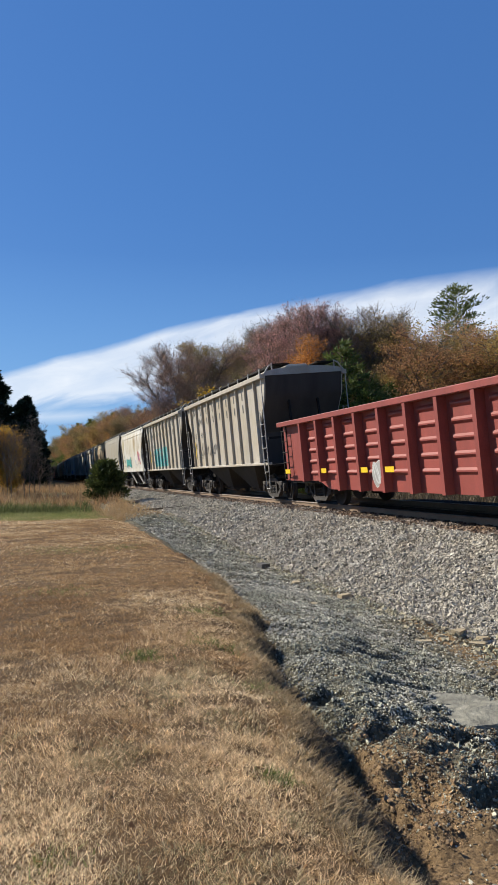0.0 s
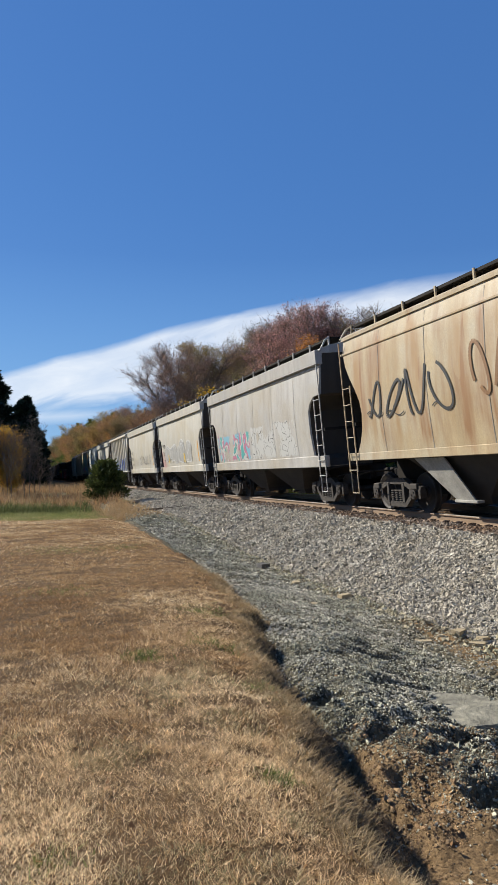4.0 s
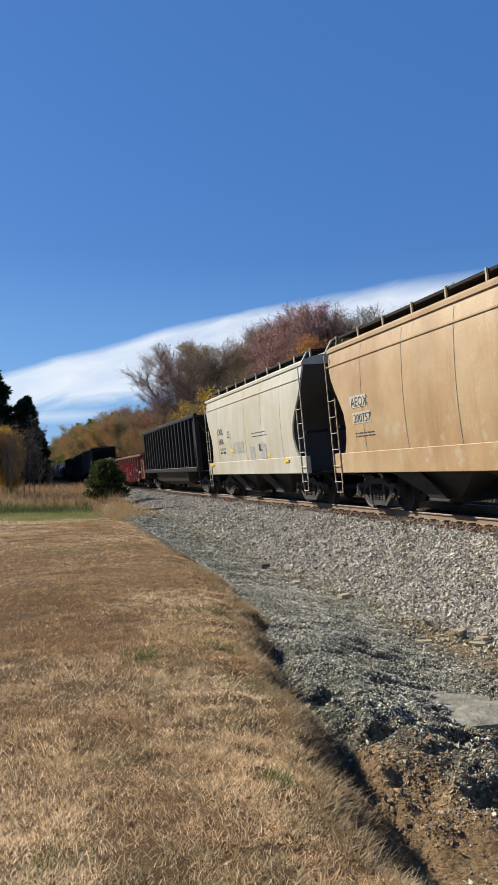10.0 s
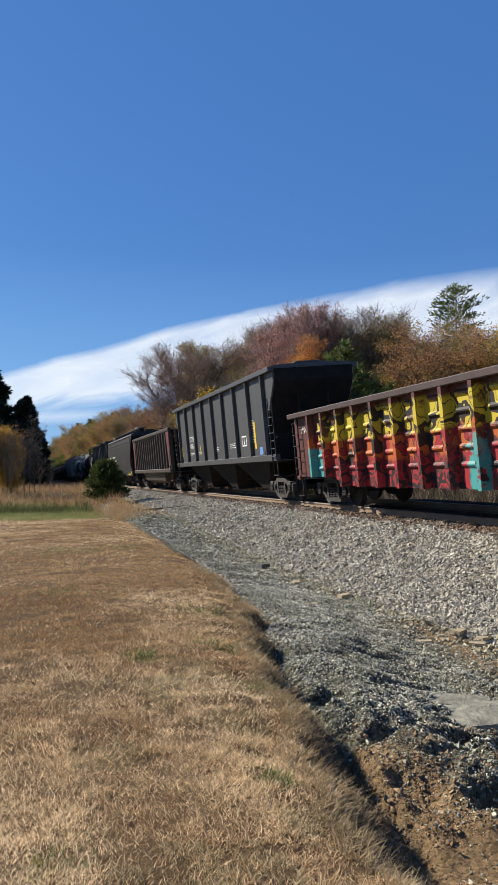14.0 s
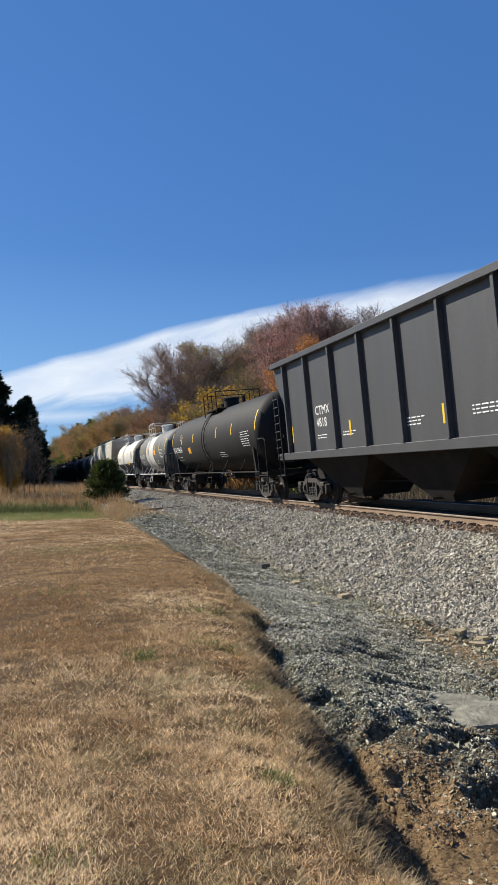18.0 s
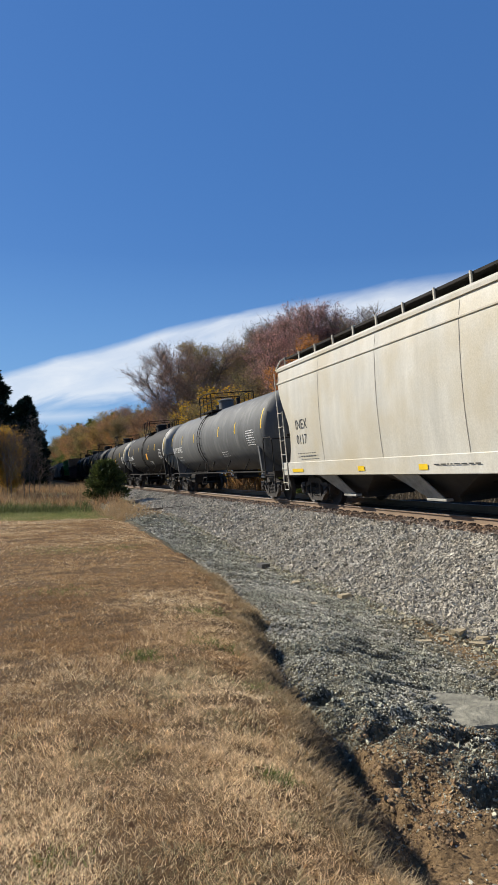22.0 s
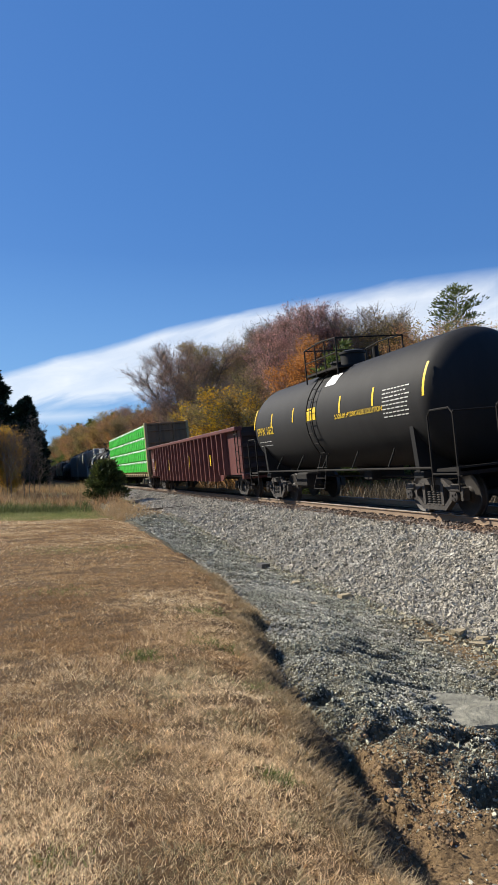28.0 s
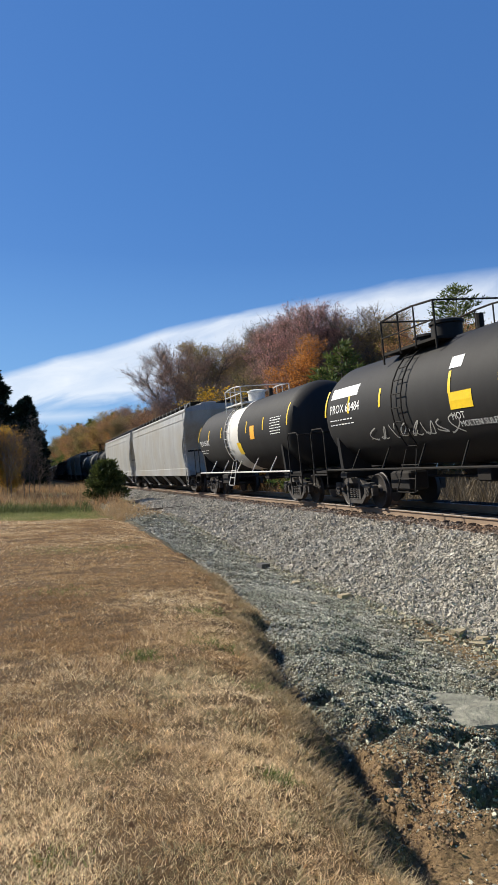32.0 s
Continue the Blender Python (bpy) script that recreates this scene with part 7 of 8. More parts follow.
def build_train():
    j = join_train
    # red gondola
    c, w, b = gondola("red oxide gondola with pressed side panels", 17.6, C_RED, 2.63, zs=0.66, belly=0.55, ribs=13, pressed=5)
    for y in (b - 0.3, b - 3.1, b - 5.6, b - 6.9):
        bars(c, [(y, 1.02, 0.42, 0.13)], M_YELLOW, w, 0.17)
    write(c, "CR", -b + 2.3, 2.0, 0.26, C_FADED, w, off=0.06)
    write(c, "585322", -b + 2.75, 1.55, 0.28, C_FADED, w, off=0.06)
    bars(c, small_print(-b + 2.2, 1.2, 0.9, 4, RN, 0.1), M_GRAB, w, 0.06)
    graffiti(c, w, b - 6.3, b - 6.7, 0.72, 1.35, [C_SPALE], M_SPRAYWHITE, 12, 1, off=0.17)
    j(c, 5.3, 22.9)
    # ribbed grey hoppers
    for num, f, r, art in (("5127", 22.9, 36.8, 0), ("5157", 36.8, 50.3, 1), ("5165", 131.4, 145.1, 2)):
        c, w, b = covered_hopper("weathered grey ribbed two-bay covered hopper" + (" with dark tags", ", with large teal sprayed letters", ", with blue sprayed letters")[art], own=art > 0, L=r - f, paint= (C_MM, C_MM2, C_MM3)[art], style="ribbed", ribs=10)
        spaced_marks(c, w, b, 3.52, 3.05)
        gap = (2 * b - 2.1) / 9
        for k in (0, 1):
            write(c, "LEHX"[2 * k:2 * k + 2], b - 1.05 - gap * (k + 0.5) + 0.24, 2.48, 0.24, M_BLACKPAINT, w)
            write(c, num[2 * k:2 * k + 2], b - 1.05 - gap * (k + 0.5) + 0.24, 1.99, 0.24, M_BLACKPAINT, w)
        load_limit(c, w, b - 1.7, 1.55, M_BLACKPAINT)
        bars(c, [(b - 1.28, 1.5, 0.1, 0.8)], M_YELLOW, w, 0.02)
        if art == 2:
            graffiti(c, w, 3.2, -4.4, 1.14, 2.15, [C_SSKY, C_SPALE, C_SBLUE], C_SBLUE, 91, 7)
        if art == 0:
            graffiti(c, w, b - 2.2, 0.6, 1.6, 2.1, [], C_SGREY, 4, 6, wd=0.03)
        j(c, f, r)
    c, w, b = covered_hopper("rust-stained white two-bay covered hopper", 13.55, C_WHITE, "smooth")
    graffiti(c, w, 3.1, 0.2, 1.38, 2.15, [C_TEAL], C_DTEAL, 61, 4)
    write(c, "NRLX", b - 1.5, 2.2, 0.26, M_BLACKPAINT, w)
    write(c, "34202", b - 1.6, 1.85, 0.24, M_BLACKPAINT, w)
    bars(c, [(b - 1.05, 1.5, 0.09, 0.9)], M_YELLOW, w)
    load_limit(c, w, b - 1.5, 1.55, M_BLACKPAINT)
    j(c, 50.3, 63.85)
    c, w, b = covered_hopper("pale grey dusty two-bay covered hopper", 13.45, C_LGREY, "smooth", ze=4.57, top=4.78, zs=1.36)
    write(c, "NRLX", b - 1.5, 2.3, 0.26, M_GRAB, w)
    bars(c, [(b - 1.0, 1.5, 0.09, 0.9), (-b + 1.3, 1.5, 0.08, 0.7), (0.6, 1.5, 0.07, 0.25)], M_YELLOW, w)
    j(c, 63.85, 77.3)
    c, w, b = covered_hopper("rusty tan two-bay covered hopper with dark tags", 13.4, C_TAN, "smooth", trim=C_TAN)
    graffiti(c, w, b - 1.2, b - 5.0, 1.8, 3.0, [], M_BLACKPAINT, 9, 4, wd=0.035)
    graffiti(c, w, b - 5.4, b - 9.2, 2.0, 3.3, [], C_SBRN, 10, 5, wd=0.04)
    graffiti(c, w, -b + 2.4, -b + 1.2, 1.4, 1.9, [C_SORA], C_SRED, 11, 2)
    j(c, 77.3, 90.7)
    c, w, b = covered_hopper("grey covered hopper with multicoloured sprayed letters", 13.9, C_HIPART, "hip", zs=1.2, ze=4.4, lift=0.28)
    j(c, 90.7, 104.6)
    for num, f, r, art in (("5210", 104.6, 117.8, 0), ("5209", 117.8, 131.4, 1), ("5211", 145.1, 158.7, 2)):
        c, w, b = covered_hopper("off-white two-bay covered hopper with boxed ends", r - f, (C_OFF0, C_OFF, C_OFF2)[art], "hip", zs=1.2, ze=4.4, lift=0.28)
        write(c, "MMID", b - 1.25, 2.3, 0.26, M_BLACKPAINT, w)
        write(c, num, b - 1.35, 1.9, 0.24, M_BLACKPAINT, w)
        load_limit(c, w, b - 1.4, 1.6, M_BLACKPAINT)
        bars(c, [(-b + 1.35, 1.4, 0.1, 1.0)], M_ORANGE, w)
        if art == 0:
            graffiti(c, w, b - 2.0, -b + 2.6, 1.36, 2.5, [C_SPALE], M_SPRAYWHITE, 71, 4, rim=0.06)
            bars(c, [(b - 3.1, 1.4, 0.12, 0.5), (b - 7.3, 1.4, 0.16, 0.5)], M_YELLOW, w, 0.05)
        elif art == 1:
            graffiti(c, w, b - 2.8, b - 4.6, 1.4, 2.0, [], C_LGREY, 15, 4)
            graffiti(c, w, b - 5.4, b - 10.0, 1.4, 2.2, [], C_SGREY, 16, 6, wd=0.022)
        else:
            graffiti(c, w, b - 4.6, b - 6.4, 1.4, 2.0, [], C_TAN, 17, 3)
        j(c, f, r)
    c, w, b = covered_hopper("clean white two-bay covered hopper", 13.3, C_PURE, "smooth", ze=4.37, top=4.6, zs=1.33, trim=C_PURE)
    write(c, "LEHX", b - 1.0, 3.04, 0.28, M_BLACKPAINT, w)
    write(c, "6131", b - 1.1, 2.67, 0.26, M_BLACKPAINT, w)
    load_limit(c, w, b - 1.0, 1.7, M_BLACKPAINT)
    bars(c, [(b - 2.2, 1.4, 0.07, 0.5), (b - 4.5, 1.4, 0.07, 0.5), (b - 6.9, 1.4, 0.07, 0.5), (-b + 1.15, 1.4, 0.12, 1.0)], C_BULK, w)
    bars(c, [(b - 7.2, 1.55, 0.5, 0.3)], M_BLACKPAINT, w)
    j(c, 158.7, 172.0)
    c, w, b = covered_hopper("tan and mint-green rusty covered hopper, heavily sprayed", 13.6, C_MINT, "smooth", ze=4.4, trim=C_TAN)
    graffiti(c, w, 3.9, 0.6, 1.4, 1.95, [C_SPINK, C_SPALE], C_SPINK, 81, 6)
    graffiti(c, w, -0.3, -4.2, 1.42, 2.3, [C_SSKY, C_SPALE, C_SSKY], M_SPRAYWHITE, 82, 7)
    write(c, "RGCX", b - 1.2, 2.15, 0.22, M_BLACKPAINT, w)
    bars(c, [(b - 3.2, 1.3, 0.5, 0.14), (b - 5.6, 1.3, 0.5, 0.14), (b - 8.3, 1.3, 0.5, 0.14)], M_ORANGE, w)
    j(c, 172.0, 185.6)
    c, w, b = covered_hopper("faded orange two-bay covered hopper", 13.4, C_ORANGE, "smooth", ze=4.29, top=4.56, zs=1.03, sill=0.5, trim=C_TAN, end_flange=M_CHUTE, lift=0.28)
    bars(c, [(b - 1.35, 2.35, 0.85, 0.3), (b - 1.45, 1.95, 0.95, 0.28)], C_CREAM, w)
    write(c, "AEQX", b - 1.4, 2.38, 0.24, M_BLACKPAINT, w, off=0.014)
    write(c, "200757", b - 1.5, 1.98, 0.22, M_BLACKPAINT, w, off=0.014)
    load_limit(c, w, b - 1.5, 1.7, M_BLACKPAINT)
    j(c, 185.6, 199.0)
    c, w, b = covered_hopper("cream two-bay covered hopper", 13.35, C_CREAM, "smooth", ze=4.29, top=4.56, zs=1.03, sill=0.5, trim=C_CREAM, end_flange=M_CHUTE, lift=0.28)
    write(c, "CRIX", b - 2.0, 2.4, 0.27, M_BLACKPAINT, w)
    write(c, "5866", b - 2.08, 1.99, 0.26, M_BLACKPAINT, w, 1.08)
    write(c, "LD LMT 232700", b - 2.2, 1.74, 0.1, M_BLACKPAINT, w)
    bars(c, [(b - 2.25, 1.6, 0.25, 0.08), (b - 2.7, 1.6, 0.35, 0.08), (b - 3.5, 2.22, 0.32, 0.03), (b - 3.5, 2.45, 0.32, 0.03), (b - 3.5, 2.25, 0.03, 0.2), (b - 3.79, 2.25, 0.03, 0.2)], M_BLACKPAINT, w)
    write(c, "C", b - 3.62, 2.29, 0.1, M_BLACKPAINT, w)
    bars(c, [(b - 4.25, 1.57, 1.4, 0.42)], C_LGREY, w)
    bars(c, [(b - 3.8, 1.62, 0.42, 0.13)], M_YELLOW, w)
    bars(c, small_print(b - 6.8, 2.2, 1.5, 2, RN, 0.12) + [(b - 7.5, 1.55, 0.35, 0.25)], M_BLACKPAINT, w)
    bars(c, [(b - 0.4, 1.1, 0.5, 0.12), (-b + 1.9, 1.1, 0.4, 0.12)], M_YELLOW, w, 0.06)
    for y_, z_ in ((-b + 4.2, 1.28), (-b + 5.5, 1.22)):
        part("paint_patch", Shape().add([w(y_, z_, 0.01), w(y_ - 0.55, z_ - 0.03, 0.01), w(y_ - 0.55, z_ + 0.5, 0.01), w(y_, z_ + 0.55, 0.01)], [(0, 1, 2, 3)]), C_SPALE, c)
    bars(c, [(-b + 3.5, 1.3, 0.2, 0.1), (-b + 6.1, 1.25, 0.2, 0.1)], M_YELLOW, w)
    j(c, 199.0, 212.35)
    # high-sided coal gondolas
    c, w, b = coal_gondola("sooty black high-sided coal gondola with close ribs", 18.05, C_BLACK)
    for k, (up, low) in enumerate((("ST", "14"), ("KX", "68"))):
        write(c, up, b - 1.57 - 0.897 * k, 2.75, 0.3, M_WHITEPAINT, w)
        write(c, low, b - 1.57 - 0.897 * k, 2.3, 0.3, M_WHITEPAINT, w)
    load_limit(c, w, b - 1.6, 2.05, M_WHITEPAINT)
    bars(c, [(b - 1.55, 1.6, 0.07, 0.9), (b - 5.2, 1.7, 0.07, 0.5)], M_YELLOW, w)
    bars(c, [(b - 1.4, 1.24, 0.12, 0.1), (-b + 2.4, 1.24, 0.12, 0.1)], C_SRED, w, 0.21)
    j(c, 212.85, 230.9)
    c, w, b = coal_gondola("sooty brown coal gondola with red-painted end brace", 16.5, C_BROWNBLACK, top=3.75, ribs=15, inside=C_RED3)
    j(c, 290.5, 307.0)
    # red and graffiti gondolas
    c, w, b = gondola("brown-red gondola with a red and white sprayed panel", 19.3, C_RED2S, 2.55, zs=0.66, belly=0.53, ribs=15, pressed=0, own=True)
    write(c, "873", b - 2.05, 1.75, 0.26, C_FADED, w)
    bars(c, [(b - 0.9, 1.2, 0.42, 0.14), (b - 4.3, 1.12, 0.42, 0.14), (-b + 1.4, 1.2, 0.42, 0.14)], M_YELLOW, w, 0.17)
    j(c, 230.9, 250.2)
    c, w, b = gondola("dark red gondola covered in yellow, red and teal spray paint", 22.4, C_RED3S, 2.81, zs=0.78, belly=0.66, ribs=21, pressed=5, own=True, chord_paint=C_CHORD)
    write(c, "MWCX", b - 0.5, 2.2, 0.2, M_GRAB, w)
    bars(c, [(-b + 0.9, 1.35, 0.4, 0.14)], M_YELLOW, w, 0.06)
    j(c, 250.2, 272.6)
    # black hoppers
    for f, r, num in ((272.6, 290.5, "4095"), (325.8, 343.5, "4818")):
        c, w, b = covered_hopper("clean black ribbed hopper with flat cover", r - f, C_HGREY, "rapid", end_paint=M_STEEL, ze=4.56, top=4.66, zs=1.46, bays=3, ribs=9, roof_walk=False, trim=C_BLACK, lift=0.42, name="black_hopper")
        write(c, "CTMX", b - 3.15, 2.25, 0.26, M_WHITEPAINT, w)
        write(c, num, b - 3.2, 1.9, 0.26, M_WHITEPAINT, w)
        bars(c, small_print(b - 3.2, 1.65, 0.6, 2, RN) + small_print(b - 4.9, 1.65, 0.6, 2, RN) + small_print(b - 8.2, 1.75, 0.6, 3, RN) + small_print(b - 10.6, 1.8, 1.2, 3, RN) + small_print(-b + 3.2, 2.55, 0.6, 9, RN, 0.1), M_WHITEPAINT, w)
        bars(c, [(b - 12.3, 1.65, 0.6, 0.05), (b - 12.3, 2.0, 0.6, 0.05), (b - 12.3, 1.65, 0.05, 0.4), (b - 12.85, 1.65, 0.05, 0.4), (b - 12.57, 1.65, 0.05, 0.4)], M_WHITEPAINT, w)
        bars(c, [(-b + 2.55, 1.5, 0.16, 1.0), (b - 5.3, 1.55, 0.1, 0.4), (b - 9.6, 1.55, 0.12, 0.4), (b - 1.2, 1.55, 0.08, 0.5)], M_YELLOW, w)
        bars(c, [(-b + 1.7, 1.7, 0.35, 0.26)], M_BLUE, lambda y, z, o: (-1.6 - o, y, z))
        part("centre_roof_hatch", Shape().box(-0.5, 0.5, -b + 0.4, b - 0.4, 4.55, 4.78, 0.05), C_BLACK, c)
        j(c, f, r)
    c, w, b = covered_hopper("smooth black covered hopper with round roof hatches", 18.8, C_BLACK, "smooth", end_paint=M_STEEL, end_flange=C_BLACK, ze=4.2, top=4.52, zs=1.0, bays=3, roof_walk=False, hatches=10, sill=0.34, trim=C_BLACK)
    write(c, "CCEX", b - 1.95, 2.5, 0.28, M_WHITEPAINT, w)
    write(c, "2568", b - 2.0, 2.08, 0.28, M_WHITEPAINT, w)
    bars(c, small_print(b - 2.1, 1.8, 0.7, 2, RN) + small_print(b - 5.1, 2.75, 1.7, 8, RN, 0.075) + small_print(b - 7.1, 2.55, 1.2, 6, RN, 0.075) + small_print(-b + 4.6, 2.2, 0.9, 3, RN, 0.12) + small_print(b - 8.0, 1.2, 1.2, 1, RN), M_WHITEPAINT, w, 0.06)
    bars(c, [(b - 0.5, 1.05, 0.4, 0.12), (b - 4, 1.05, 0.3, 0.12), (b - 6.2, 1.05, 0.3, 0.12), (b - 8.2, 1.05, 0.3, 0.12), (b - 11, 1.05, 0.3, 0.12), (-b + 2.4, 1.05, 1.1, 0.13), (-b + 0.9, 1.15, 0.4, 0.2)], M_YELLOW, w, 0.06)
    j(c, 307.0, 325.8)
    # tank cars
    def mark(c, w, hl, code, num, mat=M_WHITEPAINT, h=0.3, z=2.22, row=False):
        if row:
            write(c, code + " " + num, hl - 0.9, z, h, mat, w)
        else:
            write(c, code, hl - 0.9, z + 0.3, h, mat, w)
            write(c, num, hl - 0.9, z - 0.1, h, mat, w)
        bars(c, small_print(hl - 1.1, z - 0.3, 1.5, 2, RN, 0.16), mat, w)
        bars(c, small_print(-hl * 0.25, z - 0.3, 1.0, 3, RN, 0.1) + small_print(-hl + 2.4, z + 0.4, 0.9, 7, RN, 0.09), mat, w)

    c, w, hl = tank_car("satin black tank car with white lettering", 18.5, C_TBLACK)
    mark(c, w, hl, "TILX", "258656", row=True)
    bars(c, [(hl - 4.6, 2.1, 0.55, 0.3)], M_ORANGE, w)
    bars(c, [(hl - 2.75, 2.85, 0.03, 0.3), (hl - 2.98, 2.85, 0.03, 0.3), (hl - 2.75, 2.85, 0.26, 0.03), (hl - 2.75, 3.12, 0.26, 0.03)], M_WHITEPAINT, w)
    j(c, 343.5, 362.0)
    c, w, hl = tank_car("grey tank car with a wide white middle band", 13.3, C_TGREY, R=1.42, zc=2.5, band=[(-0.9, 1.9, C_TWHITE)], trim=M_GRAB, tall=False, ladder_at=0.6)
    mark(c, w, hl, "UTLX", "242174", row=True, h=0.26)
    bars(c, [(-1.2, 2.35, 0.6, 0.3)], M_ORANGE, w)
    j(c, 362.0, 375.3)
    c, w, hl = tank_car("white tank car with a dark lower belly", 13.6, C_TWHITE, R=1.42, zc=2.5, lower=C_TBLACK, trim=M_GRAB, tall=False, ladder_at=0.6)
    # dark grey cover over the leading head only
    part("head_coat", Shape().lathe([(-hl - 0.008 + 0.75 * (1 - math.sin(a_)), 1.42 * math.cos(a_) + 0.006) for a_ in [radians(90 - 9 * k_) for k_ in range(11)]] + [(-hl + 0.95, 1.426)], "y", 40, (0, 0, 2.5), cap=False), C_DARKHEAD, c, "dark grey tank head", smooth=40)
    write(c, "UTLX 24832", hl - 0.9, 2.3, 0.26, M_BLACKPAINT, w)
    bars(c, [(-1.2, 1.85, 0.6, 0.3)], M_YELLOW, w, 0.012)
    bars(c, small_print(-hl + 2.6, 2.9, 1.0, 7, RN, 0.09), M_BLACKPAINT, w)
    j(c, 375.3, 389.2)
    # long ivory hopper
    def long_hopper(label, L, col, code, num):
        # grey end sheets on the ivory car: shade is put into their colour
        c, w, b = covered_hopper(label, L, col, "smooth", ze=4.36, top=4.64, zs=0.98, bays=4, sill=0.38, trim=col, end_paint=C_LGREY)
        if code:
            write(c, code, b - 1.5, 2.35, 0.3, M_BLACKPAINT, w)
            write(c, num, b - 1.5, 1.9, 0.3, M_BLACKPAINT, w)
            bars(c, small_print(b - 1.6, 1.6, 1.3, 2, RN, 0.1) + small_print(b - 11.6, 2.5, 1.6, 8, RN, 0.1) + small_print(b - 14.4, 2.1, 0.8, 3, RN, 0.12) + small_print(b - 9.0, 1.15, 1.6, 1, RN), M_SOFT, w, 0.06)
            bars(c, [(b - 0.9, 1.06, 0.9, 0.1), (-b + 2.0, 1.08, 1.1, 0.12), (b - 5.5, 1.06, 0.35, 0.12), (b - 8.4, 1.06, 0.35, 0.12), (b - 12.4, 1.06, 0.4, 0.12)], M_YELLOW, w, 0.06)
        return c

    M_SOFT = M_BLACKPAINT
    j(long_hopper("ivory four-bay covered hopper with black lettering", 21.9, C_INEX, "INEX", "0117"), 389.75, 411.65)
    for code, num, f, r, col, lab, band, wh in (
            ("SHPX", "207455", 411.3, 430.6, C_TGREY, "dented slate-grey tank car", None, 1), ("TCIX", "257987", 430.6, 449.4, C_TBLACK, "satin black tank car with pale head", 1, 1),
            ("GTRX", "256491", 449.4, 468.2, C_TBLACK, "satin black tank car with white tags", 2, 1), ("TILX", "262495", 468.2, 486.0, C_TBLACK, "dusty black tank car with orange placard", None, 1)):
        c, w, hl = tank_car(lab, r - f, col, ladder_at=1.2 if code == "SHPX" else 0.0)
        mark(c, w, hl, code, num, row=True)
        if band:
            part("head_coat", Shape().lathe([(-hl - 0.008 + 0.75 * (1 - math.sin(a_)), 1.5 * math.cos(a_) + 0.006) for a_ in [radians(90 - 9 * k_) for k_ in range(11)]], "y", 40, (0, 0, 2.58), cap=False), C_HEAD, c, smooth=40)
            part("head_ring", Shape().lathe([(hl - 0.72, 1.507), (hl - 0.62, 1.507)], "y", 40, (0, 0, 2.58), cap=False), C_TWHITE, c)
            part("head_ring", Shape().lathe([(-hl + 0.62, 1.507), (-hl + 0.8, 1.507)], "y", 40, (0, 0, 2.58), cap=False), C_TWHITE, c)
        if code != "SHPX":
            bars(c, [(-hl * 0.12, 2.1, 0.55, 0.42)], M_ORANGE, w)
        if band == 2:
            graffiti(c, w, hl - 4.0, hl - 6.0, 1.9, 2.6, [], M_WHITEPAINT, 40, 3)
            bars(c, [(0.1, 2.1, 0.45, 0.35)], M_ORANGE, w)
        j(c, f, r)
    for num, f, r in (("1171", 486.0, 501.2), ("1052", 501.2, 515.7)):
        c, w, hl = tank_car("squat black tank car with yellow lettering", r - f, C_TBLACK, R=1.5, zc=2.55, ladder_at=0.3)
        write(c, "SPPX " + num, hl - 0.9, 2.35, 0.28, M_YELLOW, w)
        write(c, "SODIUM HYDROXIDE SOLUTION", -hl + 5.0, 2.45, 0.13, M_YELLOW, w)
        bars(c, small_print(hl - 0.9, 2.1, 1.2, 2, RN, 0.14) + small_print(-hl + 2.3, 2.9, 1.1, 8, RN, 0.09), M_GRAB, w)
        bars(c, [(-hl + 7.0, 2.55, 0.7, 0.36)], M_YELLOW, w)
        bars(c, [(-0.2, 3.5, 0.7, 0.42)], M_WHITEPAINT, w)
        j(c, f, r)
    c, w, b = gondola("long dark red gondola with pressed side panels", 22.7, C_RED3, 2.85, zs=0.86, belly=0.70, ribs=25, pressed=7, plain=2)
    write(c, "CR", b - 0.85, 2.25, 0.32, M_WHITEPAINT, w)
    write(c, "609188", b - 0.42, 1.85, 0.30, M_WHITEPAINT, w)
    bars(c, small_print(b - 0.45, 1.5, 0.9, 3, RN, 0.12), M_WHITEPAINT, w)
    bars(c, [(b - 2.2, 1.4, 0.1, 0.5), (b - 6.9, 1.3, 0.1, 0.6), (b - 9.6, 1.3, 0.14, 0.6), (b - 12.3, 1.35, 0.14, 0.6), (-b + 4.5, 1.4, 0.14, 0.5)], M_YELLOW, w, 0.17)
    graffiti(c, w, b - 10.6, b - 12.0, 1.3, 2.2, [], M_GRAB, 41, 2, off=0.06)
    j(c, 515.7, 538.6)
    centerbeam(538.6, 563.9)
    c, w, hl = tank_car("short black tank car with white tags and lettering", 12.5, C_TBLACK, R=1.42, zc=2.5, ladder_at=0.6)
    bars(c, [(hl - 0.9, 3.0, 1.6, 0.3)], M_WHITEPAINT, w)
    write(c, "PROX 60484", hl - 0.9, 2.6, 0.24, M_WHITEPAINT, w)
    write(c, "HOT", -1.3, 2.02, 0.15, M_WHITEPAINT, w)
    write(c, "MOLTEN SULFUR", -1.5, 1.85, 0.13, M_WHITEPAINT, w)
    bars(c, small_print(hl - 0.9, 2.4, 1.4, 2, RN, 0.12) + small_print(-hl + 2.0, 2.9, 0.9, 7, RN, 0.09), M_WHITEPAINT, w)
    bars(c, [(-1.35, 2.22, 0.75, 0.34)], M_YELLOW, w)
    bars(c, [(-1.3, 3.05, 0.42, 0.26)], M_WHITEPAINT, w)
    graffiti(c, w, hl - 2.9, -1.6, 1.7, 2.15, [], C_SPALE, 42, 8)
    j(c, 563.9, 576.4)
    c, w, hl = tank_car("dark tank car with a white middle band", 15.3, C_TBLACK, R=1.45, zc=2.52, band=[(-0.6, 1.0, C_TWHITE)], trim=M_GRAB, tall=False, ladder_at=0.9)
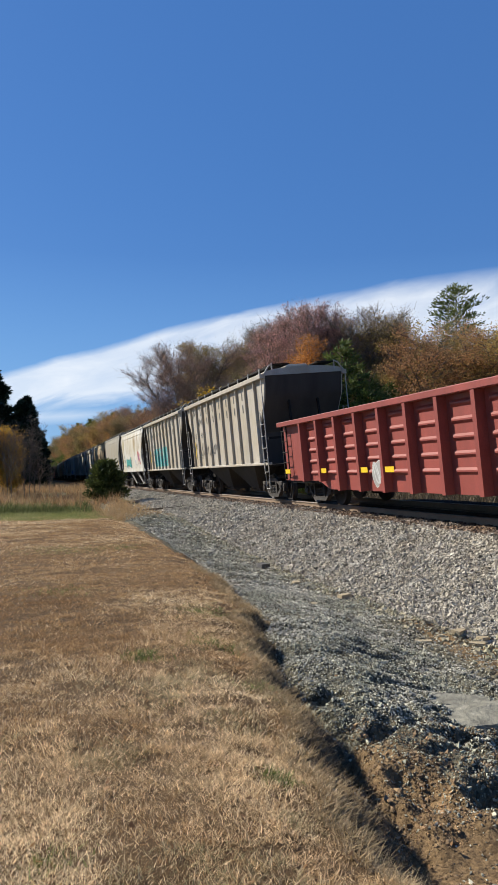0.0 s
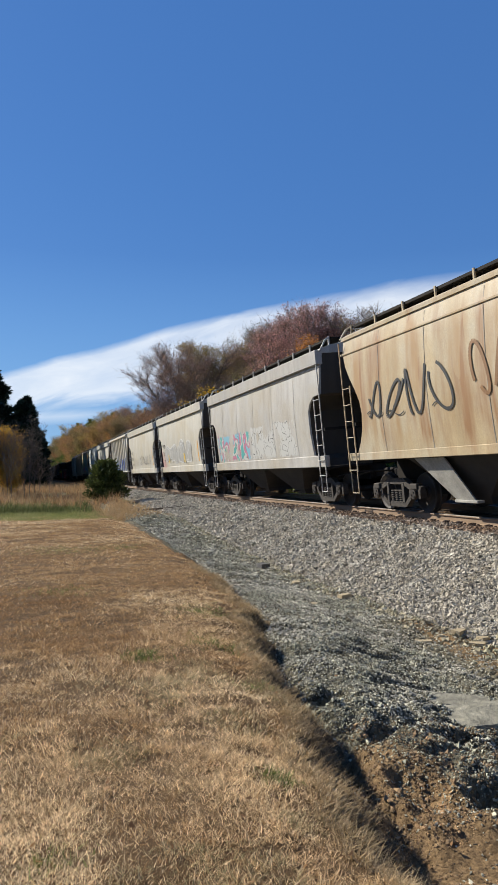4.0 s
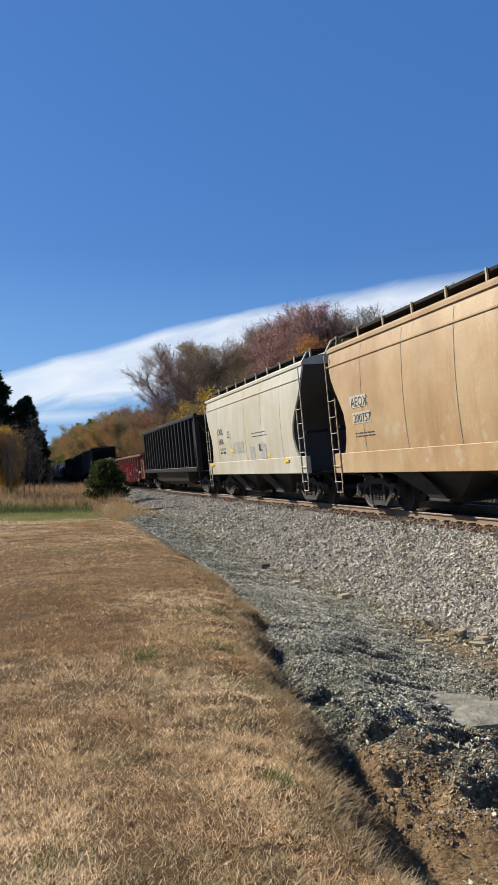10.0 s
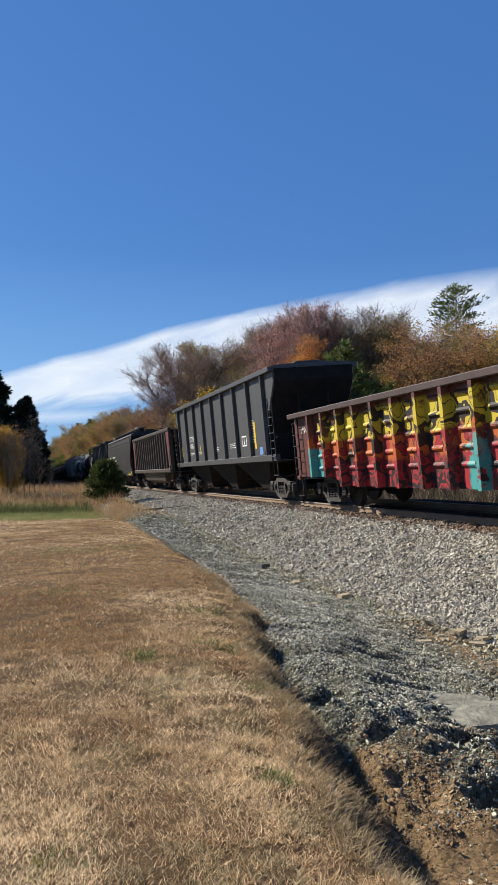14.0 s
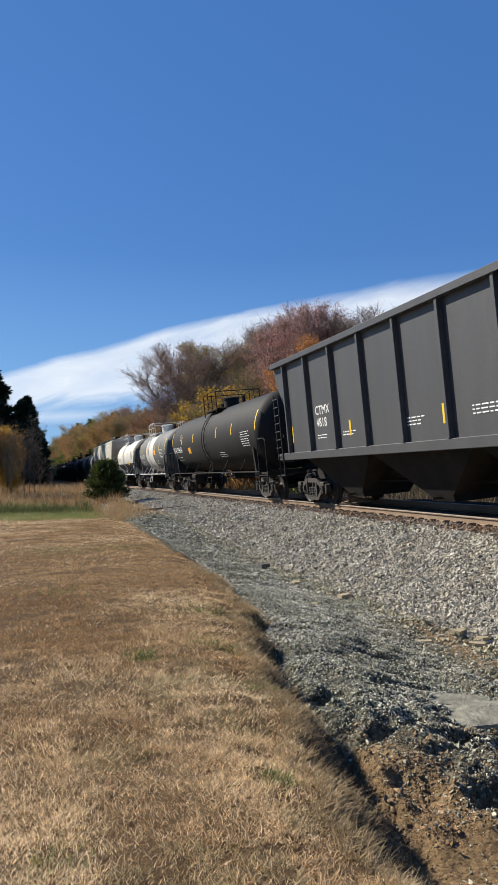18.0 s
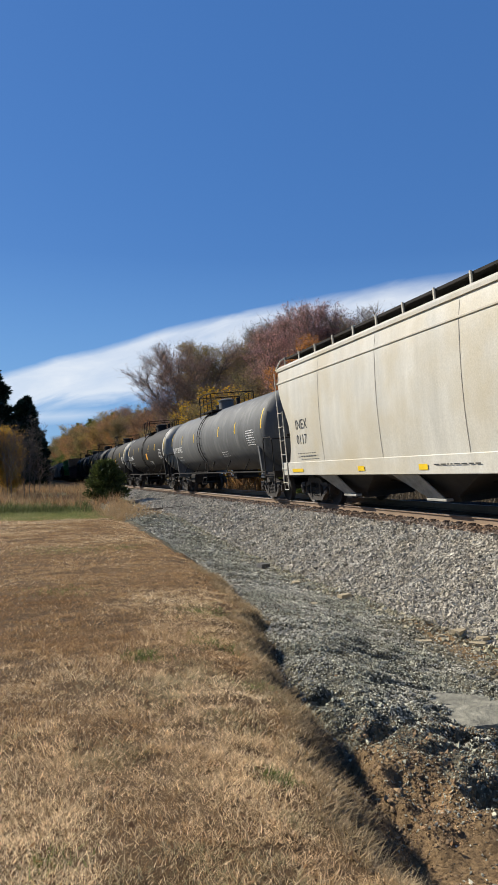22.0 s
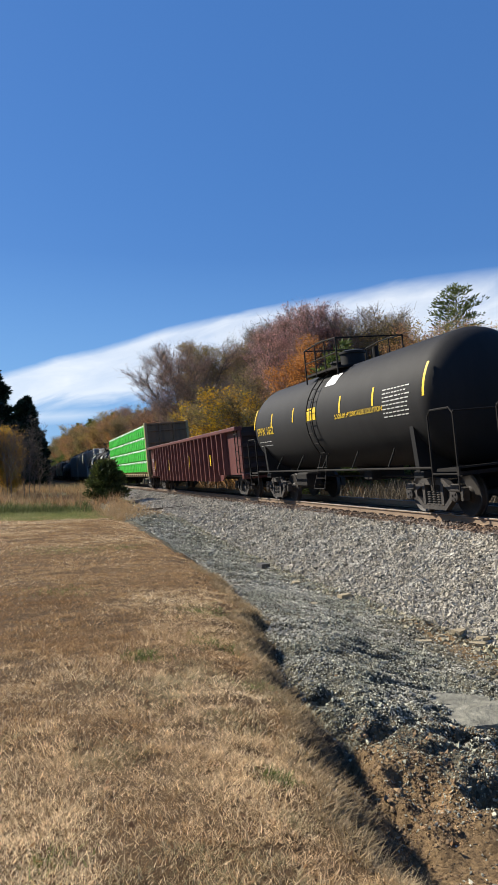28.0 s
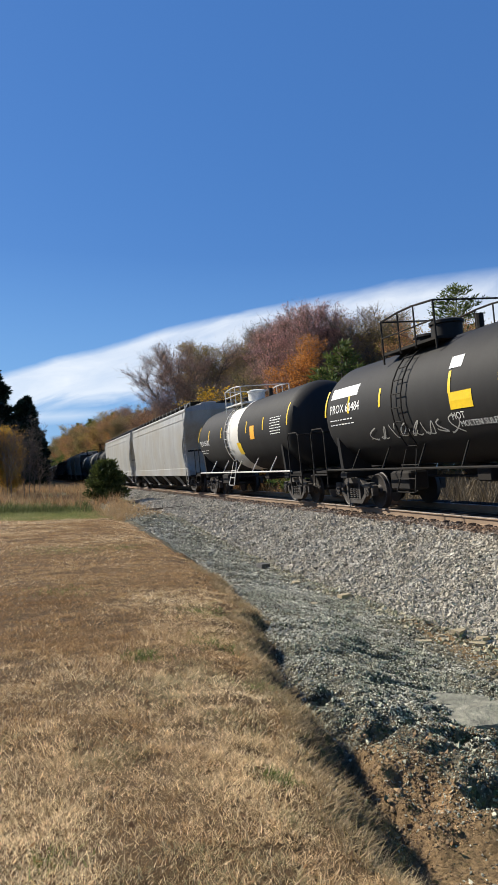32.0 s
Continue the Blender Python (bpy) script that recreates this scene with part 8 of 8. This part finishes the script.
    write(c, "TILX 161702", hl - 0.9, 2.35, 0.24, M_WHITEPAINT, w)
    bars(c, [(-2.2, 2.3, 0.5, 0.5)], M_ORANGE, w)
    bars(c, [(-0.3, 1.75, 0.5, 0.5)], M_YELLOW, w, 0.012)
    bars(c, small_print(hl - 0.9, 2.1, 1.2, 2, RN, 0.12) + small_print(-hl + 2.2, 2.9, 1.0, 7, RN, 0.09), M_WHITEPAINT, w)
    j(c, 576.4, 591.8)
    grey = long_hopper("mid-grey four-bay covered hopper", 20.9, C_GREY, "", "")
    j(grey, 591.8, 612.8)
    # the far end of the train repeats cars that look alike at that distance
    at = 612.5
    LENGTH[grey.name] = 21.0
    proto = [grey, TRAIN_BY("tank_car", 0), TRAIN_BY("tank_car", 3), TRAIN_BY("covered_hopper", 9), TRAIN_BY("covered_hopper", 5), TRAIN_BY("covered_hopper", 3),
             TRAIN_BY("tank_car", 4), TRAIN_BY("black_hopper", 0), TRAIN_BY("black_hopper", 1), TRAIN_BY("tank_car", 5), TRAIN_BY("coal_gondola", 0), TRAIN_BY("covered_hopper", 8)]
    i = 0
    while at < 1010:
        p = proto[i % len(proto)]
        L = LENGTH[p.name]
        c = copy_thing(p, on_track(at + L / 2))
        for o in c.children_recursive:
            if o.name.startswith("wheelset"):
                WHEELSETS.append((o, 1 if o.location.y > 0 else -1))
        TRAIN.append((c, at + L / 2))
        at += L
        i += 1


LENGTH = {}


def TRAIN_BY(name, k):
    got = [(c, s) for c, s in TRAIN if c.name.startswith(name)]
    c, s = got[k]
    ys = [o.location.y for o in c.children if o.name.startswith("truck")]
    LENGTH[c.name] = (max(ys) - min(ys)) + 4.25
    return c


def centerbeam(f, r):
    """Bulkhead flat car with a centre truss, stacked with wrapped lumber."""
    L = r - f
    c = thing("centerbeam_flat_car", "ochre centre-beam bulkhead flat car", "flat car", "cars of the freight train")
    b = (L - 1.5) / 2
    for s in (-1, 1):
        part("side_sill", Shape().box(*sorted((s * 1.40, s * 1.52)), -b, b, 0.92, 1.1, 0.015), C_BULK, c)
        g = Shape()
        for k in range(22):
            y = -b + 0.5 + (2 * b - 1.0) * k / 21
            g.add([(s * 1.52, y - 0.12, 1.1), (s * 1.6, y - 0.1, 1.06), (s * 1.6, y + 0.1, 1.06), (s * 1.52, y + 0.12, 1.1), (s * 1.52, y - 0.12, 0.9), (s * 1.56, y - 0.1, 0.92), (s * 1.56, y + 0.1, 0.92), (s * 1.52, y + 0.12, 0.9)],
                  [(0, 1, 2, 3), (7, 6, 5, 4), (1, 5, 6, 2), (0, 4, 5, 1), (3, 2, 6, 7)])
        part("winch_brackets", g, M_STEEL, c)
        if s < 0:       # the bulkhead stands at the leading end
            y0, y1 = sorted((s * (b - 0.05), s * (b - 0.4)))
            g = Shape()
            g.box(-1.5, 1.5, y0 + 0.08, y1 - 0.08, 1.1, 4.6)
            part("bulkhead", g, C_BULKIN, c)
            for z in (1.6, 2.4, 3.2, 4.0, 4.46):
                part("bulkhead_rib", Shape().box(-1.45, 1.45, y0 - 0.02, y1 + 0.02, z, z + 0.12, 0.02), C_BULKIN, c)
            for x in (-0.5, 0.5):
                part("bulkhead_rib", Shape().box(x - 0.06, x + 0.06, y0 - 0.05, y1 + 0.05, 1.1, 4.55, 0.02), C_BULKIN, c)
            for sx in (-1, 1):
                part("bulkhead_post", Shape().box(*sorted((sx * 1.38, sx * 1.56)), y0 - 0.02, y1 + 0.02, 0.92, 4.66, 0.02), C_BULK, c)
                part("stirrup_step", stirrup_mesh(M_GRAB), None, c, at=(sx * 1.5, s * (b - 0.25), 0.5))
        part("end_sill", Shape().box(-1.5, 1.5, *sorted((s * (b - 0.5), s * b)), 0.85, 1.08, 0.015), C_BULK, c)
        coupler(c, L / 2, s)
        running_gear(c, s * (L / 2 - 3.4))
    part("deck", Shape().box(-1.4, 1.4, -b, b, 0.98, 1.08), C_BULK, c)
    riser = Shape().box(-1.48, 1.48, -0.06, 0.06, 1.075, 1.235, 0.01).mesh("deck_riser", C_WOOD)
    for k in range(20):
        part("deck_riser", riser, None, c, at=(0, -b + 0.9 + (2 * b - 1.6) * k / 19, 0))
    part("centre_sill", Shape().box(-0.25, 0.25, -b, b, 0.66, 0.98), M_STEEL, c)
    g = Shape().box(-0.1, 0.1, -b + 0.45, b - 0.5, 4.38, 4.56).box(-0.03, 0.03, -b + 0.45, b - 0.5, 1.1, 4.38)
    part("centre_beam", g, C_BULK, c)
    join_train(c, f, r)
    # the load: four tiers of wrapped bundles on either side of the beam
    rng = random.Random(9)
    tiers = 4
    h = (4.57 - 1.22) / tiers
    for sx in (-1, 1):
        for t in range(tiers):
            cuts = [-b + 0.48]
            n = 5
            for k in range(1, n):
                cuts.append(-b + 0.48 + (2 * b - 0.78) * k / n + rng.uniform(-0.5, 0.5))
            cuts.append(b - 0.3)
            for y0, y1 in zip(cuts, cuts[1:]):
                o = thing("lumber_bundle", "lumber bundle in bright green and white wrap", "lumber", "wrapped bundles on the flat car")
                dx = rng.uniform(-0.015, 0.015)
                xo, xi = sorted((sx * (1.5 + dx), sx * 0.14))
                z0, z1 = 1.22 + t * h, 1.22 + (t + 1) * h - 0.022
                part("wrap", Shape().box(xo, xi, y0 + 0.02, y1 - 0.02, z0 + 0.02, z1, 0.02), C_GWRAP, o)
                part("bearer", Shape().box(xo + 0.05, xi - 0.05, y0 + 0.4, y0 + 0.5, z0 - 0.012, z0 + 0.03).box(xo + 0.05, xi - 0.05, y1 - 0.5, y1 - 0.4, z0 - 0.012, z0 + 0.03), C_WOOD, o)
                g = Shape()
                x = sx * (1.5 + dx + 0.006)
                m = int((y1 - y0) / 0.045)
                pts = []
                for k in range(m + 1):
                    y = y1 - 0.05 - (y1 - y0 - 0.1) * k / m
                    pts.append((y, z1 - 0.03, z1 - 0.05 - 0.05 * (noise.noise((y * 1.3, t * 9.0, sx * 3.0)) + 0.5) - 0.13 * rng.random() ** 2 - 0.25 * max(0.0, noise.noise((y * 0.9, t * 5.0, sx * 7.0)) - 0.35)))
                for (ya, ta, ba), (yb, tb, bb) in zip(pts, pts[1:]):
                    g.add([(x, ya, ba), (x, yb, bb), (x, yb, tb), (x, ya, ta)], [(0, 1, 2, 3)])
                g.box(*sorted((sx * 1.47, sx * 0.2)), y0 + 0.05, y1 - 0.05, z1 - 0.004, z1 + 0.004)
                part("white_edge", g, C_WWRAP, o)
                n_s = max(2, round((y1 - y0) / 0.95))
                me = Shape().box(*sorted((sx * (1.5 + dx) - 0.01 * sx, sx * (1.5 + dx + 0.012))), -0.014, 0.014, z0 + 0.03, z1 + 0.006).mesh("strap", C_STRAP)
                for k in range(1, n_s):
                    part("strap", me, None, o, at=(0, y0 + (y1 - y0) * k / n_s + rng.uniform(-0.06, 0.06), 0))
                g = Shape()
                for k in range(n_s):
                    y = y0 + (y1 - y0) * (k + 0.7) / n_s
                    g.add([(x, y, z0 + 0.34), (x, y - 0.5, z0 + 0.34), (x, y - 0.5, z0 + 0.42), (x, y, z0 + 0.42)], [(0, 1, 2, 3)])
                    g.add([(x, y, z0 + 0.28), (x, y - 0.42, z0 + 0.28), (x, y - 0.42, z0 + 0.3), (x, y, z0 + 0.3)], [(0, 1, 2, 3)])
                tagged(part("marking", g, C_PALEGREEN, o), kind="stuff")
                o.matrix_basis = on_track(settled(0.5 * (f + r)))
                CARGO.append((o, settled(0.5 * (f + r))))


build_train()


# ================= what moves =================
def travelled(t):
    """Metres that the train has gone since the start: it slows a little."""
    return 18.277 * t - 0.02755 * t * t


def motions():
    times = [2.0 * k for k in range(17)]
    for car, s in TRAIN + CARGO:
        walk(car, [(t, on_track(s - travelled(t))) for t in times])
    # wheels roll on the rails; wheelsets in the same place of a truck turn alike
    for end in (-1, 1):
        mine = [w for w, k in WHEELSETS if k == end]
        walk(mine[0], [(k / FPS, pose(0, 0.89 * end, 0.457, math.degrees(travelled(k / FPS) / 0.457))) for k in range(32 * FPS + 1)])
        act, slot = mine[0].animation_data.action, mine[0].animation_data.action_slot
        for w in mine[1:]:
            w.rotation_mode = "QUATERNION"
            w.animation_data_create()
            w.animation_data.action, w.animation_data.action_slot = act, slot


motions()
